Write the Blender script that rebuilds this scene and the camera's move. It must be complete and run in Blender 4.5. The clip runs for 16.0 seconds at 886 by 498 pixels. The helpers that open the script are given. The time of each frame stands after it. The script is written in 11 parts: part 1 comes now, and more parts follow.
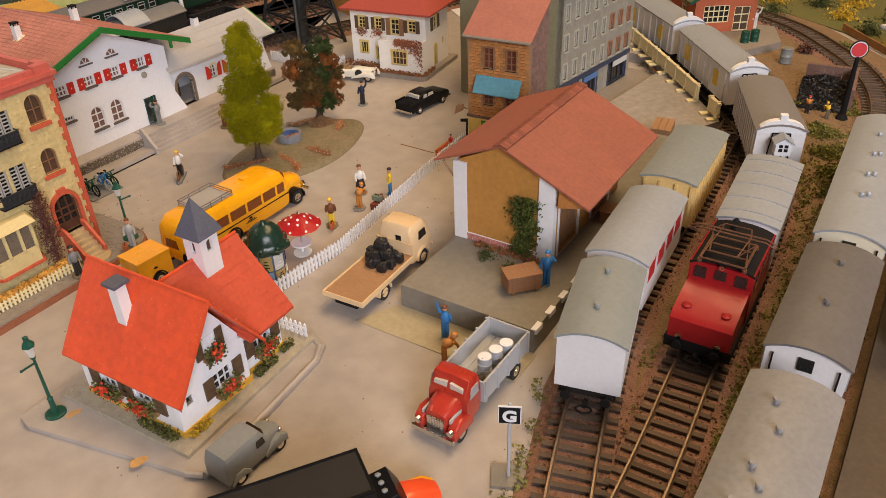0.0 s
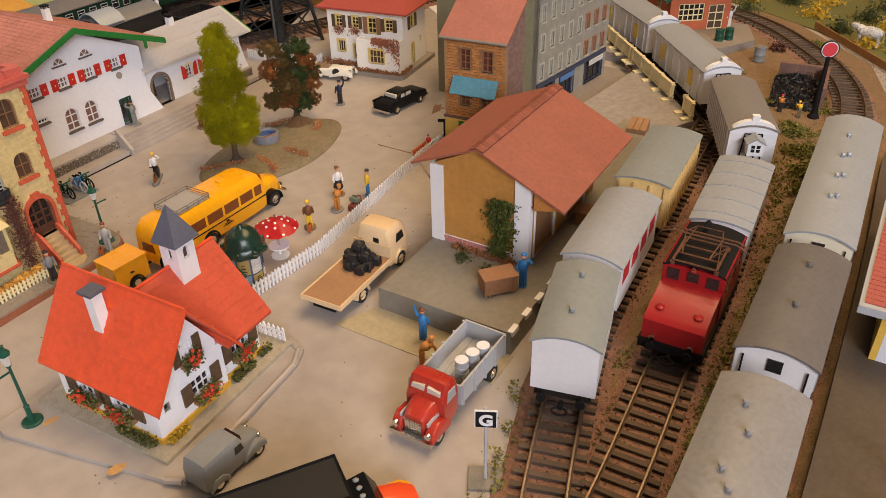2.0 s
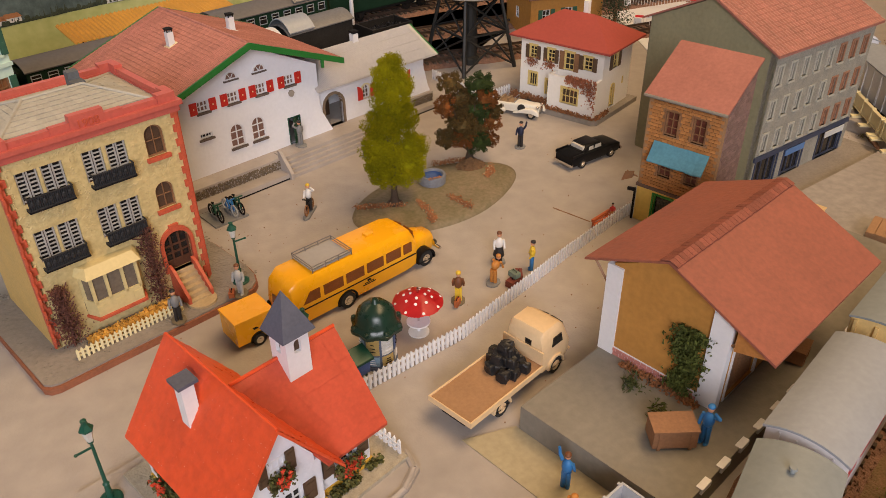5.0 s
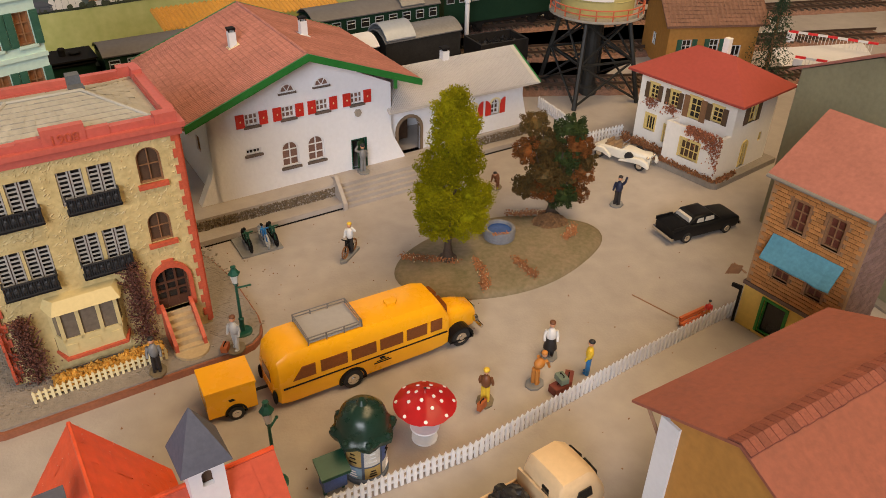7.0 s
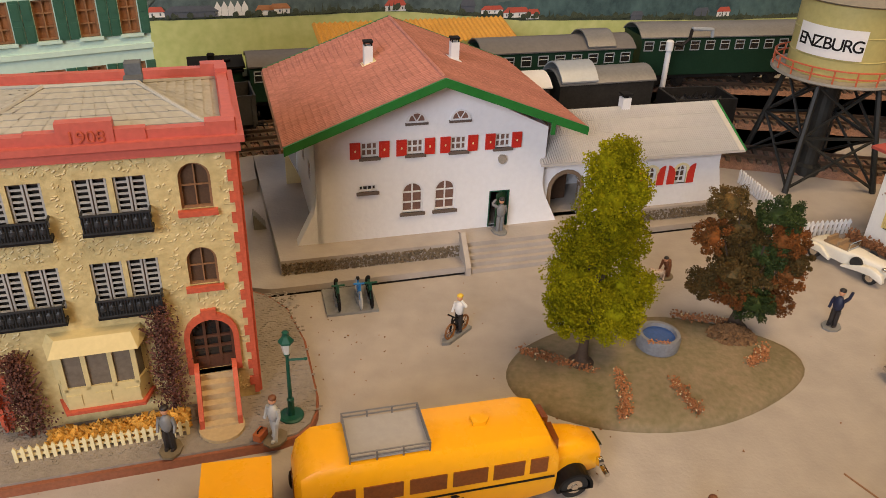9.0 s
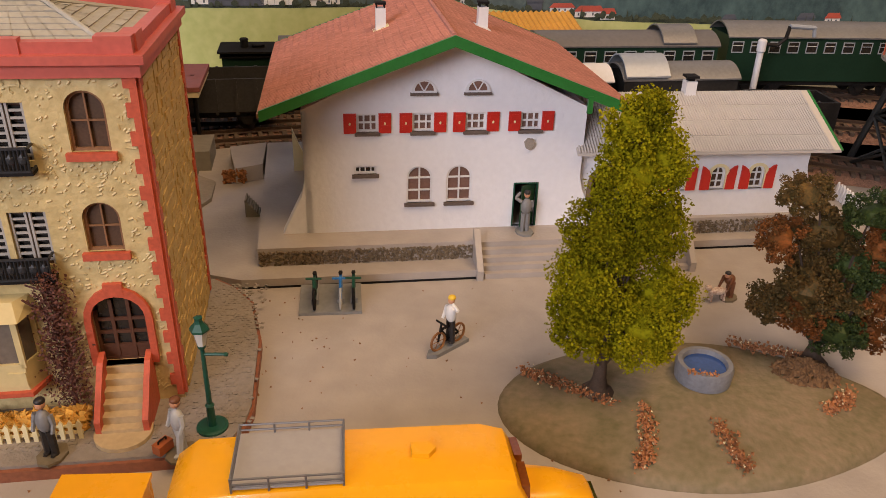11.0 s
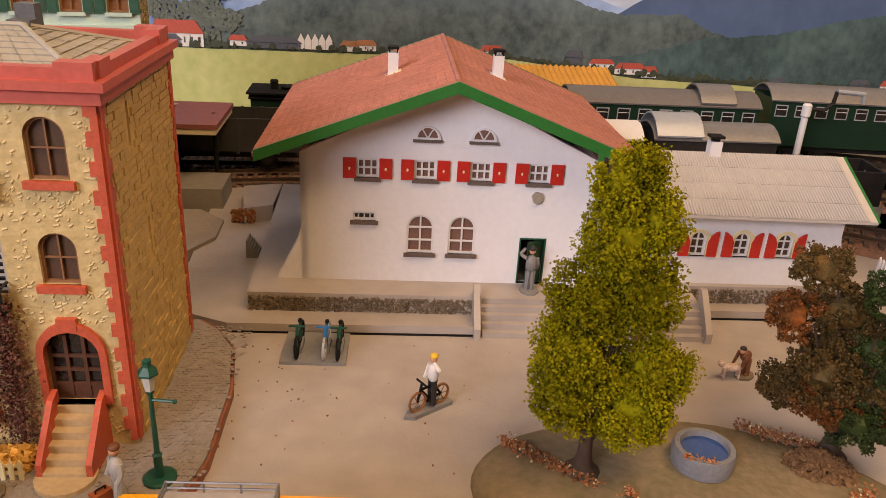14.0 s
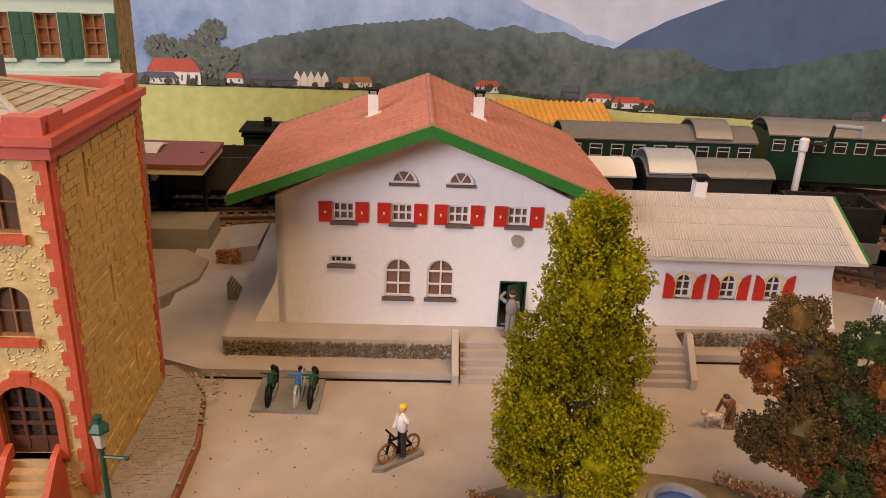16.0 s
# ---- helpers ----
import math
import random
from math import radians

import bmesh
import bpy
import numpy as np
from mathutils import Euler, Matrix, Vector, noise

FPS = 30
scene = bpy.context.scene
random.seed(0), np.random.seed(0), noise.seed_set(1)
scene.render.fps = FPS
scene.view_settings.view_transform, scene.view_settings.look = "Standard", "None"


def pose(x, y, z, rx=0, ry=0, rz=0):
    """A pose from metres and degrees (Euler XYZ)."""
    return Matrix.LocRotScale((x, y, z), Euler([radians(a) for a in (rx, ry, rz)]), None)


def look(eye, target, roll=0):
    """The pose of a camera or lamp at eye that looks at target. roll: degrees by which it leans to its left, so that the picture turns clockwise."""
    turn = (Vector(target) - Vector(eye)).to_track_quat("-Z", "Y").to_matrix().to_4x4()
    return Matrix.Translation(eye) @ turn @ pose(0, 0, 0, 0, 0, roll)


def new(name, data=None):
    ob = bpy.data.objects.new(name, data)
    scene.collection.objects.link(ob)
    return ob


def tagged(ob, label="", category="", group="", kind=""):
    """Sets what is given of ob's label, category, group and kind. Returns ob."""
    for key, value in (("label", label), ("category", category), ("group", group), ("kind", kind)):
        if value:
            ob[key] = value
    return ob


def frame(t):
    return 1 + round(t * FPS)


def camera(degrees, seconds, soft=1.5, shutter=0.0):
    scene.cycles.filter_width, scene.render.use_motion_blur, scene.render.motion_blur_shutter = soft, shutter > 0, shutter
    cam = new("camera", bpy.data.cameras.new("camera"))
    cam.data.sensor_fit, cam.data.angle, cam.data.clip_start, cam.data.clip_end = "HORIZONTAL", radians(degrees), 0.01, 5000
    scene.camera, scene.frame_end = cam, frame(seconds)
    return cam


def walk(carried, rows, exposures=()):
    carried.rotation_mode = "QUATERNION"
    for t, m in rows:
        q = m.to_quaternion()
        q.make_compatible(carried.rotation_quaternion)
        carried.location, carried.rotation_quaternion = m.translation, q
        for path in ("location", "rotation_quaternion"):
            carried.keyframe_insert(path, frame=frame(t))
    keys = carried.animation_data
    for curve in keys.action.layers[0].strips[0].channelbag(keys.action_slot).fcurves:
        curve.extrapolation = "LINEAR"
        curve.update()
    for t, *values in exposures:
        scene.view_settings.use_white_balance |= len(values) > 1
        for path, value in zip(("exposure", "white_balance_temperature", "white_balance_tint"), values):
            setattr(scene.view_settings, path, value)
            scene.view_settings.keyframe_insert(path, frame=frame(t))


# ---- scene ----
cam = camera(60.0, 16.0, 0.75)
PATH = [
    (0, (0.11, 0.117, 0.246), (1.221, 1.385, -0.83), -2.0),
    (0.5, (0.112, 0.116, 0.246), (1.237, 1.37, -0.833), -2.0),
    (1, (0.112, 0.115, 0.248), (1.247, 1.355, -0.835), -1.8),
    (1.5, (0.111, 0.115, 0.25), (1.25, 1.346, -0.839), -1.7),
    (2, (0.112, 0.116, 0.252), (1.252, 1.343, -0.842), -1.5),
    (2.5, (0.115, 0.12, 0.252), (1.255, 1.35, -0.838), -1.0),
    (3, (0.122, 0.126, 0.249), (1.232, 1.388, -0.836), -0.3),
    (3.5, (0.135, 0.141, 0.249), (1.156, 1.479, -0.831), 0.1),
    (4, (0.158, 0.147, 0.248), (1.053, 1.576, -0.828), -0.7),
    (4.5, (0.166, 0.155, 0.252), (0.986, 1.629, -0.823), -1.3),
    (4.7, (0.164, 0.166, 0.253), (0.974, 1.639, -0.83), -1.1),
    (6.8, (0.242, 0.237, 0.248), (0.729, 1.826, -0.865), 1.7),
    (7, (0.245, 0.243, 0.243), (0.708, 1.852, -0.85), 1.2),
    (7.5, (0.247, 0.258, 0.24), (0.607, 1.887, -0.864), 1.0),
    (8, (0.252, 0.281, 0.23), (0.459, 1.955, -0.844), 4.3),
    (8.2, (0.258, 0.289, 0.225), (0.419, 1.98, -0.831), 3.8),
    (10.3, (0.31, 0.375, 0.162), (0.154, 2.139, -0.768), 2.0),
    (10.5, (0.312, 0.375, 0.158), (0.126, 2.139, -0.766), 1.6),
    (11, (0.322, 0.379, 0.157), (0.087, 2.145, -0.752), 1.8),
    (11.5, (0.33, 0.38, 0.154), (0.046, 2.153, -0.726), 2.4),
    (12, (0.331, 0.383, 0.152), (0.015, 2.159, -0.712), 3.1),
    (12.5, (0.332, 0.389, 0.152), (-0.005, 2.172, -0.689), 3.3),
    (13, (0.333, 0.393, 0.152), (-0.03, 2.179, -0.671), 3.4),
    (13.5, (0.339, 0.394, 0.152), (-0.037, 2.183, -0.66), 3.5),
    (14, (0.341, 0.397, 0.152), (-0.042, 2.192, -0.642), 3.3),
    (14.5, (0.344, 0.398, 0.155), (-0.052, 2.196, -0.624), 3.2),
    (15, (0.346, 0.4, 0.156), (-0.064, 2.202, -0.608), 3.0),
    (15.5, (0.349, 0.404, 0.157), (-0.072, 2.211, -0.589), 2.8),
    (16, (0.354, 0.407, 0.157), (-0.08, 2.218, -0.574), 2.6),
]
walk(cam, [(t, look(eye, target, roll)) for t, eye, target, roll in PATH],
     [(0.0, 0.0, 6500, 10), (3.0, 0.0, 6500, 11), (4.5, -0.12, 6600, 12), (7.0, -0.12, 6450, 8), (8.0, -0.08, 6400, 6), (10.5, -0.15, 6450, 15), (12.0, -0.12, 6650, 18), (16.0, 0.02, 7000, 21)])

# ---- world and lamps ----
world = bpy.data.worlds.new("world")
scene.world = world
world.use_nodes = True
world.node_tree.nodes["Background"].inputs[0].default_value = (0.9, 0.8, 0.7, 1)
world.node_tree.nodes["Background"].inputs[1].default_value = 0.005


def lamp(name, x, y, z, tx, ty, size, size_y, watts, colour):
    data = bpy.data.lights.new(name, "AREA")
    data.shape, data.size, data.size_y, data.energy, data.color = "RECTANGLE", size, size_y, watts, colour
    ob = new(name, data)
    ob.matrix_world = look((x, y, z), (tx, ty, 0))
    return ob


# Unseen overhead lamp, taken from the warm light on east faces.
lamp("unseen_ceiling_light", 0.80, 0.30, 1.35, 0.32, 0.62, 1.3, 0.5, 21.0, (1.0, 0.68, 0.36))
# Second unseen lamp, added to brighten the van sides and the rear.
lamp("unseen_ceiling_light", -0.55, 1.35, 1.5, 0.45, 0.5, 1.0, 0.5, 8.0, (1.0, 0.72, 0.42))
lamp("window_light", -0.62, -1.6, 1.02, 0.3, 0.6, 1.2, 0.9, 54.0, (0.95, 0.935, 1.0))
scene.view_settings.exposure = 0.0

# ---- materials ----
MATS = {}


def mat(name, colour, rough=0.6, metal=0.0, vary=0.15, scale=60.0, bump=0.0, bump_scale=400.0, spec=0.4, stain=None, emit=0.0, coat=0.0, island=0.0):
    """A painted or natural surface with colour variation at two scales (per metre) and fine relief."""
    if name in MATS:
        return MATS[name]
    m = bpy.data.materials.new(name)
    m.use_nodes = True
    nt = m.node_tree
    b = nt.nodes["Principled BSDF"]
    b.inputs["Roughness"].default_value = rough
    b.inputs["Metallic"].default_value = metal
    b.inputs["Specular IOR Level"].default_value = spec
    b.inputs["Coat Weight"].default_value = coat
    tc = nt.nodes.new("ShaderNodeTexCoord")
    n1 = nt.nodes.new("ShaderNodeTexNoise")
    n1.inputs["Scale"].default_value = scale
    n1.inputs["Detail"].default_value = 6
    n1.inputs["Roughness"].default_value = 0.65
    n2 = nt.nodes.new("ShaderNodeTexNoise")
    n2.inputs["Scale"].default_value = scale * 9
    n2.inputs["Detail"].default_value = 3
    for n in (n1, n2):
        nt.links.new(tc.outputs["Object"], n.inputs["Vector"])
    add = nt.nodes.new("ShaderNodeMath")
    add.operation = "ADD"
    nt.links.new(n1.outputs["Fac"], add.inputs[0])
    nt.links.new(n2.outputs["Fac"], add.inputs[1])
    ramp = nt.nodes.new("ShaderNodeMapRange")
    ramp.inputs["From Min"].default_value, ramp.inputs["From Max"].default_value = 0.6, 1.4
    nt.links.new(add.outputs[0], ramp.inputs["Value"])
    mix = nt.nodes.new("ShaderNodeMix")
    mix.data_type = "RGBA"
    dark = tuple(c * (1 - vary) for c in colour) if stain is None else stain
    mix.inputs["A"].default_value = (*dark, 1)
    mix.inputs["B"].default_value = (*[min(1, c * (1 + vary * 0.5)) for c in colour], 1)
    nt.links.new(ramp.outputs[0], mix.inputs["Factor"])
    last = mix.outputs["Result"]
    if island:
        info = nt.nodes.new("ShaderNodeObjectInfo")
        geo = nt.nodes.new("ShaderNodeNewGeometry")
        s = nt.nodes.new("ShaderNodeMath")
        s.operation = "ADD"
        nt.links.new(info.outputs["Random"], s.inputs[0])
        nt.links.new(geo.outputs["Random Per Island"], s.inputs[1])
        r2 = nt.nodes.new("ShaderNodeMapRange")
        r2.inputs["From Max"].default_value = 2.0
        r2.inputs["To Min"].default_value, r2.inputs["To Max"].default_value = 1 - island, 1 + island
        nt.links.new(s.outputs[0], r2.inputs["Value"])
        hsv = nt.nodes.new("ShaderNodeHueSaturation")
        nt.links.new(last, hsv.inputs["Color"])
        nt.links.new(r2.outputs[0], hsv.inputs["Value"])
        last = hsv.outputs["Color"]
    nt.links.new(last, b.inputs["Base Color"])
    rr = nt.nodes.new("ShaderNodeMapRange")
    rr.inputs["To Min"].default_value, rr.inputs["To Max"].default_value = max(0.03, rough - 0.1), min(1, rough + 0.1)
    nt.links.new(n1.outputs["Fac"], rr.inputs["Value"])
    nt.links.new(rr.outputs[0], b.inputs["Roughness"])
    if bump:
        n3 = nt.nodes.new("ShaderNodeTexNoise")
        n3.inputs["Scale"].default_value = bump_scale
        n3.inputs["Detail"].default_value = 4
        nt.links.new(tc.outputs["Object"], n3.inputs["Vector"])
        bp = nt.nodes.new("ShaderNodeBump")
        bp.inputs["Strength"].default_value = 0.8
        bp.inputs["Distance"].default_value = bump * 0.001
        nt.links.new(n3.outputs["Fac"], bp.inputs["Height"])
        nt.links.new(bp.outputs[0], b.inputs["Normal"])
    if emit:
        b.inputs["Emission Color"].default_value = (*colour, 1)
        b.inputs["Emission Strength"].default_value = emit
    MATS[name] = m
    return m


M = dict(
    ground=mat("ground_paint", (0.395, 0.352, 0.318), 0.5, vary=0.2, scale=9, bump=0.2, bump_scale=700),
    grey=mat("grey_concrete", (0.22, 0.20, 0.165), 0.7, vary=0.2, scale=30, bump=0.2, bump_scale=700),
    patch=mat("ochre_earth_paint", (0.40, 0.34, 0.22), 0.6, vary=0.2, scale=40, bump=0.1),
    pave=mat("grey_pavement", (0.27, 0.235, 0.20), 0.7, vary=0.22, scale=50, bump=0.5, bump_scale=900),
    sillbrown=mat("dark_brown_stone_sill", (0.13, 0.10, 0.085), 0.7, vary=0.3, scale=120, bump=0.2),
    kerb=mat("brown_kerb", (0.28, 0.10, 0.05), 0.6, vary=0.3, scale=80, bump=0.2),
    white=mat("white_paint", (0.73, 0.725, 0.735), 0.65, vary=0.06, scale=60, bump=0.10, bump_scale=600),
    # Faintly blue: part of the cool window light sits in this white.
    plaster=mat("white_rough_plaster", (0.76, 0.765, 0.80), 0.75, vary=0.06, scale=40, bump=0.4, bump_scale=330),
    cream=mat("cream_plaster", (0.68, 0.58, 0.36), 0.55, vary=0.12, scale=60, bump=0.2, bump_scale=350),
    creamp=mat("cream_plastic", (0.78, 0.68, 0.40), 0.4, vary=0.08, scale=60),
    ochre=mat("ochre_wall", (0.46, 0.22, 0.05), 0.6, vary=0.22, scale=35, bump=0.15),
    yellow=mat("yellow_wall", (0.75, 0.52, 0.12), 0.6, vary=0.15, scale=40),
    orange=mat("yellow_orange_plastic", (0.90, 0.42, 0.008), 0.28, vary=0.05, scale=40, coat=0.2),
    redroof=mat("orange_red_roof", (0.70, 0.088, 0.026), 0.4, vary=0.22, scale=28, bump=0.2, bump_scale=420),
    wingroof=mat("darker_red_roof", (0.50, 0.075, 0.036), 0.5, vary=0.2, scale=60, bump=0.2, bump_scale=420),
    curtain=mat("red_brown_curtain", (0.22, 0.12, 0.09), 0.5, vary=0.3, scale=150),
    redroof2=mat("dull_red_roof", (0.315, 0.10, 0.064), 0.6, vary=0.2, scale=45, bump=0.3, bump_scale=450, stain=(0.225, 0.078, 0.052)),
    tileroof=mat("red_brown_tile_roof", (0.41, 0.165, 0.125), 0.6, vary=0.3, scale=60, bump=0.15, island=0.25),
    brickred=mat("red_trim_paint", (0.52, 0.10, 0.05), 0.5, vary=0.3, scale=90, bump=0.15),
    shutter=mat("red_shutter", (0.55, 0.03, 0.02), 0.4, vary=0.15, scale=90),
    green=mat("green_trim", (0.02, 0.16, 0.03), 0.45, vary=0.2, scale=90),
    dkgreen=mat("dark_green_paint", (0.012, 0.075, 0.045), 0.4, vary=0.25, scale=120),
    wagongreen=mat("dark_green_coach_paint", (0.012, 0.034, 0.02), 0.4, vary=0.2, scale=60, spec=0.15),
    black=mat("black_plastic", (0.008, 0.008, 0.009), 0.35, vary=0.3, scale=80, spec=0.15),
    matblack=mat("matt_black", (0.012, 0.011, 0.011), 0.75, vary=0.4, scale=120, spec=0.15),
    coal=mat("coal", (0.018, 0.017, 0.018), 0.45, vary=0.5, scale=200, bump=0.4),
    rubber=mat("rubber", (0.02, 0.02, 0.02), 0.8, vary=0.2),
    iron=mat("dark_iron", (0.03, 0.026, 0.023), 0.55, metal=0.3, vary=0.4, scale=150, spec=0.15),
    rail=mat("worn_rail_steel", (0.27, 0.19, 0.125), 0.45, metal=0.7, vary=0.4, scale=200),
    darkrail=mat("dark_rail_steel", (0.085, 0.052, 0.034), 0.6, metal=0.3, vary=0.4, scale=200),
    sleeper=mat("dark_sleeper_wood", (0.115, 0.08, 0.056), 0.8, vary=0.45, scale=150, bump=0.2, island=0.35),
    ballast=mat("brown_ballast", (0.30, 0.165, 0.115), 0.9, vary=0.6, scale=260, bump=1.4, bump_scale=900),
    chrome=mat("chrome", (0.7, 0.68, 0.65), 0.2, metal=1.0, vary=0.1),
    silver=mat("silver_roof_paint", (0.37, 0.40, 0.44), 0.42, metal=0.2, vary=0.12, scale=40),
    roofgrey=mat("grey_green_wagon_roof", (0.235, 0.258, 0.258), 0.5, vary=0.14, scale=40),
    roofgrey2=mat("grey_wagon_roof", (0.30, 0.32, 0.35), 0.5, vary=0.12, scale=40),
    coachgrey=mat("worn_grey_coach_roof", (0.25, 0.245, 0.245), 0.45, vary=0.2, scale=50),
    roofbrown=mat("brown_grey_wagon_roof", (0.205, 0.19, 0.18), 0.5, vary=0.15, scale=45),
    roofdark=mat("dark_grey_wagon_roof", (0.145, 0.135, 0.13), 0.5, vary=0.2, scale=40),
    slate=mat("blue_grey_slate", (0.10, 0.105, 0.14), 0.65, vary=0.25, scale=80, bump=0.3),
    locored=mat("dark_red_loco_paint", (0.29, 0.012, 0.014), 0.34, vary=0.15, scale=50, coat=0.1, spec=0.3),
    truckred=mat("red_truck_plastic", (0.42, 0.035, 0.02), 0.28, vary=0.12, scale=60, coat=0.3),
    bluepaint=mat("blue_loco_paint", (0.015, 0.04, 0.22), 0.35, vary=0.15, scale=60),
    truckgrey=mat("light_grey_plastic", (0.42, 0.43, 0.45), 0.4, vary=0.1, scale=60),
    vangrey=mat("blue_grey_plastic", (0.24, 0.255, 0.26), 0.35, vary=0.12, scale=60),
    beige=mat("beige_truck_paint", (0.72, 0.52, 0.30), 0.35, vary=0.08, scale=60),
    bed=mat("brown_wooden_bed", (0.36, 0.20, 0.10), 0.5, vary=0.2, scale=80),
    wood=mat("brown_wood", (0.26, 0.13, 0.06), 0.6, vary=0.3, scale=90, bump=0.2),
    lightwood=mat("pale_wood", (0.62, 0.42, 0.20), 0.55, vary=0.2, scale=90),
    glass=mat("dark_window_glass", (0.022, 0.02, 0.018), 0.12, vary=0.3, spec=0.6),
    interior=mat("dim_brown_interior", (0.09, 0.05, 0.028), 0.6, vary=0.4, scale=150),
    busglass=mat("bus_window", (0.20, 0.055, 0.01), 0.15, vary=0.4, scale=120, spec=0.6),
    blueblind=mat("blue_awning", (0.10, 0.28, 0.36), 0.6, vary=0.3, scale=70),
    brick=mat("brown_orange_brick", (0.42, 0.19, 0.06), 0.65, vary=0.25, scale=90, bump=0.2, island=0.3),
    brickg=mat("grey_brown_brick", (0.30, 0.20, 0.16), 0.7, vary=0.25, scale=90, bump=0.2, island=0.3),
    stonegrey=mat("grey_stone_facade", (0.33, 0.31, 0.255), 0.8, vary=0.4, scale=110, bump=1.2, bump_scale=300),
    olive=mat("olive_end_wall", (0.27, 0.25, 0.15), 0.65, vary=0.2, scale=40, bump=0.2),
    leaf=mat("bright_green_foliage", (0.235, 0.215, 0.005), 0.8, spec=0.05, vary=0.35, scale=70, island=0.45),
    leaf2=mat("autumn_foliage", (0.21, 0.062, 0.014), 0.6, spec=0.15, vary=0.6, scale=110, stain=(0.05, 0.035, 0.012), island=0.5),
    ivy=mat("dark_ivy", (0.07, 0.085, 0.022), 0.7, vary=0.4, scale=120, island=0.5),
    moss=mat("moss_turf", (0.17, 0.16, 0.035), 0.95, vary=0.5, scale=80, bump=1.0, island=0.4),
    island=mat("island_turf", (0.215, 0.16, 0.105), 0.8, vary=0.4, scale=45, bump=0.5, stain=(0.12, 0.11, 0.05)),
    dry=mat("dry_orange_scrub", (0.36, 0.15, 0.06), 0.9, vary=0.5, scale=200, bump=0.6, island=0.5),
    yellowbush=mat("yellow_scrub", (0.55, 0.36, 0.03), 0.9, vary=0.5, scale=120, bump=0.6, island=0.4),
    creeper=mat("purple_brown_creeper", (0.13, 0.05, 0.035), 0.85, vary=0.5, scale=200, bump=0.6, island=0.5),
    flower=mat("red_flowers", (0.65, 0.06, 0.02), 0.7, vary=0.4, scale=200, island=0.4),
    skin=mat("flesh_paint", (0.60, 0.30, 0.17), 0.5, vary=0.15),
    water=mat("blue_water", (0.02, 0.06, 0.22), 0.1, vary=0.3, scale=80, spec=0.6),
    spotred=mat("red_parasol", (0.68, 0.03, 0.035), 0.35, vary=0.08),
    field=mat("meadow", (0.20, 0.25, 0.04), 0.9, vary=0.3, scale=12, bump=0.3),
    roomwall=mat("room_wall", (0.25, 0.225, 0.20), 0.85, vary=0.06, scale=3),
    roomfloor=mat("room_floor", (0.22, 0.17, 0.13), 0.7, vary=0.2, scale=5),
)
MM = 0.001


# ---- mesh helpers (all lengths in millimetres) ----
def box(bm, x0, x1, y0, y1, z0, z1, top=1.0):
    """A box; top scales its upper face about its middle."""
    cx, cy = (x0 + x1) / 2, (y0 + y1) / 2
    lo = [bm.verts.new(p) for p in ((x0, y0, z0), (x1, y0, z0), (x1, y1, z0), (x0, y1, z0))]
    hi = [bm.verts.new((cx + (x - cx) * top, cy + (y - cy) * top, z1)) for x, y in ((x0, y0), (x1, y0), (x1, y1), (x0, y1))]
    bm.faces.new(lo[::-1])
    bm.faces.new(hi)
    for i in range(4):
        bm.faces.new((lo[i], lo[(i + 1) % 4], hi[(i + 1) % 4], hi[i]))
    return lo + hi


def prism(bm, ring, a, b, axis="z"):
    """A closed outline of 2D points drawn out from a to b. axis z: (x, y); axis x: (y, z); axis y: (x, z)."""
    def at(p, k):
        return {"z": (p[0], p[1], k), "x": (k, p[0], p[1]), "y": (p[0], k, p[1])}[axis]
    lo = [bm.verts.new(at(p, a)) for p in ring]
    hi = [bm.verts.new(at(p, b)) for p in ring]
    n = len(ring)
    bm.faces.new(lo[::-1])
    bm.faces.new(hi)
    for i in range(n):
        bm.faces.new((lo[i], lo[(i + 1) % n], hi[(i + 1) % n], hi[i]))
    return lo + hi


def lathe(bm, rings, x=0, y=0, seg=16):
    """A turned body: rings of (radius, z)."""
    old = None
    for r, z in rings:
        cur = [bm.verts.new((x + r * math.cos(2 * math.pi * i / seg), y + r * math.sin(2 * math.pi * i / seg), z)) for i in range(seg)]
        if old:
            for i in range(seg):
                bm.faces.new((old[i], old[(i + 1) % seg], cur[(i + 1) % seg], cur[i]))
        else:
            bm.faces.new(cur[::-1])
        old = cur
    bm.faces.new(old)


def rod(bm, a, b, r, seg=6, r2=None):
    """A round bar from a to b."""
    a, b = Vector(a), Vector(b)
    q = (b - a).to_track_quat("Z", "Y")
    rows = []
    for p, rad in ((a, r), (b, r if r2 is None else r2)):
        rows.append([bm.verts.new(p + q @ Vector((rad * math.cos(2 * math.pi * i / seg), rad * math.sin(2 * math.pi * i / seg), 0))) for i in range(seg)])
    for i in range(seg):
        bm.faces.new((rows[0][i], rows[0][(i + 1) % seg], rows[1][(i + 1) % seg], rows[1][i]))
    bm.faces.new(rows[0][::-1])
    bm.faces.new(rows[1])


def wheel(bm, x, y, z, r, w, axis="y", seg=18):
    d = {"y": (0, w / 2, 0), "x": (w / 2, 0, 0)}[axis]
    rod(bm, (x - d[0], y - d[1], z), (x + d[0], y + d[1], z), r, seg)


def ball(bm, x, y, z, rx, ry=None, rz=None, sub=1, jitter=0.0):
    ry, rz = ry or rx, rz or rx
    made = bmesh.ops.create_icosphere(bm, subdivisions=sub, radius=1.0)["verts"]
    for v in made:
        k = 1 + random.uniform(-jitter, jitter)
        v.co = Vector((x + v.co.x * rx * k, y + v.co.y * ry * k, z + v.co.z * rz * k))


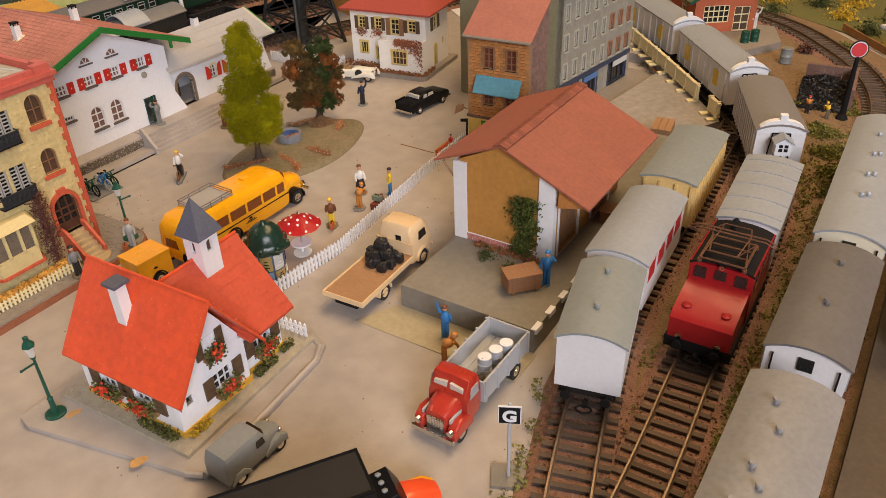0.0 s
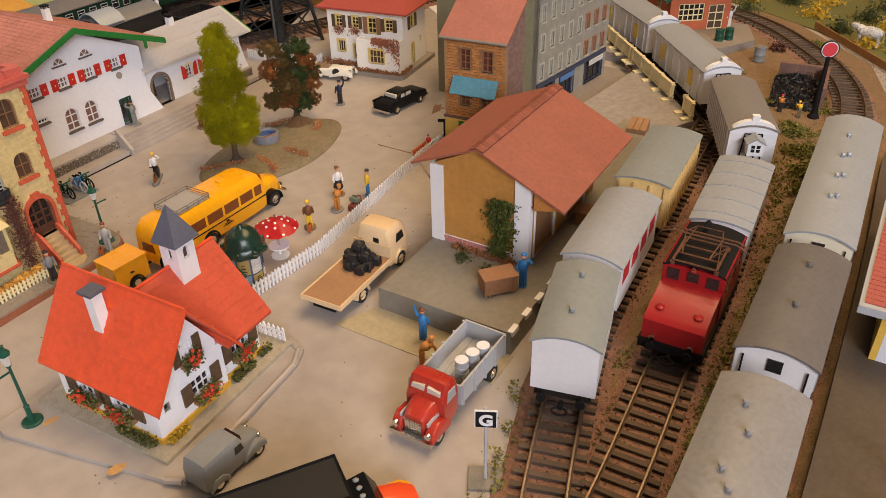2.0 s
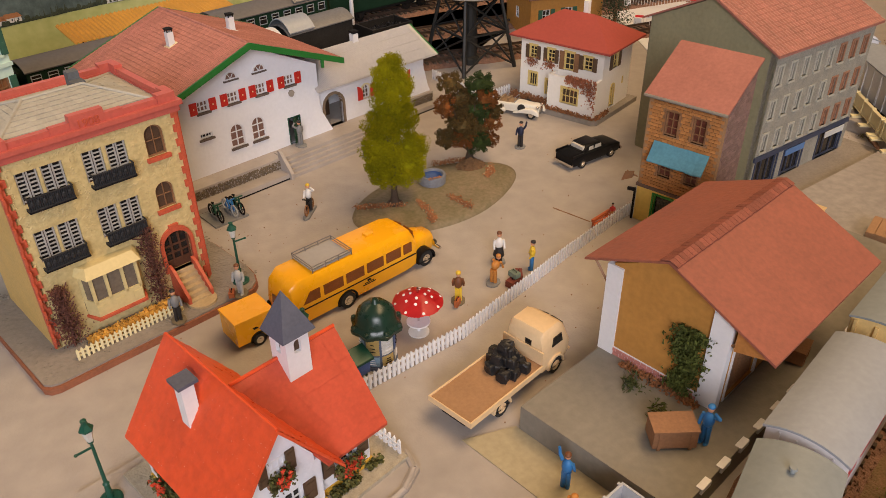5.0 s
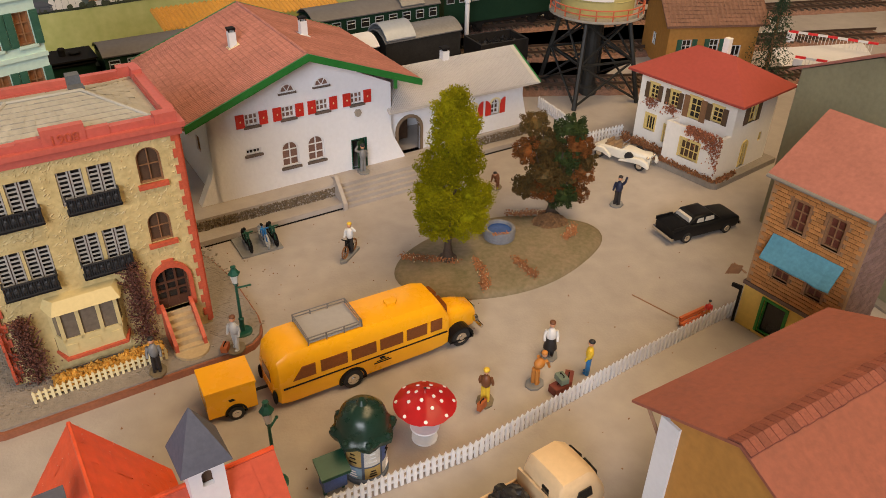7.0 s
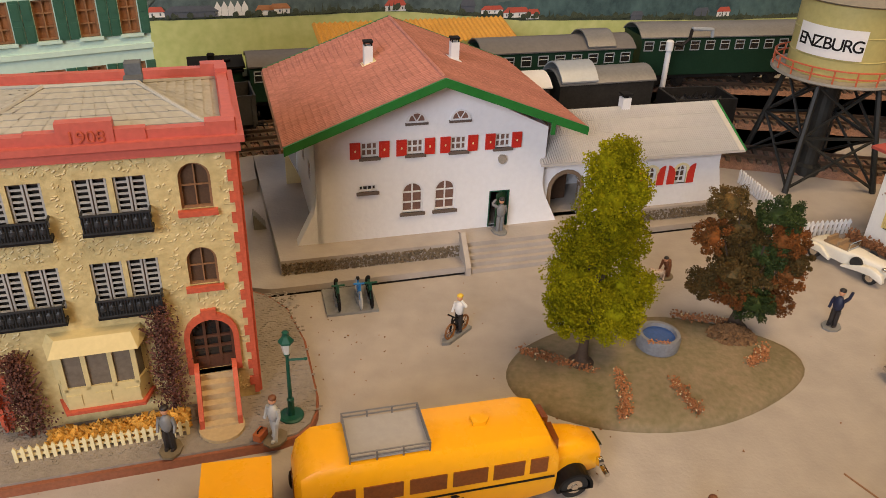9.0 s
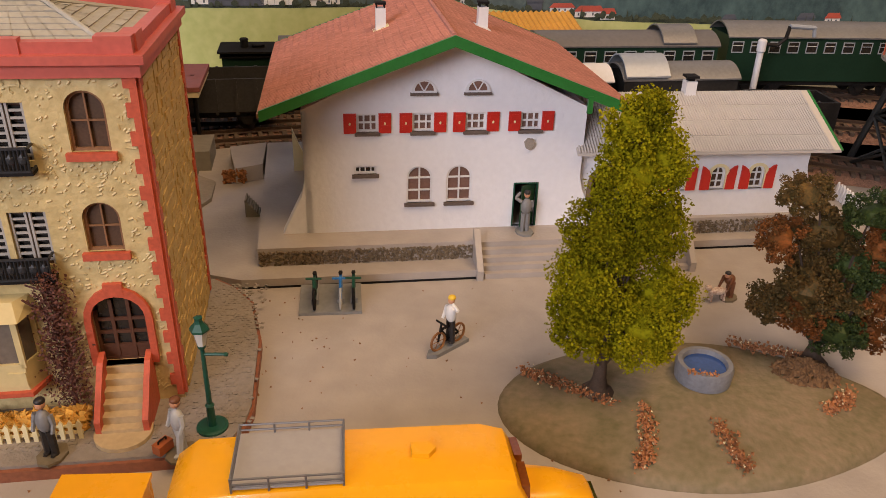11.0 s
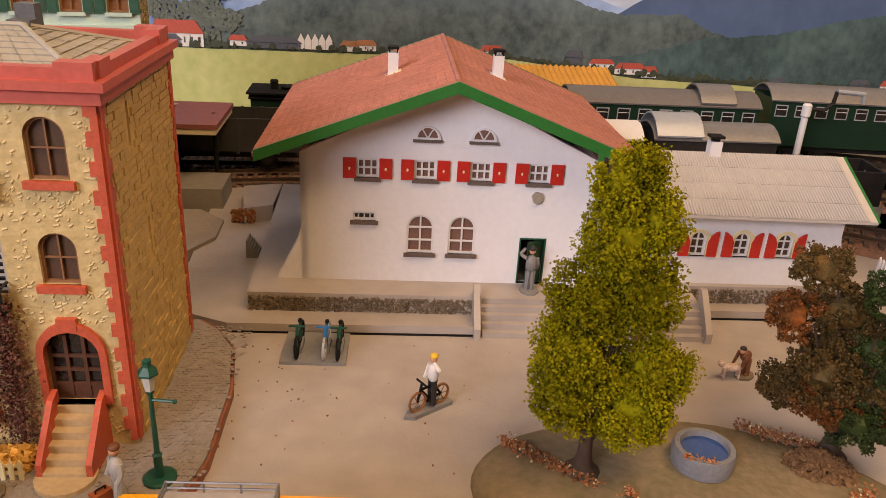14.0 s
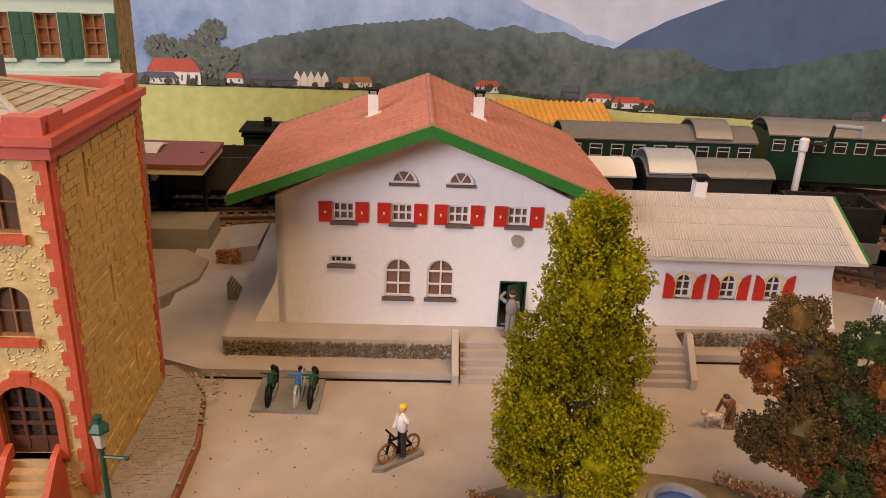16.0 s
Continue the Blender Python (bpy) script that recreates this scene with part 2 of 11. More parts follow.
def bevel(bm, w, angle=40, seg=2):
    edges = [e for e in bm.edges if len(e.link_faces) == 2 and e.calc_face_angle(0) > radians(angle)]
    bmesh.ops.bevel(bm, geom=edges, offset=w, segments=seg, affect="EDGES", clamp_overlap=True)


def B():
    return bmesh.new()


def mesh_of(name, bm, material, smooth=False):
    bmesh.ops.recalc_face_normals(bm, faces=bm.faces[:])
    bmesh.ops.scale(bm, vec=(MM, MM, MM), verts=bm.verts[:])
    me = bpy.data.meshes.new(name)
    bm.to_mesh(me)
    bm.free()
    me.materials.append(material)
    if smooth:
        me.shade_smooth()
        me.set_sharp_from_angle(angle=radians(40))
    return me


def part(name, bm, material, parent, label="", smooth=False, at=None):
    """Links a bmesh as one mesh under a thing or a part."""
    ob = new(name, mesh_of(name, bm, material, smooth))
    ob.parent = parent
    if at:
        ob.location = [c * MM for c in at]
    if label:
        tagged(ob, label)
    return ob


def thing(name, label, category, x, y, z=0.0, turn=0.0, group="", kind=""):
    """An empty at a thing's base, in millimetres and degrees."""
    ob = new(name)
    ob.empty_display_size = 0.01
    ob.matrix_basis = pose(x * MM, y * MM, z * MM, 0, 0, turn)
    return tagged(ob, label, category, group, kind)


def solid(name, bm, material, label, category, x=0, y=0, z=0, turn=0, group="", kind="", smooth=False):
    """A thing of one mesh."""
    ob = new(name, mesh_of(name, bm, material, smooth))
    ob.matrix_basis = pose(x * MM, y * MM, z * MM, 0, 0, turn)
    return tagged(ob, label, category, group, kind)


def xf(bm, m):
    bmesh.ops.transform(bm, matrix=m, verts=bm.verts[:])
    return bm


def shift(x=0, y=0, z=0, turn=0):
    """A pose in millimetres."""
    return Matrix.Translation((x, y, z)) @ Matrix.Rotation(radians(turn), 4, "Z")


def arc(cx, zc, rx, rz, a0, a1, n=10):
    return [(cx + rx * math.cos(radians(a0 + (a1 - a0) * i / n)), zc + rz * math.sin(radians(a0 + (a1 - a0) * i / n))) for i in range(n + 1)]


def outline(cx, z0, w, h, arch):
    """The outline (x, z) of an opening: a rectangle, or one with a round head."""
    if arch:
        r = w / 2
        rz = r if arch is True else arch
        return [(cx - r, z0), (cx + r, z0)] + arc(cx, z0 + h - rz, r, rz, 0, 180)
    return [(cx - w / 2, z0), (cx + w / 2, z0), (cx + w / 2, z0 + h), (cx - w / 2, z0 + h)]


def ring(bm, outer, inner, y0, y1):
    """A frame between two outlines of (x, z), from y0 to y1."""
    n = len(outer)
    rows = [[bm.verts.new((p[0], y, p[1])) for p in o] for o, y in ((outer, y0), (inner, y0), (inner, y1), (outer, y1))]
    for k in range(4):
        a, b = rows[k], rows[(k + 1) % 4]
        for i in range(n):
            bm.faces.new((a[i], a[(i + 1) % n], b[(i + 1) % n], b[i]))


def wall(bm, x0, x1, z0, z1, t, holes=(), gable=None):
    """A wall with its face at y = 0 and thickness t, with openings (cx, z0, w, h, arch) through it, and a gable to (x, z) on top."""
    xs = sorted({x0, x1, *[v for h in holes for v in (h[0] - h[2] / 2, h[0] + h[2] / 2)]})
    zs = sorted({z0, z1, *[v for h in holes for v in (h[1], h[1] + h[3])]})
    for i in range(len(xs) - 1):
        start = None
        for j in range(len(zs) - 1):
            mx, mz = (xs[i] + xs[i + 1]) / 2, (zs[j] + zs[j + 1]) / 2
            free = not any(abs(mx - h[0]) < h[2] / 2 and h[1] < mz < h[1] + h[3] for h in holes)
            if free and start is None:
                start = zs[j]
            if start is not None and (not free or j == len(zs) - 2):
                box(bm, xs[i], xs[i + 1], 0, t, start, zs[j + 1] if free else zs[j])
                start = None
    for h in holes:
        if h[4]:
            r = h[2] / 2
            rz = r if h[4] is True else h[4]
            top = h[1] + h[3]
            for a0, a1, x in ((0, 90, h[0] + r), (90, 180, h[0] - r)):
                pts = arc(h[0], top - rz, r, rz, a0, a1, 6)
                prism(bm, pts + [(x, top)] if a0 == 0 else [(x, top)] + pts, 0, t, "y")
    bmesh.ops.remove_doubles(bm, verts=bm.verts[:], dist=0.005)
    if gable:
        prism(bm, [(x0, z1), (x1, z1), gable], 0, t, "y")


def window(parent, m, cx, z0, w, h, fm, gm, nx=2, nz=3, arch=False, sill=None, shut=None, casing=None, name="window", bar=0.55, deep=1.2, label=""):
    """A window in an opening of a wall: frame with bars, pane, and where given sill, shutters and a casing round it."""
    bm = B()
    o = outline(cx, z0, w, h, arch)
    k = 0.8
    inn = [(cx + (p[0] - cx) * (1 - 2 * k / w), z0 + h / 2 + (p[1] - z0 - h / 2) * (1 - 2 * k / h)) for p in o]
    ring(bm, o, inn, deep - 0.5, deep + 0.5)
    for i in range(1, nx):
        x = cx - w / 2 + w * i / nx
        box(bm, x - bar / 2, x + bar / 2, deep - 0.35, deep + 0.3, z0 + 0.4, z0 + h - 0.4 - (0 if not arch else 0.3))
    for j in range(1, nz):
        z = z0 + h * j / nz
        box(bm, cx - w / 2 + 0.4, cx + w / 2 - 0.4, deep - 0.3, deep + 0.25, z - bar / 2, z + bar / 2)
    fr = part(name, xf(bm, m), fm, parent, label)
    bm = B()
    prism(bm, o, deep + 0.6, deep + 0.9, "y")
    part("pane", xf(bm, m), gm, fr)
    if sill:
        bm = B()
        box(bm, cx - w / 2 - 1, cx + w / 2 + 1, -1.3, 0.8, z0 - 1.4, z0)
        bevel(bm, 0.2, seg=1)
        part("sill", xf(bm, m), sill, fr)
    if casing:
        bm = B()
        big = [(cx + (p[0] - cx) * (1 + 2.6 / w), z0 + (p[1] - z0) * (1 + 1.3 / h)) for p in o]
        ring(bm, big, o, -0.6, 0.6)
        part("casing", xf(bm, m), casing, fr)
    if shut:
        for s in (-1, 1):
            bm = B()
            hw = w * (0.30 if shut is M["shutter"] else 0.25)
            x = cx + s * (w * 0.54 + hw)
            box(bm, x - hw, x + hw, -0.9, -0.1, z0 - 0.3, z0 + h + 0.3)
            bevel(bm, 0.15, seg=1)
            box(bm, x - w * 0.17, x + w * 0.17, -1.1, -0.8, z0 + 0.8, z0 + h * 0.40)
            box(bm, x - w * 0.17, x + w * 0.17, -1.1, -0.8, z0 + h * 0.55, z0 + h - 0.8)
            sp = part("shutter", xf(bm, m), shut, fr)
            if shut is M["shutter"]:
                bm = B()
                ball(bm, x, -1.05, z0 + h * 0.5, 0.5, 0.25, 0.75, 1)
                part("emblem", xf(bm, m), M["creamp"], fr)
    return fr


def slab_roof(bm, pts, t):
    """A sloping slab: four corners (x, y, z) and its thickness downwards."""
    lo = [bm.verts.new((p[0], p[1], p[2] - t)) for p in pts]
    hi = [bm.verts.new(p) for p in pts]
    bm.faces.new(hi)
    bm.faces.new(lo[::-1])
    for i in range(4):
        bm.faces.new((lo[i], lo[(i + 1) % 4], hi[(i + 1) % 4], hi[i]))


def tiles(bm, a, b, c, d, nu, nv, lift=0.5, gap=0.06, bow=0.0, jitter=0.15):
    """Courses of roof tiles over the slope a-b (eave) to d-c (ridge): nu across, nv up."""
    a, b, c, d = (Vector(p) for p in (a, b, c, d))
    n = (b - a).cross(d - a).normalized()
    if n.z < 0:
        n = -n

    def at(u, v):
        return (a.lerp(b, u)).lerp(d.lerp(c, u), v)
    for j in range(nv):
        for i in range(nu):
            u0, u1 = (i + gap) / nu, (i + 1 - gap) / nu
            v0, v1 = j / nv, min(1, (j + 1.08) / nv)
            k = lift * (1 + random.uniform(-jitter, jitter))
            um = (u0 + u1) / 2
            low = [at(u0, v0), at(um, v0) + n * bow, at(u1, v0)]
            upp = [at(u0, v1), at(um, v1) + n * bow, at(u1, v1)]
            f = [bm.verts.new(p + n * k) for p in low] + [bm.verts.new(p + n * 0.08) for p in upp[::-1]]
            base = [bm.verts.new(p - n * 0.05) for p in low]
            bm.faces.new((f[0], f[1], f[4], f[5]))
            bm.faces.new((f[1], f[2], f[3], f[4]))
            bm.faces.new((base[0], base[1], f[1], f[0]))
            bm.faces.new((base[1], base[2], f[2], f[1]))


def tufts(bm, n, place, size, flat=0.35):
    """Many small leaf cards round the points that place() gives."""
    for _ in range(n):
        x, y, z = place()
        s = size * random.uniform(0.6, 1.4)
        q = Euler((random.uniform(-1.2, 1.2), random.uniform(-1.2, 1.2), random.uniform(0, 6.3))).to_matrix()
        p = Vector((x, y, z))
        vs = [bm.verts.new(p + q @ Vector(c) * s) for c in ((-0.5, 0, 0), (0, -flat, 0.12), (0.5, 0, 0), (0, flat, 0.12))]
        bm.faces.new(vs)


def crumbs(bm, n, place, size):
    """Small uneven lumps round the points that place() gives."""
    for _ in range(n):
        x, y, z = place()
        s = size * random.uniform(0.5, 1.3)
        q = Euler((random.uniform(0, 6), random.uniform(0, 6), random.uniform(0, 6))).to_matrix()
        p = Vector((x, y, z))
        vs = [bm.verts.new(p + q @ Vector(c) * s) for c in ((1, 0, -0.5), (-0.5, 0.87, -0.5), (-0.5, -0.87, -0.5), (0, 0, 0.8))]
        for f in ((0, 1, 3), (1, 2, 3), (2, 0, 3), (0, 2, 1)):
            bm.faces.new([vs[i] for i in f])


# ---- unseen room round the layout, walls toned down to cut bounced light ----
def room():
    for name, dims in (("wall_north", (-2600, 3400, 2400, 2450, -1000, 1500)), ("wall_south", (-2600, 3400, -2450, -2400, -1000, 1500)),
                       ("wall_west", (-2650, -2600, -2400, 2400, -1000, 1500)), ("wall_east", (3400, 3450, -2400, 2400, -1000, 1500))):
        bm = B()
        box(bm, *dims)
        solid(name, bm, M["roomwall"], "plain unseen room wall, dark against bounced light", "wall", kind="structure")
    bm = B()
    box(bm, -2600, 3400, -2400, 2400, -1050, -1000)
    solid("floor", bm, M["roomfloor"], "plain brown room floor under the layout", "floor", kind="structure")
    bm = B()
    box(bm, -2600, 3400, -2400, 2400, 1500, 1550)
    solid("ceiling", bm, M["roomwall"], "plain unseen room ceiling, dark against bounced light", "ceiling", kind="structure")


room()

# ---- baseboard, tracks and paving ----
bm = B()
box(bm, -900, 1900, -300, 1500, -30, 0)
solid("ground", bm, M["ground"], "grey-beige painted baseboard of the model town square", "ground", kind="structure")


def track_path(points, step=4.0):
    """A smooth line through points, as (x, y, heading) every step millimetres."""
    pts = [Vector((*p, 0)) for p in points]
    pts = [pts[0] * 2 - pts[1]] + pts + [pts[-1] * 2 - pts[-2]]
    fine = []
    for i in range(1, len(pts) - 2):
        p0, p1, p2, p3 = pts[i - 1:i + 3]
        for k in range(60):
            t = k / 60
            fine.append(0.5 * ((2 * p1) + (p2 - p0) * t + (2 * p0 - 5 * p1 + 4 * p2 - p3) * t * t + (3 * p1 - p0 - 3 * p2 + p3) * t ** 3))
    out, acc = [], 0.0
    for a, b in zip(fine, fine[1:]):
        d = (b - a).length
        acc += d
        if acc >= step:
            acc -= step
            out.append((b.x, b.y, math.degrees(math.atan2(b.y - a.y, b.x - a.x))))
    return out


def along(path, s, step=4.0):
    """The place and heading s millimetres along a path."""
    i = max(0, min(len(path) - 1, int(round(s / step))))
    return path[i]


def near(path, x, y):
    """The distance along a path of the place nearest to (x, y)."""
    return 4.0 * min(range(len(path)), key=lambda i: (path[i][0] - x) ** 2 + (path[i][1] - y) ** 2)


TRACK = dict(
    siding=track_path([(120, 136), (200, 187), (264, 229.5), (310, 257.5), (360, 284.5), (402, 301), (439, 312.5), (487, 327), (523, 339), (640, 376)]),
    yard=track_path([(120, 168), (200, 190), (296.5, 218), (373.5, 243.5), (440.5, 263), (517, 288.5), (556, 305), (593, 330), (629, 360), (673, 413), (709, 464), (766, 556), (812, 646), (850, 755)]),
    loop=track_path([(20, 98), (120, 129), (247, 163), (316, 182), (386, 200.5), (470, 223.5), (521, 238), (560, 249.5), (626, 270), (690, 289), (760, 318), (817, 358), (857, 402), (891, 448), (914, 500), (930, 560), (940, 650)]),
    back=track_path([(-400, 620), (-200, 690), (60, 762), (180, 812), (300, 848), (430, 838), (560, 815), (700, 800), (900, 790)]),
    mid=track_path([(-400, 690), (-150, 735), (90, 812), (250, 868), (420, 905), (600, 900), (900, 880)]),
    far=track_path([(-400, 810), (-100, 870), (150, 930), (330, 968), (500, 990), (700, 990), (1000, 980)]),
)


def track(name, path, label, parts=0):
    root = thing(name, label, "track", 0, 0, 0, kind="structure")
    bm = B()
    old = None
    for x, y, a in path[::3]:
        c, s = math.cos(radians(a)), math.sin(radians(a))
        j = random.uniform(-1.5, 1.5)
        row = [bm.verts.new((x - s * o, y + c * o, z)) for o, z in ((-21 + j, 0.15), (-14, 3.0), (14, 3.0), (21 - j, 0.15))]
        if old:
            for i in range(3):
                bm.faces.new((old[i], row[i], row[i + 1], old[i + 1]))
        old = row
    part("ballast_bed", bm, M["ballast"], root)
    bm = B()
    for i in range(0, len(path) - 1):
        x, y, a = path[i]
        c, s = math.cos(radians(a)), math.sin(radians(a))

        def loose():
            o = random.uniform(-19, 19)
            q = random.uniform(0, 4)
            return (x - s * o + c * q, y + c * o + s * q, min(3.2, 0.2 + (21 - abs(o)) * 0.45))
        crumbs(bm, 14, loose, 0.75)
    st = part("ballast_stones", bm, M["ballast"], root)
    tagged(st, kind="stuff")
    bm = B()
    box(bm, -1.3, 1.3, -14.5, 14.5, 2.6, 4.8)
    bevel(bm, 0.25, seg=1)
    sl = mesh_of("sleeper", bm, M["sleeper"])
    k = 0
    rest = []
    for i in range(int((len(path) - 2) * 4.0 / 6.8)):
        f = i * 6.8 / 4.0
        (x, y, a), (x2, y2, _) = path[int(f)], path[int(f) + 1]
        x, y = x + (x2 - x) * (f % 1), y + (y2 - y) * (f % 1)
        m = pose(x * MM, y * MM, random.uniform(-0.2, 0.2) * MM, 0, 0, a + random.uniform(-2, 2))
        if k < parts and 230 < x < 720:
            ob = new("sleeper", sl)
            ob.parent, ob.matrix_basis = root, m
            k += 1
        else:
            rest.append(m)
    bm = B()
    for m in rest:
        n0 = len(bm.verts)
        vs = box(bm, -1.3, 1.3, -14.5, 14.5, 2.6, 4.8)
        for v in vs:
            v.co = (m.to_3x3() @ v.co) + m.translation / MM
    tagged(part("sleepers", bm, M["sleeper"], root), kind="stuff")
    for side in (-8.6, 8.6):
        bm = B()
        old = None
        for x, y, a in path:
            c, s = math.cos(radians(a)), math.sin(radians(a))
            row = [bm.verts.new((x - s * o, y + c * o, z)) for o, z in ((side - 1.0, 4.7), (side - 0.35, 5.3), (side - 0.5, 6.9), (side - 0.4, 7.4), (side + 0.4, 7.4), (side + 0.5, 6.9), (side + 0.35, 5.3), (side + 1.0, 4.7))]
            if old:
                for i in range(7):
                    bm.faces.new((old[i], row[i], row[i + 1], old[i + 1]))
            old = row
        # The rear tracks get a darker rail colour.
        part("rail", bm, M["rail"] if parts else M["darkrail"], root)
    return root


track("track_siding", TRACK["siding"], "brown ballasted model railway siding with dark sleepers", 60)
track("track_yard", TRACK["yard"], "brown ballasted model yard track with worn rails", 60)
track("track_loop", TRACK["loop"], "curved ballasted model main line with dark sleepers", 90)
track("track_back", TRACK["back"], "ballasted model railway line behind the station")
track("track_mid", TRACK["mid"], "second ballasted model line behind the station")
track("track_far", TRACK["far"], "farthest ballasted model line below the backdrop")


def strip(name, pts, z0, z1, material, label, category, round_by=0.0):
    bm = B()
    prism(bm, pts, z0, z1)
    bevel(bm, 0.5, seg=2)
    return solid(name, bm, material, label, category, kind="structure")


# rough earth between the yard tracks
def scrub():
    bm = B()
    poly = []
    for x, y, a in TRACK["siding"][20::3]:
        poly.append((x - 6, y + 15))
    lo = []
    for x, y, a in TRACK["loop"][10:150:3]:
        lo.append((x + 4, y - 22))
    prism(bm, poly + [(690, 420), (760, 560), (900, 660), (960, 480), (860, 340), (740, 270)] + lo[::-1][30:] + lo[::-1][:0], 0.1, 0.9)
    bmesh.ops.triangulate(bm, faces=bm.faces[:])
    solid("trackside_ground", bm, mat("brown_trackside_earth", (0.25, 0.145, 0.09), 0.95, vary=0.5, scale=160, bump=1.4, bump_scale=800, stain=(0.13, 0.105, 0.04)), "brown gravelly trackside earth with moss", "ground", kind="structure")
    bm = B()
    for name, d in (("siding", 21), ("yard", 19), ("yard", -19), ("loop", 20)):
        for x, y, a in TRACK[name][30::2]:
            if x < 230 or x > 760:
                continue
            c, s = math.cos(radians(a)), math.sin(radians(a))
            if noise.noise(Vector((x / 28, y / 28, d))) > -0.05:
                o = d + random.uniform(-4, 4)
                if name == "siding" and d > 0 and x > 330:
                    continue
                X, Y = x - s * o, y + c * o

                def spot():
                    r = random.gauss(0, 2.6)
                    return (X + r, Y + random.gauss(0, 2.2), 1.2 + random.random() * max(0.2, 2.4 - abs(r)))
                tufts(bm, 34, spot, 1.7)
    yd = np.array([(p[0], p[1]) for p in TRACK["yard"]])
    lp = np.array([(p[0], p[1]) for p in TRACK["loop"]])
    sd = np.array([(p[0], p[1]) for p in TRACK["siding"]])
    for i in range(4600):
        x, y = random.uniform(250, 800), random.uniform(150, 420)
        d1 = float(np.min(np.hypot(yd[:, 0] - x, yd[:, 1] - y)))
        d2 = float(np.min(np.hypot(lp[:, 0] - x, lp[:, 1] - y)))
        d3 = float(np.min(np.hypot(sd[:, 0] - x, sd[:, 1] - y)))
        if d1 < 14 or d2 < 14 or d3 < 14 or d1 + d2 > 75 or noise.noise(Vector((x / 22, y / 22, 7))) < -0.22:
            continue
        if float(np.interp(x, yd[:, 0], yd[:, 1])) < y:
            continue

        def low():
            return (x + random.gauss(0, 2.4), y + random.gauss(0, 2.4), 0.9 + abs(random.gauss(0, 0.8)))
        tufts(bm, 14, low, 1.5)
    solid("moss_tufts", bm, M["moss"], "olive green moss tufts along the tracks", "moss", kind="stuff")


scrub()

# square: paving plates
C18, S18 = math.cos(radians(18)), math.sin(radians(18))
CS, SS = math.cos(radians(16.3)), math.sin(radians(16.3))


def st(u, v):
    """A place in the station's own directions, in millimetres of the layout."""
    return (225.5 + u * CS - v * SS, 663.3 + u * SS + v * CS)


def rear(u, v):
    """A place in the directions of the tracks behind the station."""
    return (227 + u * C18 - v * S18, 659 + u * S18 + v * C18)


strip("terrace_low", [st(-62, 130), st(-50, -14), st(-26, -24.5), st(70, -24), st(70, 0), st(165, 0), st(165, -5.5), st(240, -5), st(246, 20), st(240, 60), st(-20, 140)], 0.05, 4.2, M["ground"], "low grey-beige slab in front of the station", "pavement")
strip("terrace_high", [st(-24, 118), st(-20, -13.3), st(72, -13.3), st(72, -2), st(164, -2), st(164, 2), st(236, 2.5), st(236, 60), st(60, 122)], 4.2, 12.2, M["ground"], "grey raised station terrace", "pavement")
bm = B()
for u0, u1, v in ((-19.5, 70, -13.5), (166, 235, 2.1)):
    for i in range(1500 if u0 < 0 else 1000):
        x, y = st(random.uniform(u0, u1), v + random.uniform(-0.15, 0.1))
        crumbs(bm, 1, lambda: (x, y, random.uniform(4.5, 10.6)), 0.75)
solid("terrace_stone_facing", bm, mat("brown_grey_rubble", (0.17, 0.13, 0.085), 0.9, vary=0.4, scale=200, bump=0.6, island=0.4), "rough grey-brown stone facing of the terrace", "stone facing", kind="stuff")
# dark line at the low slab's foot: dark edge with its shadow painted in
bm = B()
for a, b, v0, v1 in ((-26, 70, -24.7, -24.3), (165, 240, -5.8, -5.3)):
    prism(bm, [st(a, v0), st(b, v0 + 0.3), st(b, v1 + 0.3), st(a, v1)], 0.05, 0.9)
solid("terrace_joint", bm, M["matblack"], "dark edge line with painted shadow below the slab", "joint", kind="structure")
# the wide steps up to the station
steps = thing("station_steps", "wide grey steps with low side walls up to the terrace", "steps", *st(71, -25), 0, 16.3, kind="structure")
for i in range(5):
    bm = B()
    box(bm, 2, 92, i * 2.6, 23, i * 2.45 if i else 0.05, (i + 1) * 2.45)
    bevel(bm, 0.3, seg=1)
    part("step", bm, M["ground"], steps)
for x in (-1.4, 92):
    bm = B()
    prism(bm, [(-1.5, 0.05), (13, 0.05), (13, 18), (11, 18.2), (-1.5, 4.5)], x, x + 2.6, "x")
    bevel(bm, 0.4, seg=1)
    part("side_wall", bm, M["ground"], steps)


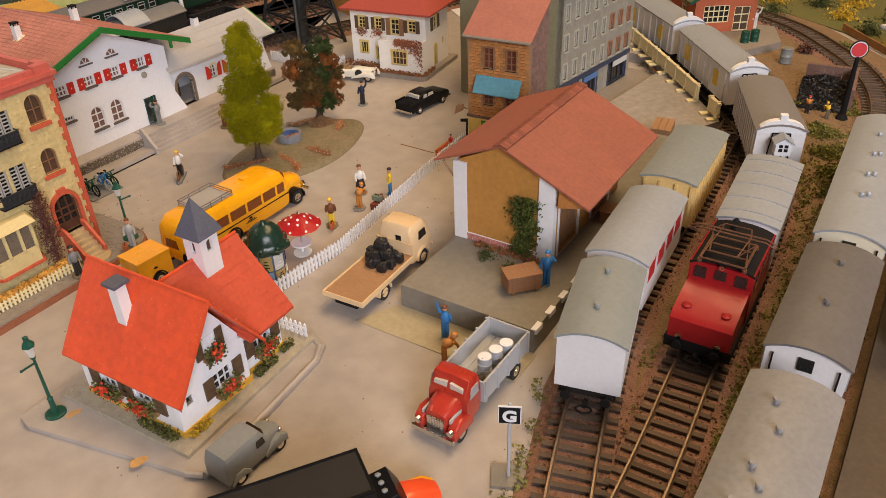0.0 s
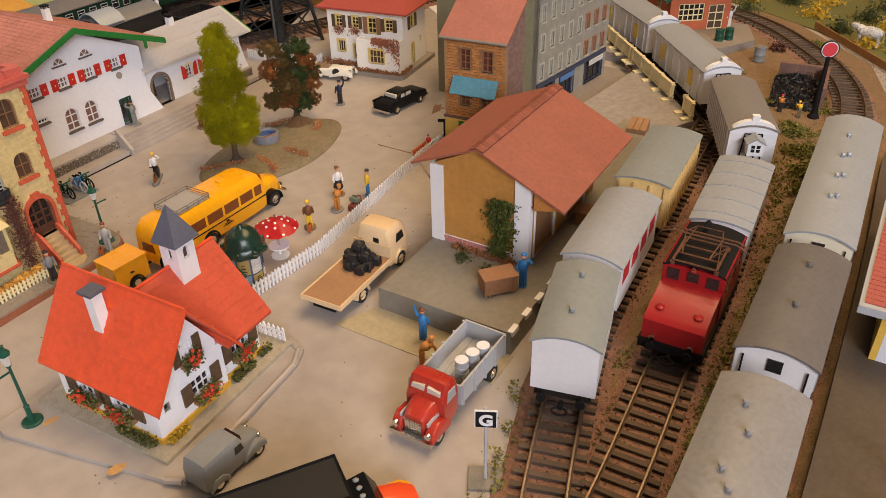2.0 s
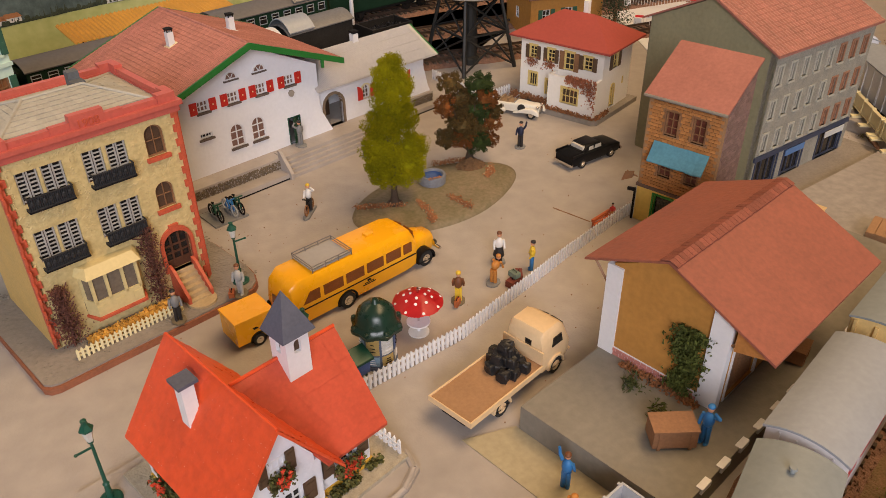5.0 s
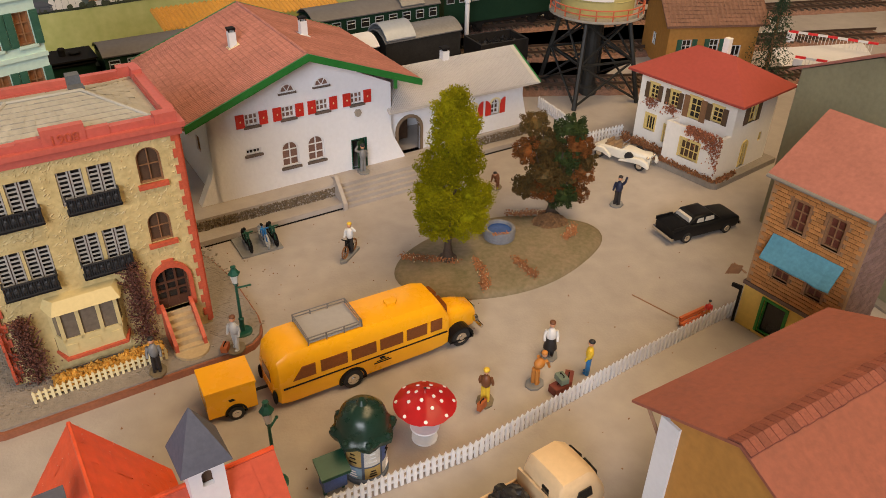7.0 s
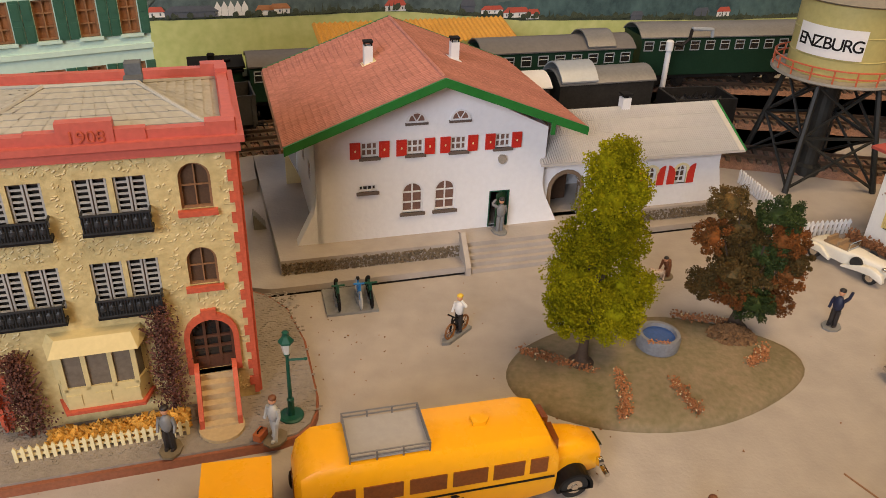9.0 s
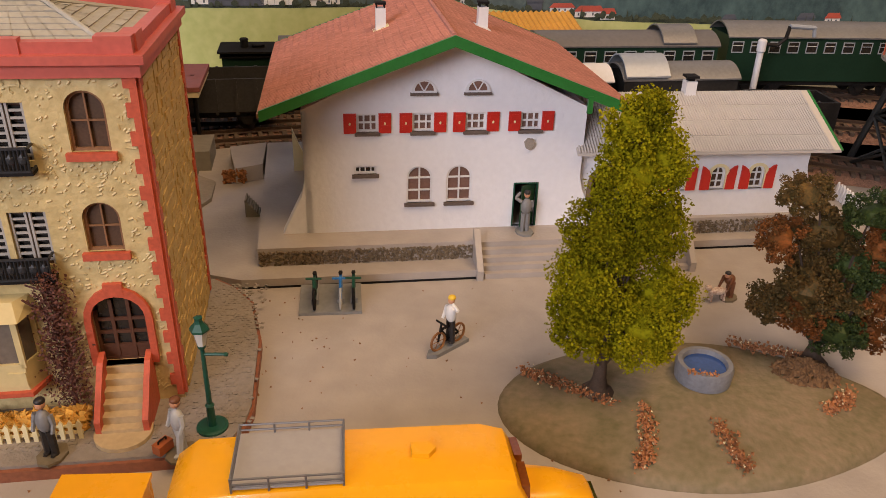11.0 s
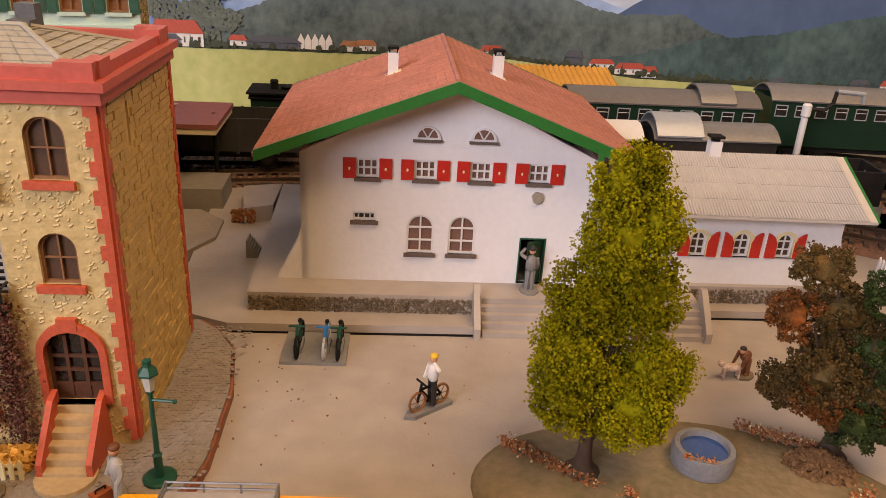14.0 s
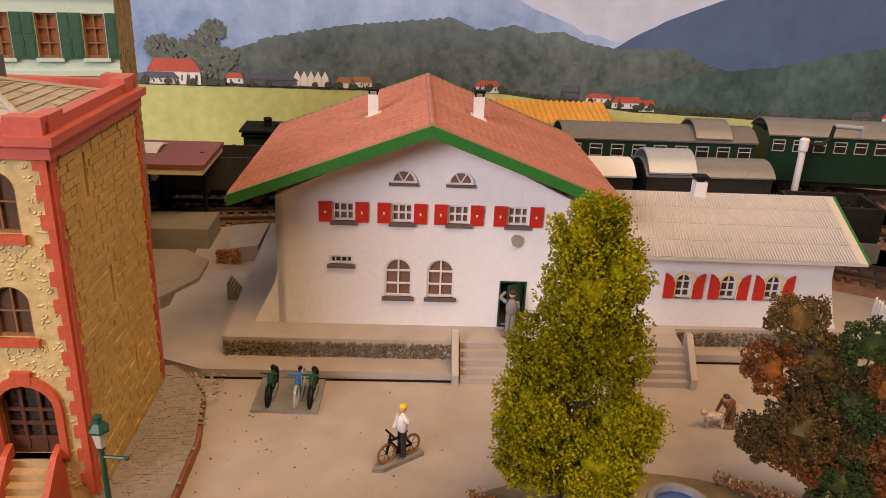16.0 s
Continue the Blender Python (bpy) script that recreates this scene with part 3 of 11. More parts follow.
# ---- station ----
def station():
    root = thing("station_building", "white plastered station with green-edged red tiled roof", "station", *st(0, 0), 12.2, 16.3)
    m0 = Matrix.Identity(4)
    holes = [(x, 44.6, 8.4, 7.6, False) for x in (26.3, 48.9, 70.9, 94.1)]
    holes += [(25.2, 26.4, 9.2, 3.6, False), (47.9, 12.8, 11.0, 16.6, True), (64.9, 12.8, 11.0, 16.6, True), (94.3, 0.3, 11.0, 20.5, False)]
    bm = B()
    wall(bm, 0, 118, 0, 54, 3, holes, (59, 82))
    xf(bm, m0)
    part("front_wall", bm, M["plaster"], root)
    for m, l in ((shift(118, 0, 0, 90), 92), (shift(0, 92, 0, -90), 92)):
        bm = B()
        hs = [(18, 26, 7, 9, False), (40, 24, 8, 10, False), (66, 24, 8, 10, False)] if m.translation.x < 60 else []
        wall(bm, 3.01, l, 0, 54, 3, hs)
        part("side_wall", xf(bm, m), M["plaster"], root)
        for h in hs:
            window(root, m, h[0], h[1], h[2], h[3], M["wood"], M["glass"], 2, 2)
    bm = B()
    wall(bm, 0, 118, 0, 54, 3, (), (59, 82))
    part("rear_wall", xf(bm, shift(118, 95, 0, 180)), M["plaster"], root)
    # sloping buttresses at the corners
    for x, s in ((0, -1), (118, 1)):
        bm = B()
        prism(bm, [(x, 0.02), (x + s * 10, 0.02), (x + s * 7.5, 5), (x + s * 1.5, 17), (x, 23)], 0.02, 7, "y")
        bevel(bm, 0.5, seg=1)
        part("buttress", bm, M["plaster"], root)
    for k, (x, z, w, h, a) in enumerate(holes):
        if k < 4:
            window(root, m0, x, z, w, h, M["white"], M["curtain"], 3, 2, sill=M["sillbrown"], shut=M["shutter"], bar=0.7)
        elif k == 4:
            window(root, m0, x, z, w, h, M["white"], M["glass"], 4, 1, sill=M["sillbrown"])
        elif k < 7:
            window(root, m0, x, z, w, h, M["white"], M["curtain"], 2, 3, arch=True, sill=M["sillbrown"], bar=0.7)
    for x in (49.2, 71.0):
        bm = B()
        o = arc(x, 60.8, 5.2, 5.2, 0, 180, 12)
        i = arc(x, 61.5, 3.9, 3.9, 0, 180, 12)
        ring(bm, o, i, -0.7, 0.4)
        for a in (60, 120):
            rod(bm, (x, -0.3, 61.2), (x + 4.2 * math.cos(radians(a)), -0.3, 61.2 + 4.2 * math.sin(radians(a))), 0.3, 4)
        w = part("half_moon_window", bm, M["white"], root)
        bm = B()
        prism(bm, i, -0.12, 0.2, "y")
        part("pane", bm, M["curtain"], w)
        bm = B()
        box(bm, x - 5.6, x + 5.6, -1.2, 0.2, 59.7, 60.8)
        part("sill", bm, M["sillbrown"], w)
    # door
    bm = B()
    ring(bm, outline(94.3, 0.3, 11, 20.5, False), outline(94.3, 0.3, 9.8, 19.9, False), -0.3, 1.6)
    d = part("door", bm, M["dkgreen"], root, "half-open dark green station door")
    bm = B()
    prism(bm, [(98.9, 2.4), (98.9, 1.8), (92.2, -2.6), (91.9, -2.1)], 0.3, 19.8)
    for z in (3, 11):
        prism(bm, [(97.9, 0.9), (93.4, -2.05), (93.6, -2.3), (98.1, 0.65)], z, z + 6.5)
    part("door_leaf", bm, mat("dark_green_door", (0.015, 0.06, 0.025), 0.5, vary=0.3, scale=120), d)
    bm = B()
    prism(bm, [(91.9, 39.2), (92.6, 36.8), (94, 36.0), (95.5, 36.7), (96.5, 38.6), (95.6, 40.6), (93.2, 40.9)], -1.5, 0.01, "y")
    bevel(bm, 0.5)
    part("crest", bm, mat("grey_stone_crest", (0.33, 0.29, 0.24), 0.7, vary=0.3, scale=200, bump=0.3), root, "small grey stone crest")
    # roof
    ridge, eave, f, b = 85.2, 57.2, -13, 107
    for s, x in ((1, 133), (-1, -15)):
        bm = B()
        slab_roof(bm, [(x, f, eave), (59, f, ridge), (59, b, ridge), (x, b, eave)], 1.6)
        part("roof_slope", bm, M["tileroof"], root)
        bm = B()
        if s > 0:
            tiles(bm, (x, f + 1, eave + 0.1), (x, b, eave + 0.1), (59, b, ridge + 0.1), (59, f + 1, ridge + 0.1), 64, 24, 0.4, 0.12, 0.4)
        else:
            tiles(bm, (x, b, eave + 0.1), (x, f + 1, eave + 0.1), (59, f + 1, ridge + 0.1), (59, b, ridge + 0.1), 60, 22, 0.5, 0.12, 0.5)
        tagged(part("roof_tiles", bm, M["tileroof"], root), kind="stuff")
        bm = B()
        for i in range(61):
            y = f + 1.5 + i * (b - f - 3) / 60
            rod(bm, (x, y, eave + 0.45), (59, y, ridge + 0.45), 0.42, 5)
        tagged(part("pantile_ribs", bm, M["tileroof"], root), kind="stuff")
        for y in (f - 1.2, b):
            bm = B()
            pts = [(59, ridge + 0.9), (59, ridge - 3.4), (x, eave - 3.4), (x, eave + 0.9)]
            prism(bm, pts, y, y + 1.2, "y")
            part("verge_board", bm, M["green"], root)
        bm = B()
        slab_roof(bm, [(x - 0.4 * s, f, eave - 0.3), (x + 0.9 * s, f, eave - 0.4), (x + 0.9 * s, b, eave - 0.4), (x - 0.4 * s, b, eave - 0.3)], 1.6)
        part("eave_board", bm, M["green"] if s > 0 else M["wood"], root)
    bm = B()
    for i in range(28):
        y = f + 2 + i * (b - f - 4) / 28
        rod(bm, (59, y, ridge + 0.2), (59, y + 4.6, ridge + 0.35), 1.1, 8)
    tagged(part("ridge_tiling", bm, M["tileroof"], root), kind="stuff")
    bm = B()
    box(bm, 113, 115, f - 1.6, f - 0.2, 55.5, 62.5)
    bevel(bm, 0.5)
    part("verge_drop", bm, M["green"], root)
    # slatted rear eave on the left
    for i in range(14):
        bm = B()
        box(bm, -12.5 + 0.0, -11.6, 4 + i * 6.2, 6 + i * 6.2, 51, 56.2)
        part("eave_slat", bm, mat("orange_wood", (0.42, 0.16, 0.05), 0.6, vary=0.25, scale=100), root)
    for x, y in ((35, 47), (80, 44)):
        zr = ridge - abs(x - 59) * (ridge - eave) / 74
        bm = B()
        box(bm, x - 2.2, x + 2.2, y - 2.2, y + 2.2, zr - 3, zr + 9.5)
        bevel(bm, 0.3, seg=1)
        c = part("chimney", bm, M["white"], root)
        bm = B()
        box(bm, x - 2.4, x + 2.4, y - 2.4, y + 2.4, zr + 11, zr + 12)
        for dx in (-1.7, 1.7):
            for dy in (-1.7, 1.7):
                box(bm, x + dx - 0.3, x + dx + 0.3, y + dy - 0.3, y + dy + 0.3, zr + 9.4, zr + 11.1)
        part("chimney_cap", bm, M["matblack"], c)
        bm = B()
        slope = (ridge - eave) / 74 * (1 if x < 59 else -1)
        slab_roof(bm, [(x - 3.4, y - 3.6, zr - 3.4 * slope + 0.9), (x + 3.6, y - 3.6, zr + 3.6 * slope + 0.9), (x + 3.6, y + 3, zr + 3.6 * slope + 0.9), (x - 3.4, y + 3, zr - 3.4 * slope + 0.9)], 0.6)
        part("flashing", bm, M["creamp"] if x < 59 else M["white"], c)
    # annex with a round-headed passage
    ax0, ax1, ay = 118.05, 228, 5
    hs = [(x, 13, 7, 11, True) for x in (166, 185, 204)] + [(134, 0.05, 17, 25, True)]
    bm = B()
    wall(bm, ax0 + 0.05, ax1, 0, 33, 3, hs)
    m = shift(0, ay, 0)
    part("annex_front_wall", xf(bm, m), M["plaster"], root)
    bm = B()
    wall(bm, 3.01, 40, 0, 33, 3, (), (19, 51))
    part("annex_end_wall", xf(bm, shift(ax1, ay, 0, 90)), M["plaster"], root)
    bm = B()
    prism(bm, [(ax1 - 0.02, 0.02), (ax1 + 7, 0.02), (ax1 + 4.5, 6), (ax1 + 0.5, 21), (ax1 - 0.02, 24)], ay + 0.03, ay + 6, "y")
    part("buttress", bm, M["plaster"], root)
    bm = B()
    box(bm, ax0 + 0.1, ax1, ay + 37, ay + 40, 0, 33)
    part("annex_rear_wall", bm, M["plaster"], root)
    for h in hs[:3]:
        fr = window(root, m, h[0], h[1], h[2], h[3], M["white"], M["interior"], 2, 3, arch=True, casing=M["creamp"], bar=0.6)
        for s in (-1, 1):
            bm = B()
            x = h[0] + s * 6.1
            o_ = [(2.2 * s, 13), (2.2 * s, 24.4), (0.8 * s, 23.9), (-0.9 * s, 22.5), (-2.2 * s, 19.8), (-2.2 * s, 13)]
            o = [(x + q[0], q[1]) for q in (o_ if s > 0 else o_[::-1])]
            prism(bm, o, ay - 1.0, ay - 0.1, "y")
            bevel(bm, 0.2, seg=1)
            part("shutter", bm, M["shutter"], fr)
    bm = B()
    big = outline(134, 0.05, 21, 27, True)
    ring(bm, big, outline(134, 0.05, 17, 25, True), ay - 0.9, ay + 3.2)
    part("arch_surround", bm, mat("brown_stone_arch", (0.20, 0.14, 0.09), 0.75, vary=0.3, scale=150, bump=0.4), root)
    bm = B()
    box(bm, 124, 144, ay + 20, ay + 21, 0.02, 27)
    box(bm, 130, 138, ay + 19.4, ay + 20.05, 0.02, 20)
    part("passage_back", bm, M["interior"], root)
    er, ee = 53, 34.5
    bm = B()
    slab_roof(bm, [(ax0 - 3, ay - 8, ee), (ax1 + 9, ay - 8, ee - 1), (ax1 + 4, ay + 20, er), (ax0 - 3, ay + 20, er)], 1.2)
    part("annex_roof_slope", bm, mat("pale_corrugated_roof", (0.50, 0.465, 0.43), 0.6, vary=0.1, scale=40, bump=0.05), root)
    bm = B()
    for i in range(92):
        x = ax0 - 2 + i * (ax1 + 8 - ax0) / 92
        k = 5 * max(0, i / 92)
        for j in range(4):
            t0, t1 = j / 4, (j + 1) / 4 - 0.01
            z0, z1 = ee + (er - ee) * t0 - 0.9 * (i / 92) * (1 - t0), ee + (er - ee) * t1 - 0.9 * (i / 92) * (1 - t1)
            rod(bm, (x - k * t0, ay - 8.2 + 28.2 * t0, z0 + 0.25 + 0.12), (x - k * t1, ay - 8.2 + 28.2 * t1, z1 + 0.25), 0.42, 4)
    tagged(part("roof_corrugation", bm, mat("pale_corrugated_roof", (0, 0, 0)), root), kind="stuff")
    bm = B()
    slab_roof(bm, [(ax0 - 3, ay + 48, ee), (ax1 + 9, ay + 48, ee), (ax1 + 4, ay + 20.1, er), (ax0 - 3, ay + 20.1, er)], 1.2)
    part("annex_roof_slope", bm, mat("pale_corrugated_roof", (0, 0, 0)), root)
    bm = B()
    rod(bm, (ax1 + 9.3, ay - 8, ee - 1.2), (ax1 + 4.3, ay + 20, er - 0.2), 0.8, 4)
    part("annex_verge_board", bm, M["green"], root)
    bm = B()
    box(bm, 171, 176, ay + 17.6, ay + 22.4, 47, 58)
    c = part("annex_chimney", bm, M["white"], root)
    bm = B()
    box(bm, 170.6, 176.4, ay + 17.2, ay + 22.8, 59.5, 60.5)
    box(bm, 172, 175, ay + 18.6, ay + 21.4, 58, 59.6)
    part("chimney_cap", bm, M["matblack"], c)


station()


# ---- cream town house with red parapet ----
def town_house():
    c16, s16 = math.cos(radians(17)), math.sin(radians(17))

    def yb(u, v):
        return (218.5 + u * c16 - v * s16, 558.3 + u * s16 + v * c16)
    pts = [yb(-102, -21), yb(-100, -24), yb(-96, -25.4), yb(-30, -25.8), yb(4, -26), yb(11, -24.5), yb(16, -20.5), yb(19, -14), yb(20.5, -6), yb(20.5, 30), yb(16, 56), yb(9, 68), yb(0, 76), yb(-103, 60)]
    strip("pavement_plate", pts, 0.05, 4.6, M["pave"], "grey cobbled pavement round the town house", "pavement")
    bm = B()
    cx, cy = yb(-40, 20)
    ring2 = [(cx + (x - cx) * 1.014, cy + (y - cy) * 1.03) for x, y in pts]
    prism(bm, ring2, 0.05, 3.6)
    bevel(bm, 0.6)
    solid("kerb", bm, M["kerb"], "rounded red-brown kerb edge of the pavement", "kerb", kind="structure")
    bm = B()
    for i in range(3200):
        u, v = random.uniform(-100, 20), random.uniform(-20, 70)
        if -87 < u < 0 and v > -1:
            continue
        if u > 15 and v < -15:
            continue
        x, y = yb(round(u / 1.7) * 1.7 + (0.85 if round(v / 1.4) % 2 else 0), round(v / 1.4) * 1.4)
        box(bm, x - 0.65, x + 0.65, y - 0.5, y + 0.5, 4.5, 4.72 + random.uniform(0, 0.08))
    solid("pavement_cobbles", bm, M["pave"], "fine grey cobbles of the pavement", "cobbles", kind="stuff")

    root = thing("town_house", "cream plastered town house with red quoins and parapet", "house", 218.5, 558.3, 4.6, 17)
    root.scale = (1, 1, 0.962)
    m0 = Matrix.Identity(4)
    H = 106
    tall = mat("cream_relief_plaster", (0.60, 0.485, 0.235), 0.45, vary=0.3, scale=45, bump=0.9, bump_scale=260, stain=(0.42, 0.32, 0.14))
    top = [(x, 82.2, 9.8, 16.2, False) for x in (-74.6, -63.4, -44.8, -33.2)]
    mid = [(x, 50.4, 9.8, 16.8, False) for x in (-75.2, -64.2, -45.0, -33.6)]
    arches = [(-13.8, 84.4, 10, 17, True), (-14.8, 54, 9.8, 15.4, True)]
    door = (-15, 15.4, 15, 24, True)
    bm = B()
    wall(bm, -87, 0, 0, H, 3, top + mid + arches + [door, (-56, 12, 24, 26, False)])
    part("front_wall", bm, tall, root)
    # raised swirls of plaster
    bm = B()
    for i in range(2300):
        x, z = random.uniform(-84, -3), random.uniform(4, 104)
        if any(abs(x - h[0]) < h[2] / 2 + 2.4 and h[1] - 2.5 < z < h[1] + h[3] + 2 for h in top + mid + arches + [door, (-56, 8, 34, 40)]):
            continue
        a = random.uniform(0, math.pi)
        a = a * 0.35 if i % 3 else a
        l = random.uniform(0.2, 0.8)
        rod(bm, (x - l * math.cos(a), 0.1, z - l * math.sin(a)), (x + l * math.cos(a), 0.16, z + l * math.sin(a)), 0.42, 6)
    tagged(part("plaster_relief", bm, tall, root), kind="stuff")
    stone = mat("ochre_block_wall", (0.56, 0.38, 0.13), 0.6, vary=0.2, scale=60, bump=0.3, bump_scale=500, island=0.12)
    slits = [(21, 88, 1.8, 13, False), (30, 50, 1.8, 13, False), (42, 18, 1.8, 12, False)]
    bm = B()
    wall(bm, 3.01, 65, 0, H, 3, slits)
    part("side_wall", xf(bm, shift(0, 0, 0, 90)), stone, root)
    bm = B()
    for j in range(44):
        z = 0.3 + j * 2.4
        x = 3.2 + random.uniform(0, 3)
        while x < 61:
            l = random.uniform(3.0, 6.5)
            x1 = min(x + l, 63)
            if not any(abs((x + x1) / 2 - h[0]) < h[2] / 2 + (x1 - x) / 2 and h[1] - 2 < z < h[1] + h[3] for h in slits):
                box(bm, x + 0.15, x1 - 0.15, -random.uniform(0.15, 0.65), 0.05, z + 0.12, z + 2.25)
            x = x1
    tagged(part("block_facing", xf(bm, shift(0, 0, 0, 90)), stone, root), kind="stuff")
    for h in slits:
        bm = B()
        box(bm, h[0] - 0.9, h[0] + 0.9, 2.2, 2.6, h[1], h[1] + h[3])
        part("slit_shutter", xf(bm, shift(0, 0, 0, 90)), M["wood"], root)
    bm = B()
    wall(bm, 3.01, 65, 0, H, 3)
    part("side_wall", xf(bm, shift(-87, 65, 0, -90) @ shift(0, 0, 0)), stone, root)
    bm = B()
    box(bm, -84, -3, 62, 65, 0, H)
    part("rear_wall", bm, stone, root)
    bm = B()
    box(bm, -84, -3, 20, 21, 0, H)
    part("inner_wall", bm, M["interior"], root)
    # toothed red corner quoins
    for x, s, m in ((0, -1, m0), (-87, 1, m0), (0, 1, shift(0, 0, 0, 90)), (65, -1, shift(0, 0, 0, 90)), (65, 1, shift(-87, 65, 0, -90))):
        for i in range(26):
            w = 3.4 if i % 2 else 1.9
            z = 2 + i * 4.0
            bm = B()
            box(bm, min(x, x + s * w), max(x, x + s * w), -0.9 if m is m0 else -0.85, 0.3, z, z + 3.98)
            bevel(bm, 0.15, seg=1)
            part("quoin", xf(bm, m), M["brickred"], root)
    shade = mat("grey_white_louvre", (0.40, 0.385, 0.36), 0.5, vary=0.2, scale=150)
    for h in top + mid:
        fr = window(root, m0, h[0], h[1], h[2], h[3], M["interior"], M["glass"], 2, 1, deep=1.6)
        for s in (-1, 1):
            bm = B()
            for k in range(7):
                z = h[1] + 1 + k * (h[3] - 1.6) / 7
                x = h[0] + s * 2.45
                box(bm, x - 1.8, x + 1.8, 0.9, 1.4, z, z + 0.7)
            for x in (h[0] + s * 0.55, h[0] + s * 4.4):
                box(bm, x - 0.32, x + 0.32, 0.7, 1.5, h[1], h[1] + h[3])
            part("louvre_shutter", bm, shade, fr)
    for h in arches:
        fr = window(root, m0, h[0], h[1], h[2], h[3], M["wood"], M["interior"], 2, 2, arch=True, deep=1.6, bar=0.45)
        bm = B()
        box(bm, h[0] - 6.3, h[0] + 6.3, -1.6, 0.3, h[1] - 2.2, h[1])
        bevel(bm, 0.3, seg=1)
        part("sill", bm, M["brickred"], fr)
    # balconies of black ironwork
    for cx, z in ((-68.5, 79), (-38.5, 79.5), (-70, 46.5), (-39.3, 46.8)):
        bm = B()
        box(bm, cx - 10.6, cx + 10.6, -4.2, 0.2, z, z + 1)
        bal = part("balcony", bm, M["matblack"], root, "black ornamental balcony")
        bm = B()
        for a, b in (((cx - 10.2, -3.9), (cx + 10.2, -3.9)), ((cx - 10.2, -3.9), (cx - 10.2, 0)), ((cx + 10.2, -3.9), (cx + 10.2, 0))):
            for zz in (1.2, 7.6):
                rod(bm, (*a, z + zz), (*b, z + zz), 0.45, 5)
        for i in range(22):
            x = cx - 10 + i * 20 / 21
            rod(bm, (x, -3.9, z + 1), (x, -3.9, z + 7.6), 0.3, 4)
        for i in range(7):
            x = cx - 8.6 + i * 2.87
            ball(bm, x, -3.9, z + 4.4, 1.25, 0.5, 1.7)
        box(bm, cx - 10, cx + 10, -3.7, -3.45, z + 1.4, z + 7.4)
        tagged(part("railing", bm, mat("black_ironwork", (0.022, 0.024, 0.028), 0.5, vary=0.4, scale=300, bump=0.3), bal), kind="stuff")
    # bay window
    bayc = mat("dull_cream_bay", (0.60, 0.49, 0.24), 0.45, vary=0.12, scale=60)
    bm = B()
    o = [(-71, 0), (-68, -7), (-44, -7), (-41, 0)]
    prism(bm, o, 12, 20)
    b0 = part("bay_window", bm, bayc, root, "cream glazed bay window")
    bm = B()
    prism(bm, [(-72, 0), (-69, -8.4), (-43, -8.4), (-40, 0)], 10.6, 12.1)
    part("bay_base", bm, M["brickred"], b0)
    bm = B()
    for x, y in ((-67.6, -6.6), (-60.2, -6.6), (-51.8, -6.6), (-44.4, -6.6), (-70.4, -0.6), (-41.6, -0.6)):
        box(bm, x - 0.8, x + 0.8, y - 0.4, y + 0.8, 20, 37)
    for z in (20, 35.6):
        prism(bm, [(-71, 0), (-68, -7), (-44, -7), (-41, 0), (-42, 0), (-44.6, -6), (-67.4, -6), (-70, 0)], z, z + 1.4)
    for x in (-65.5, -56, -46.6):
        box(bm, x - 2.4, x + 2.4, -7.3, -6.9, 13.5, 18.5)
    part("bay_frame", bm, bayc, b0)
    bm = B()
    prism(bm, [(-70.2, 0), (-67.5, -6.1), (-44.5, -6.1), (-41.8, 0), (-42.4, 0), (-45, -5.6), (-67, -5.6), (-69.6, 0)], 21, 36)
    gl = part("bay_pane", bm, mat("clear_bay_glass", (0.16, 0.13, 0.10), 0.08, vary=0.3, scale=60, spec=0.6), b0)
    bm = B()
    lo = [(-73, 0.2), (-70, -9.5), (-42, -9.5), (-39, 0.2)]
    hi = [(-71, 0.2), (-68, -5), (-44, -5), (-41, 0.2)]
    v0 = [bm.verts.new((*p, 37)) for p in lo]
    v1 = [bm.verts.new((*p, 41.5)) for p in hi]
    for i in range(4):
        bm.faces.new((v0[i], v0[(i + 1) % 4], v1[(i + 1) % 4], v1[i]))
    bm.faces.new(v0[::-1])
    bm.faces.new(v1)
    part("bay_roof", bm, bayc, b0)
    b0.location.x = 3.2 * MM
    # front door with red surround and steps
    bm = B()
    ring(bm, outline(door[0], door[1], 19, 27, 11), outline(door[0], door[1], 15, 24, True), -1.4, 1.2)
    box(bm, door[0] - 2.6, door[0] + 2.6, -1.6, 0.2, door[1] + 24.6, door[1] + 28.4)
    bevel(bm, 0.25, seg=1)
    d = part("door_surround", bm, M["brickred"], root)
    bm = B()
    for x in (-7, -2.4, 2.4, 7):
        box(bm, door[0] + x - 0.5, door[0] + x + 0.5, 1.4, 2.4, door[1], door[1] + 23.4 - abs(x) * 0.75)
    for z in (0.5, 5, 10, 14.6):
        box(bm, door[0] - 7.2, door[0] + 7.2, 1.5, 2.3, door[1] + z - 0.5, door[1] + z + 0.5)
    box(bm, door[0] - 7, door[0] + 7, 1.7, 2.2, door[1], door[1] + 5)
    part("door_frame", bm, mat("dark_red_brown_door", (0.10, 0.042, 0.024), 0.5, vary=0.3, scale=120), d)
    bm = B()
    prism(bm, outline(door[0], door[1] + 0.1, 14.6, 23.6, True), 2.5, 2.8, "y")
    part("door_pane", bm, M["glass"], d)
    sand = mat("sandstone_steps", (0.48, 0.36, 0.20), 0.7, vary=0.2, scale=60, bump=0.3)
    for i in range(6):
        bm = B()
        box(bm, -20.8, -9.2, -16.6 + i * 2.9, 0, i * 2.5 + 0.03, (i + 1) * 2.5)
        bevel(bm, 0.3, seg=1)
        part("step", bm, sand, d)
    bm = B()
    lathe(bm, [(8.2, 0.03), (8.2, 1.4)], -15, -15.6, 20)
    part("bottom_step", bm, sand, d)
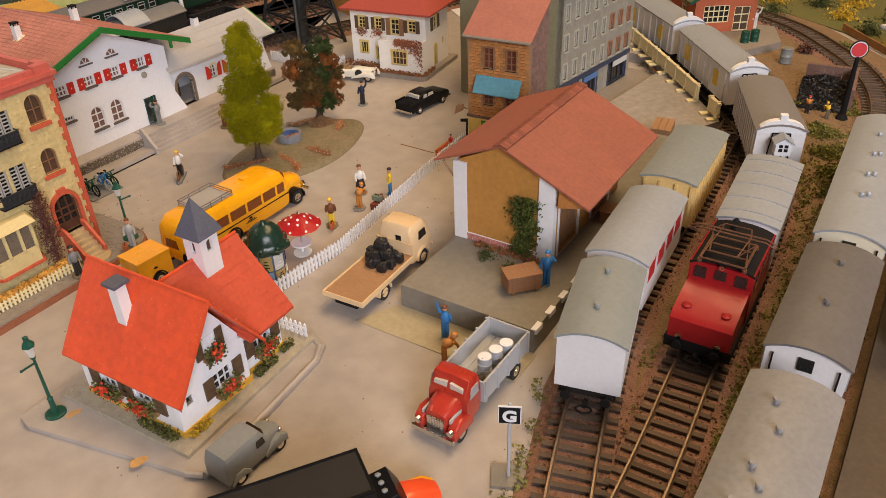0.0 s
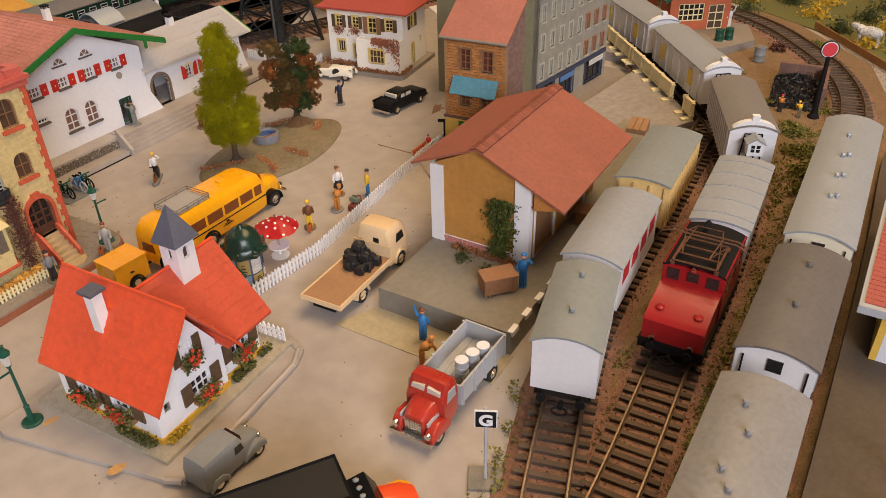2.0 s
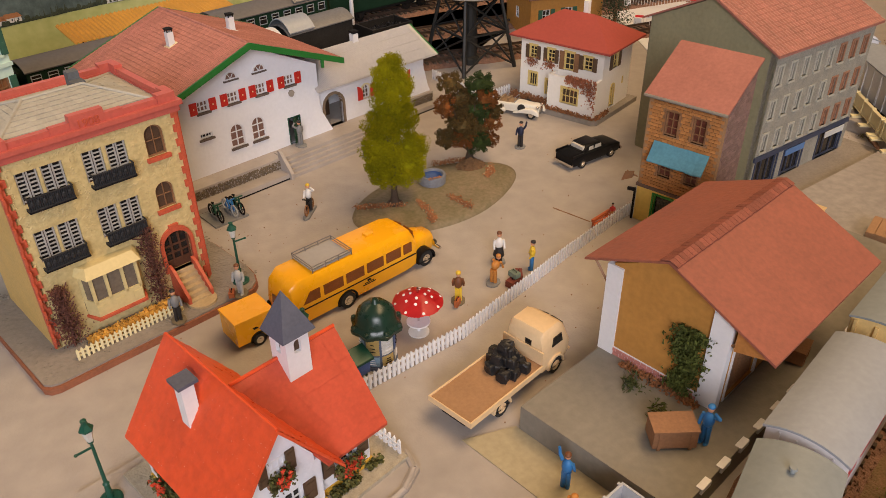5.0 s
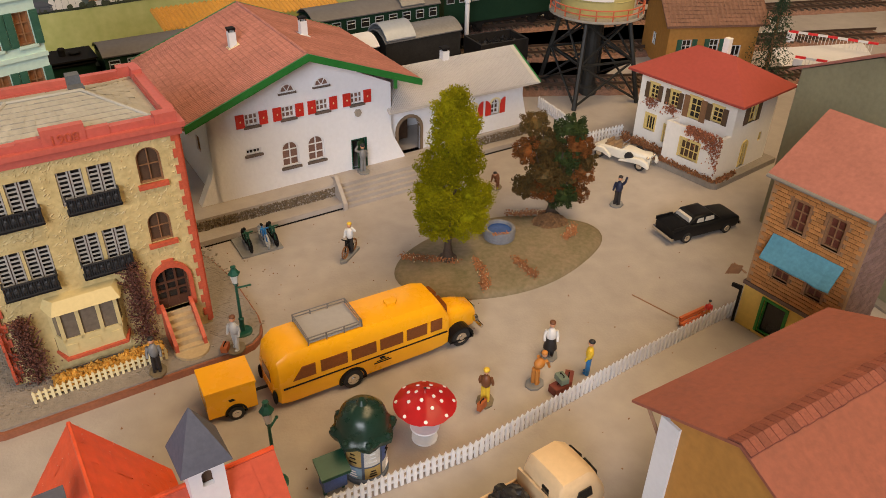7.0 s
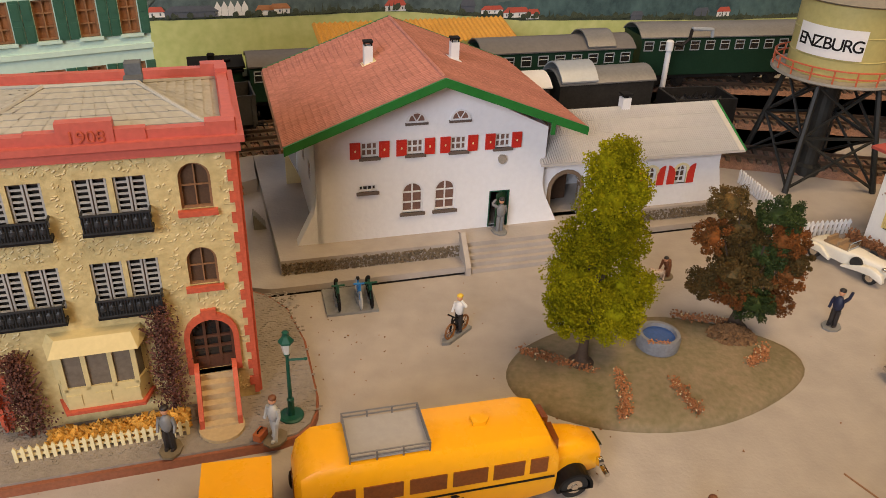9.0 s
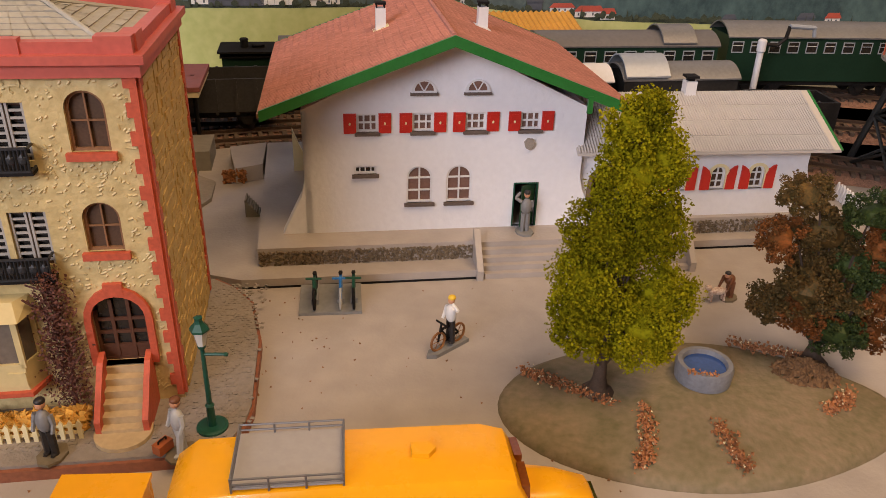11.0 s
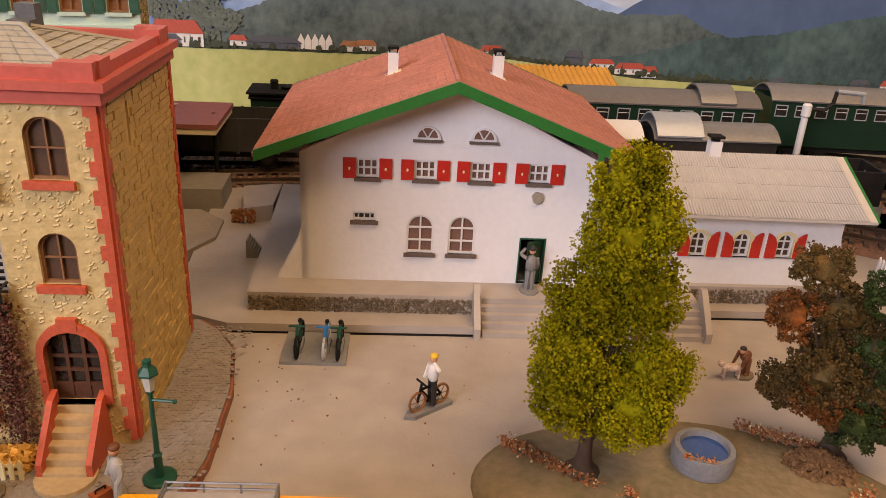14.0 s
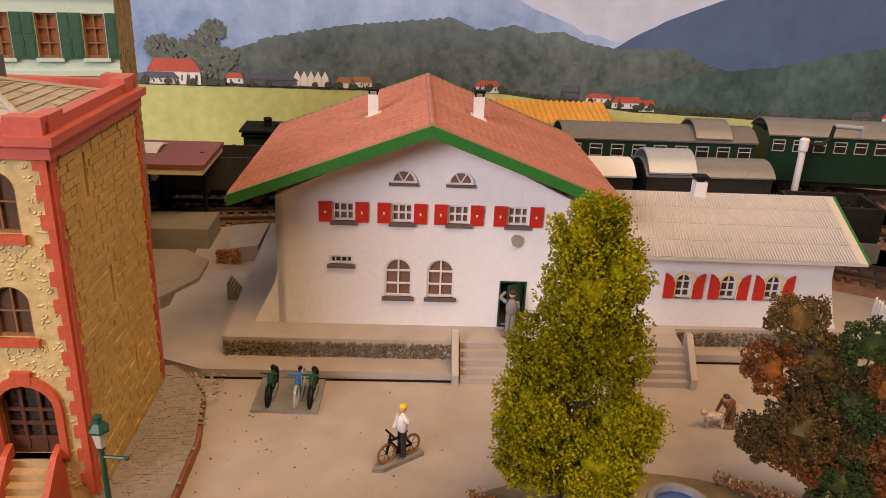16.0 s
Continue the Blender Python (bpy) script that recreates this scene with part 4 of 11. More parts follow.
    for x in (-22.5, -9.2):
        bm = B()
        prism(bm, [(-16.4, 0.04), (0, 0.04), (0, 19.5), (-4, 18.2), (-16.4, 5.4)], x, x + 1.7, "x")
        bevel(bm, 0.4, seg=1)
        part("step_wall", bm, M["brickred"], d)
    # parapet
    trim = M["brickred"]
    pink = mat("coral_red_parapet", (0.52, 0.115, 0.085), 0.45, vary=0.18, scale=60)
    for z0, z1, o in ((H - 1, H + 2.6, 1.6), (H + 2.6, H + 5, 3.0)):
        bm = B()
        ringp = [(-87 - o, -o), (o, -o), (o, 65 + o), (-87 - o, 65 + o)]
        inn = [(-83.5, 3.5), (-3.5, 3.5), (-3.5, 61.5), (-83.5, 61.5)]
        rows = [[bm.verts.new((*p, z)) for p in q] for q, z in ((ringp, z0), (inn, z0), (inn, z1), (ringp, z1))]
        for k in range(4):
            for i in range(4):
                bm.faces.new((rows[k][i], rows[k][(i + 1) % 4], rows[(k + 1) % 4][(i + 1) % 4], rows[(k + 1) % 4][i]))
        bevel(bm, 0.3, seg=1)
        part("cornice", bm, pink, root)
    bm = B()
    for x0, x1, y0, y1 in ((-87.5, 0.5, -0.5, 3.2), (-87.5, 0.5, 62, 65.5), (-87.5, -84, 3.2, 62), (-3, 0.5, 3.2, 62)):
        box(bm, x0, x1, y0, y1, H + 5, H + 8)
    for x, y, w, h in ((-83, 1, 9, 9.6), (-4, 1, 9, 9.6), (-4, 64, 9, 9.6), (-83, 64, 9, 9.6)):
        box(bm, x - w / 2, x + w / 2, y - 2.4, y + 2.4, H + 5, H + h)
    for x, y in ((-1.2, 6), (-1.2, 59), (-85.8, 6), (-85.8, 59)):
        box(bm, x - 2.2, x + 2.2, y - 4, y + 4, H + 5, H + 9.62)
    box(bm, -51, -35, -1.4, 2.4, H + 3, H + 12)
    box(bm, -60, -26, -1.0, 2.0, H + 5, H + 9)
    bevel(bm, 0.3, seg=1)
    pp = part("parapet", bm, pink, root)
    box_w = bpy.data.curves.new("year", "FONT")
    box_w.body, box_w.size, box_w.extrude, box_w.align_x = "1908", 5.6 * MM, 0.35 * MM, "CENTER"
    tx = new("year_inscription", box_w)
    tx.matrix_basis = Matrix.Translation((-43 * MM, -1.5 * MM, (H + 5.4) * MM)) @ Matrix.Rotation(radians(90), 4, "X")
    tx.parent = pp
    box_w.materials.append(trim)
    # hipped slab roof
    rs = mat("pale_stone_roof", (0.43, 0.41, 0.35), 0.65, vary=0.15, scale=60, bump=0.2, island=0.12)
    z0, zr = H + 3.4, H + 12.5
    a, b, c, d4 = (-84, 3, z0), (-3, 3, z0), (-3, 62, z0), (-84, 62, z0)
    e, f = (-58, 32.5, zr), (-29, 32.5, zr)
    bm = B()
    V = [bm.verts.new(p) for p in (a, b, c, d4, e, f)]
    for q in ((0, 1, 5, 4), (1, 2, 5), (2, 3, 4, 5), (3, 0, 4)):
        bm.faces.new([V[i] for i in q])
    part("roof", bm, rs, root)
    bm = B()
    tiles(bm, a, b, (-30, 32.5, zr), (-58, 32.5, zr), 13, 9, 0.5, 0.02, 0, 0.3)
    tiles(bm, b, c, (-29, 33, zr), (-29, 32.5, zr), 11, 9, 0.5, 0.02, 0, 0.3)
    tiles(bm, c, d4, (-58, 32.5, zr), (-30, 32.5, zr), 13, 9, 0.5, 0.02, 0, 0.3)
    tiles(bm, d4, a, (-58, 32.5, zr), (-58, 33, zr), 11, 9, 0.5, 0.02, 0, 0.3)
    tagged(part("roof_slabbing", bm, rs, root), kind="stuff")
    bm = B()
    for p, q in ((a, e), (b, f), (c, f), (d4, e), (e, f)):
        rod(bm, Vector(p) + Vector((0, 0, 0.4)), Vector(q) + Vector((0, 0, 0.5)), 0.8, 6)
    part("hip_ridge", bm, rs, root)
    bm = B()
    box(bm, -33, -27.6, 38, 43, H + 4, H + 18)
    box(bm, -33.4, -27.2, 33, 38, H + 4, H + 14)
    bevel(bm, 0.3, seg=1)
    part("chimney", bm, mat("slate_grey_chimney", (0.12, 0.13, 0.14), 0.6, vary=0.3, scale=100), root)
    # creepers, beds and picket fence
    for k, (x, w, h) in enumerate(((-79, 7.5, 34), (-31, 7.5, 47))):
        bm = B()
        rod(bm, (x, -3, 0), (x + 1.5, -2, h * 0.6), 0.8, 5, 0.3)
        for i in range(16):
            z = random.uniform(4, h * 0.9)
            rod(bm, (x + z * 0.02, -3, z), (x + random.uniform(-w, w), -3 + random.uniform(-3, 2), z + random.uniform(2, 9)), 0.35, 4)

        def leafy():
            z = random.random() ** 0.8 * h
            r = w * (1.1 - 0.6 * z / h) * (0.8 + 0.4 * noise.noise(Vector((x, z * 0.15, 2))))
            return (x + random.gauss(0, r * 0.55), -3.4 + random.gauss(0, 1.5), z + random.uniform(0, 2))
        tufts(bm, 3000, leafy, 1.0)
        cr = solid("creeper", bm, M["creeper"], "bare purple-brown creeper climbing the cream wall", "creeper", 218.5, 558.3, 4.6, 17)
    bm = B()

    def bed():
        return (random.uniform(-73, -26), random.uniform(-13, -5), random.uniform(0.3, 3.2))
    crumbs(bm, 900, bed, 1.5)
    solid("flower_bed", bm, mat("yellow_brown_bed", (0.50, 0.27, 0.05), 0.9, vary=0.5, scale=200, island=0.6), "low yellow-brown bed of shrubs before the bay window", "flower bed", 218.5, 558.3, 4.6, 17, kind="stuff")
    fence = thing("picket_fence", "low cream picket fence before the flower bed", "fence", 218.5, 558.3, 4.6, 17)
    for i in range(24):
        bm = B()
        x = -83 + i * 2.42
        prism(bm, [(x, 0), (x + 1.2, 0), (x + 1.2, 5.5), (x + 0.6, 6.6), (x, 5.5)], -16.2 + 0.0, -15.5, "y")
        part("picket", bm, M["creamp"], fence)
    bm = B()
    box(bm, -83, -26, -15.5, -15.1, 1.4, 2.4)
    box(bm, -83, -26, -15.5, -15.1, 3.8, 4.6)
    part("fence_rail", bm, M["creamp"], fence)


town_house()


# ---- red-roofed cottage ----
def cottage():
    c15, s15 = math.cos(radians(17.5)), math.sin(radians(17.5))

    def co(u, v):
        return (180.5 + u * c15 - v * s15, 368.5 + u * s15 + v * c15)
    strip("cottage_pavement", [co(-28, 70), co(-13, -14), co(-10, -21), co(-4, -22), co(70, -17), co(80, -13), co(84, -2), co(84, 78), co(-26, 78)], 0.05, 2.4, M["ground"], "beige pavement slab round the cottage", "pavement")
    strip("cottage_plot", [co(-7, -8.5), co(80, -6), co(80, 72), co(-8, 72)], 2.4, 4.4, mat("speckled_gravel_plot", (0.42, 0.37, 0.28), 0.9, vary=0.35, scale=260, bump=0.6, bump_scale=900), "speckled gravel plot of the cottage", "ground")
    bm = B()
    for a, b in (((-13, -13), (-10, -20)), ((-10, -20.5), (68, -16)), ((68, -16), (78, -11)), ((78, -11), (82, -2))):
        A, Bq = co(*a), co(*b)
        rod(bm, (*A, 2.2), (*Bq, 2.2), 1.6, 8)
    solid("cottage_kerb", bm, M["ground"], "rounded beige kerb stones of the cottage plot", "kerb", kind="structure")
    root = thing("cottage", "white cottage with orange-red roof and slate-capped turret", "house", 180.5, 368.5, 4.4, 17.5)
    m0 = Matrix.Identity(4)
    E, R = 24, 61
    rough = M["plaster"]
    main = [(22.5, 31, 7.6, 9, False), (26, 9, 11, 9.5, False), (6.5, 13.5, 3.6, 5, False)]
    bm = B()
    wall(bm, 0, 41, 0, 26.5, 2.5, main[1:])
    wall(bm, 2.6, 38.4, 26.5, 29.99, 2.5)
    prism(bm, [(2.6, 30), (38.4, 30), (21, 58)], 0.01, 2.5, "y")
    part("front_gable_wall", bm, rough, root)
    side = [(16, 9.5, 12, 9, False), (38, 9.5, 13, 9, False)]
    ml = shift(0, 59, 0, -90)
    bm = B()
    wall(bm, 0, 56.4, 0, 26, 2.5, side)
    part("side_wall", xf(bm, ml), M["white"], root)
    bm = B()
    wall(bm, 0, 41, 0, 26, 2.5, (), (20.5, 57))
    part("rear_wall", xf(bm, shift(41, 61.5, 0, 180)), rough, root)
    wing = [(13.5, 10, 11, 10, False)]
    mw = shift(41.05, 3, 0)
    bm = B()
    wall(bm, 0, 26, 0, 25, 2.5, wing)
    part("wing_wall", xf(bm, mw), rough, root)
    bm = B()
    wall(bm, 2.55, 46, 0, 25, 2.5, (), (23, 52))
    part("wing_gable_wall", xf(bm, shift(67, 3, 0, 90)), rough, root)
    bm = B()
    box(bm, 41.1, 67, 49, 51.5, 0, 25)
    part("wing_rear_wall", bm, rough, root)
    # ochre base band
    bm = B()
    for x0, x1, y0, y1 in ((-0.7, 41.7, -0.7, 0.0), (-0.7, 0.0, 0, 61), (41.8, 67.7, 2.3, 3.0), (67, 67.7, 3.1, 51)):
        box(bm, x0, x1, y0, y1, 0.02, 3.2)
    part("base_band", bm, mat("ochre_yellow_band", (0.66, 0.37, 0.04), 0.7, vary=0.3, scale=90), root)
    boxleaf = mat("olive_box_foliage", (0.13, 0.125, 0.03), 0.8, vary=0.5, scale=150, island=0.6)
    brown = mat("dark_brown_shutter", (0.11, 0.065, 0.035), 0.55, vary=0.3, scale=120)
    for m, hs in ((m0, main), (ml, side), (mw, wing)):
        for h in hs:
            big = h[2] > 5
            y = 0
            fr = window(root, m, h[0], h[1], h[2], h[3], M["white"] if big else M["grey"], M["glass"], 3 if big else 1, 2 if big else 1, deep=0.2 if h is main[0] else 1.2, shut=brown if big else None)
            if not big:
                continue
            bm = B()
            box(bm, h[0] - h[2] / 2 - 1, h[0] + h[2] / 2 + 1, -3.2, -0.05, h[1] - 2.6, h[1] - 0.2)
            bx = part("flower_box", xf(bm, m), M["wood"], fr)
            bm = B()

            def leafs():
                return (random.uniform(h[0] - h[2] / 2 - 1.2, h[0] + h[2] / 2 + 1.2), random.gauss(-2.9, 1.2), h[1] - 0.2 + random.gauss(0.6, 1.9))
            tufts(bm, 330, leafs, 1.45)
            crumbs(bm, 90, leafs, 0.8)
            part("box_foliage", xf(bm, m), boxleaf, bx)
            bm = B()
            crumbs(bm, 60, lambda: (random.gauss(h[0], h[2] * 0.24), random.gauss(-4.2, 0.8), h[1] + random.gauss(0.8, 1.7)), 0.95)
            part("box_blossom", xf(bm, m), M["flower"], bx)
    # roofs
    f, b = -8, 65
    for s, xe in ((-1, -4.2), (1, 46.2)):
        bm = B()
        slab_roof(bm, [(xe, f, E), (21, f, R), (21, b, R), (xe, b, E)], 1.4)
        part("roof_slope", bm, M["redroof"], root)
        bm = B()
        A, Bq, Cq, D = ((xe, b, E), (xe, f, E), (21, f, R), (21, b, R)) if s < 0 else ((xe, f, E), (xe, b, E), (21, b, R), (21, f, R))
        tiles(bm, A, Bq, Cq, D, 9, 13, 0.5, 0.004, 0.0, 0.35)
        tagged(part("roof_tiling", bm, M["redroof"], root), kind="stuff")
        A, Bq, Cq, D = Vector(A), Vector(Bq), Vector(Cq), Vector(D)
        nrm = (Bq - A).cross(D - A).normalized()
        # Pale specks along the courses, denser towards the roof ends.
        bm = B()

        def worn():
            j = random.randint(1, 12) / 13
            u = random.choice((random.random(), random.random() ** 4, 1 - random.random() ** 4))
            return A.lerp(Bq, u).lerp(D.lerp(Cq, u), j) + nrm * 0.75
        crumbs(bm, 90, worn, 0.18)
        tagged(part("worn_edges", bm, mat("pale_red_speck", (0.75, 0.36, 0.26), 0.6, vary=0.3), root), kind="stuff")
    for y in (f - 0.5, b):
        bm = B()
        prism(bm, [(-4.4, E + 0.2), (21, R + 0.3), (46.4, E + 0.2), (46.4, E - 1.6), (21, R - 1.5), (-4.4, E - 1.6)], y, y + 0.5, "y")
        part("verge", bm, M["redroof"], root)
    # The wing roof is a darker red than the main slopes.
    WR = 57
    for s, ye in ((-1, -3.5), (1, 56)):
        bm = B()
        tip = 21 + (R - WR) / (R - E) * 25.2
        slab_roof(bm, [(46.2 - 4, ye, E), (72, ye, E), (72, 26, WR), (tip - 2, 26, WR)], 1.4)
        part("wing_roof_slope", bm, M["wingroof"], root)
        bm = B()
        if s < 0:
            tiles(bm, (43.5, ye, E), (72, ye, E), (72, 26, WR), (tip - 0.5, 26, WR), 6, 10, 0.3, 0.004, 0, 0.5)
            tagged(part("roof_tiling", bm, M["wingroof"], root), kind="stuff")
        else:
            bm.free()
    bm = B()
    rod(bm, (21, f, R + 0.1), (21, b, R + 0.1), 0.8, 6)
    rod(bm, (24, 26, WR + 0.1), (72, 26, WR + 0.1), 0.8, 6)
    part("ridge_cap", bm, M["redroof"], root)
    # chimney and turret
    bm = B()
    box(bm, 8.4, 13.6, 31.4, 36.6, 38, 61.5)
    bevel(bm, 0.3, seg=1)
    ch = part("chimney", bm, M["white"], root)
    bm = B()
    box(bm, 7, 15, 30, 38, 62.5, 63.9)
    box(bm, 9, 13, 32, 36, 61.4, 62.6)
    part("chimney_cap", bm, M["slate"], ch)
    for k in range(4):
        bm = B()
        wall(bm, -5.2 if k % 2 == 0 else -3.6, 5.2 if k % 2 == 0 else 3.6, 0, 21, 1.6, [(0, 12, 3.2, 6, True)])
        part("turret_wall", xf(bm, shift(50, 24, 49) @ shift(0, 0, 0, 90 * k) @ shift(0, -5.2, 0)), M["white"], root)
    bm = B()
    box(bm, 46.6, 53.4, 20.6, 27.4, 58, 66)
    part("turret_core", bm, M["interior"], root)
    bm = B()
    lo = [bm.verts.new((50 + x, 24 + y, 69.5)) for x, y in ((-7.4, -7.4), (7.4, -7.4), (7.4, 7.4), (-7.4, 7.4))]
    mi = [bm.verts.new((50 + x, 24 + y, 74)) for x, y in ((-5.6, -5.6), (5.6, -5.6), (5.6, 5.6), (-5.6, 5.6))]
    tp = bm.verts.new((50, 25, 86.5))
    bm.faces.new(lo[::-1])
    for i in range(4):
        bm.faces.new((lo[i], lo[(i + 1) % 4], mi[(i + 1) % 4], mi[i]))
        bm.faces.new((mi[i], mi[(i + 1) % 4], tp))
    part("turret_spire", bm, M["slate"], root, "blue-grey pointed spire")
    # shrubs at the foot of the walls
    for k, (u0, u1, v0, v1, n) in enumerate(((-5, -0.8, 2, 25, 460), (1, 12, -4, -1.5, 200), (44, 58, -2.5, 1.5, 360), (63, 71, -1, 2, 160))):
        bm = B()
        tufts(bm, n, lambda: (random.uniform(u0, u1), random.uniform(v0, v1), abs(random.gauss(0.6, 1.6))), 1.7)
        solid("shrub", bm, boxleaf if k != 1 else M["yellowbush"], "low green-brown shrubs along the cottage wall", "shrub", 180.5, 368.5, 4.4, 17.5, kind="stuff")
    fence = thing("garden_fence", "short white picket fence beside the cottage", "fence", *co(79, -3), 4.4, 107.5)
    for i in range(9):
        bm = B()
        prism(bm, [(i * 3.0, 0), (i * 3.0 + 1.5, 0), (i * 3.0 + 1.5, 7), (i * 3.0 + 0.75, 8.2), (i * 3.0, 7)], 0, 0.8, "y")
        part("picket", bm, M["white"], fence)
    bm = B()
    box(bm, 0, 26, 0.8, 1.3, 2, 3)
    box(bm, 0, 26, 0.8, 1.3, 5, 6)
    part("fence_rail", bm, M["white"], fence)


cottage()
CF, SF = math.cos(radians(15.5)), math.sin(radians(15.5))


def fr(u, v):
    """A place in the goods shed's own directions."""
    return (380.8 + u * CF - v * SF, 339.9 + u * SF + v * CF)


# ---- goods platform and shed ----
def goods():
    strip("goods_yard_patch", [fr(-80, -22), fr(-57, -22), fr(-57, 60), fr(-80, 71)], 0.05, 0.5, M["patch"], "pale ochre worn patch of yard", "ground")
    bm = B()
    prism(bm, [fr(-57, -20), fr(190, -20), fr(190, 58), fr(-57, 58)], 0.05, 14)
    bevel(bm, 0.5, seg=2)
    solid("goods_platform", bm, M["grey"], "grey concrete loading platform with striped edge", "platform", kind="structure")
    edge = thing("platform_edge", "white and dark striped edge of the loading platform", "kerb", *fr(-57, -20.6), 0, 15.5, kind="structure")
    for i in range(16):
        bm = B()
        box(bm, i * 15 + 0.5, i * 15 + 7.5, -0.3, 2.6, 11.6, 14.4)
        bevel(bm, 0.3, seg=1)
        part("white_edge_stone", bm, M["white"], edge)
    root = thing("goods_shed", "ochre goods shed with broad dull red roof", "shed", *fr(0, 0), 14, 15.5)
    G = M["ochre"]
    bm = B()
    prism(bm, [(2, 0), (56, 0), (56, 49), (29, 62), (2, 49)], 0.5, 3, "x")
    part("gable_wall", bm, G, root)
    for y0, y1 in ((-2, 7), (51, 59)):
        bm = B()
        top = 49.5 - (0 if y0 > 0 else 0)
        prism(bm, [(y0, 0), (y1, 0), (y1, 50.5 if y0 < 0 else 48), (y0, 47.5 if y0 < 0 else 50 - 2)], -0.6, 3.4, "x")
        bevel(bm, 0.3, seg=1)
        part("corner_pillar", bm, M["white"], root)
    # brick footing
    for i in range(13):
        for j in range(2):
            bm = B()
            y = 7.2 + i * 3.36 + (1.68 if j else 0)
            box(bm, -0.35, 0.6, y, min(50.9, y + 3.1), 0.1 + j * 2.1, 2.0 + j * 2.1)
            part("brick", bm, mat("pink_brick", (0.55, 0.22, 0.18), 0.7, vary=0.3, scale=150, island=0.2), root)
    bm = B()
    box(bm, -0.1, 0.55, 7, 51, 0, 4.4)
    part("brick_mortar", bm, M["white"], root)
    for y0, y1, hs in ((-1, 2, [(22, 0.02, 26, 34, False), (68, 0.02, 26, 34, False)]), (56, 59, [])):
        bm = B()
        wall(bm, 3.5, 98, 0, 47, 3, hs)
        m = shift(0, y0, 0)
        part("side_wall", xf(bm, m), G, root)
        for h in hs:
            bm = B()
            box(bm, h[0] - 13, h[0] + 13, y0 + 1.6, y0 + 2.4, 0.1, 34)
            sd = part("sliding_door", bm, M["wood"], root)
            for i in range(8):
                bm = B()
                box(bm, h[0] - 12.6 + i * 3.2, h[0] - 9.8 + i * 3.2, y0 + 1.3, y0 + 1.7, 0.3, 33.6)
                part("plank", bm, M["wood"], sd)
            bm = B()
            ring(bm, outline(h[0], 0, 29, 36, False), outline(h[0], 0, 26, 34, False), y0 - 0.5, y0 + 0.6)
            part("door_frame", bm, M["white"], root)
    bm = B()
    box(bm, 95, 98, 2, 56, 0, 48)
    part("end_wall", bm, G, root)
    R = 64
    for s, ye, E in ((-1, -22, 40), (1, 70, 47)):
        bm = B()
        slab_roof(bm, [(-3, ye, E), (100, ye, E), (100, 29, R), (-3, 29, R)], 1.2)
        part("roof_slope", bm, M["redroof2"], root)
        for x in (-2.6, 40, 80):
            bm = B()
            w0, w1 = (-2, -20) if s < 0 else (59, 67)
            rod(bm, (x + 4, w0, 36), (x + 4, w1, E - 1.5), 0.8, 4)
            part("eave_strut", bm, M["wood"], root)
    bm = B()
    for i in range(33):
        x = -3 + i * 3.12
        for s in (-1, 1):
            j = random.uniform(-0.2, 0.2)
            slab_roof(bm, [(x, 29, R + 0.75), (x + 2.9, 29, R + 0.75), (x + 2.9, 29 + s * 4.2 + j, R - 1.45 + 0.6), (x, 29 + s * 4.2 + j, R - 1.45 + 0.6)], 0.5)
    tagged(part("ridge_tiling", bm, mat("brown_ridge_tile", (0.28, 0.085, 0.055), 0.7, vary=0.35, scale=150, bump=0.3, island=0.3), root), kind="stuff")
    bm = B()
    prism(bm, [(-4, 35), (-21, 39.2), (-4, 46.8)], -0.4, 2, "x")
    part("eave_end_board", bm, mat("orange_brown_board", (0.46, 0.19, 0.05), 0.6, vary=0.25, scale=80), root)
    # climbing ivy and weeds at the foot
    bm = B()

    def ivy():
        z = random.random() * 36
        w = 7.0 if z > 18 else 5.0
        return (-1.6 + random.gauss(0, 0.9), 14 + random.gauss(0, 1) * w * 0.55 + math.sin(z * 0.3) * 1.2, z + 0.5)
    tufts(bm, 3000, ivy, 2.0, 0.25)
    for i in range(26):
        z = random.uniform(0, 33)
        y = 14 + random.gauss(0, 2.4)
        rod(bm, (-1.0, y, z), (-1.6, y + random.gauss(0, 2.6), z + 5), 0.35, 4)
    solid("climbing_ivy", bm, mat("olive_ivy", (0.12, 0.135, 0.03), 0.7, vary=0.5, scale=140, spec=0.15, stain=(0.035, 0.045, 0.012), island=0.5), "dark green ivy climbing the ochre gable wall", "ivy", *fr(0, 0), 14, 15.5)
    bm = B()
    crumbs(bm, 420, lambda: (random.gauss(-3.0, 1.5), random.uniform(4, 44), abs(random.gauss(0, 0.9))), 0.9)
    solid("dry_weeds", bm, M["dry"], "dry orange-brown weeds along the shed wall", "weeds", *fr(0, 0), 14, 15.5, kind="stuff")
    for dx, dy, n in ((-12, 32, 130), (-18, 14, 90)):
        bm = B()
        tufts(bm, n, lambda: (random.gauss(0, 2.6), random.gauss(0, 2.6), abs(random.gauss(1.4, 1.4))), 2.6, 0.15)
        solid("weed_tuft", bm, M["ivy"], "small dry green weed growing on the platform", "weed", *fr(dx, dy), 14, 0)
    # crates
    for u, v, l, w, h, a in ((-28, 2, 18, 11, 10, -42), (58, -11, 12, 8, 8, 10), (168, 38, 26, 14, 13, 5)):
        cr = thing("crate", "brown wooden goods crate on the platform", "crate", *fr(u, v), 14, 15.5 + a, group="crates on the platform")
        bm = B()
        box(bm, -l / 2, l / 2, -w / 2, w / 2, 1.4, h)
        mm = mat("crate_board", (0.30, 0.15, 0.075), 0.6, vary=0.25, scale=90, bump=0.15) if u < 100 else M["lightwood"]
        part("body", bm, mm, cr)
        bm = B()
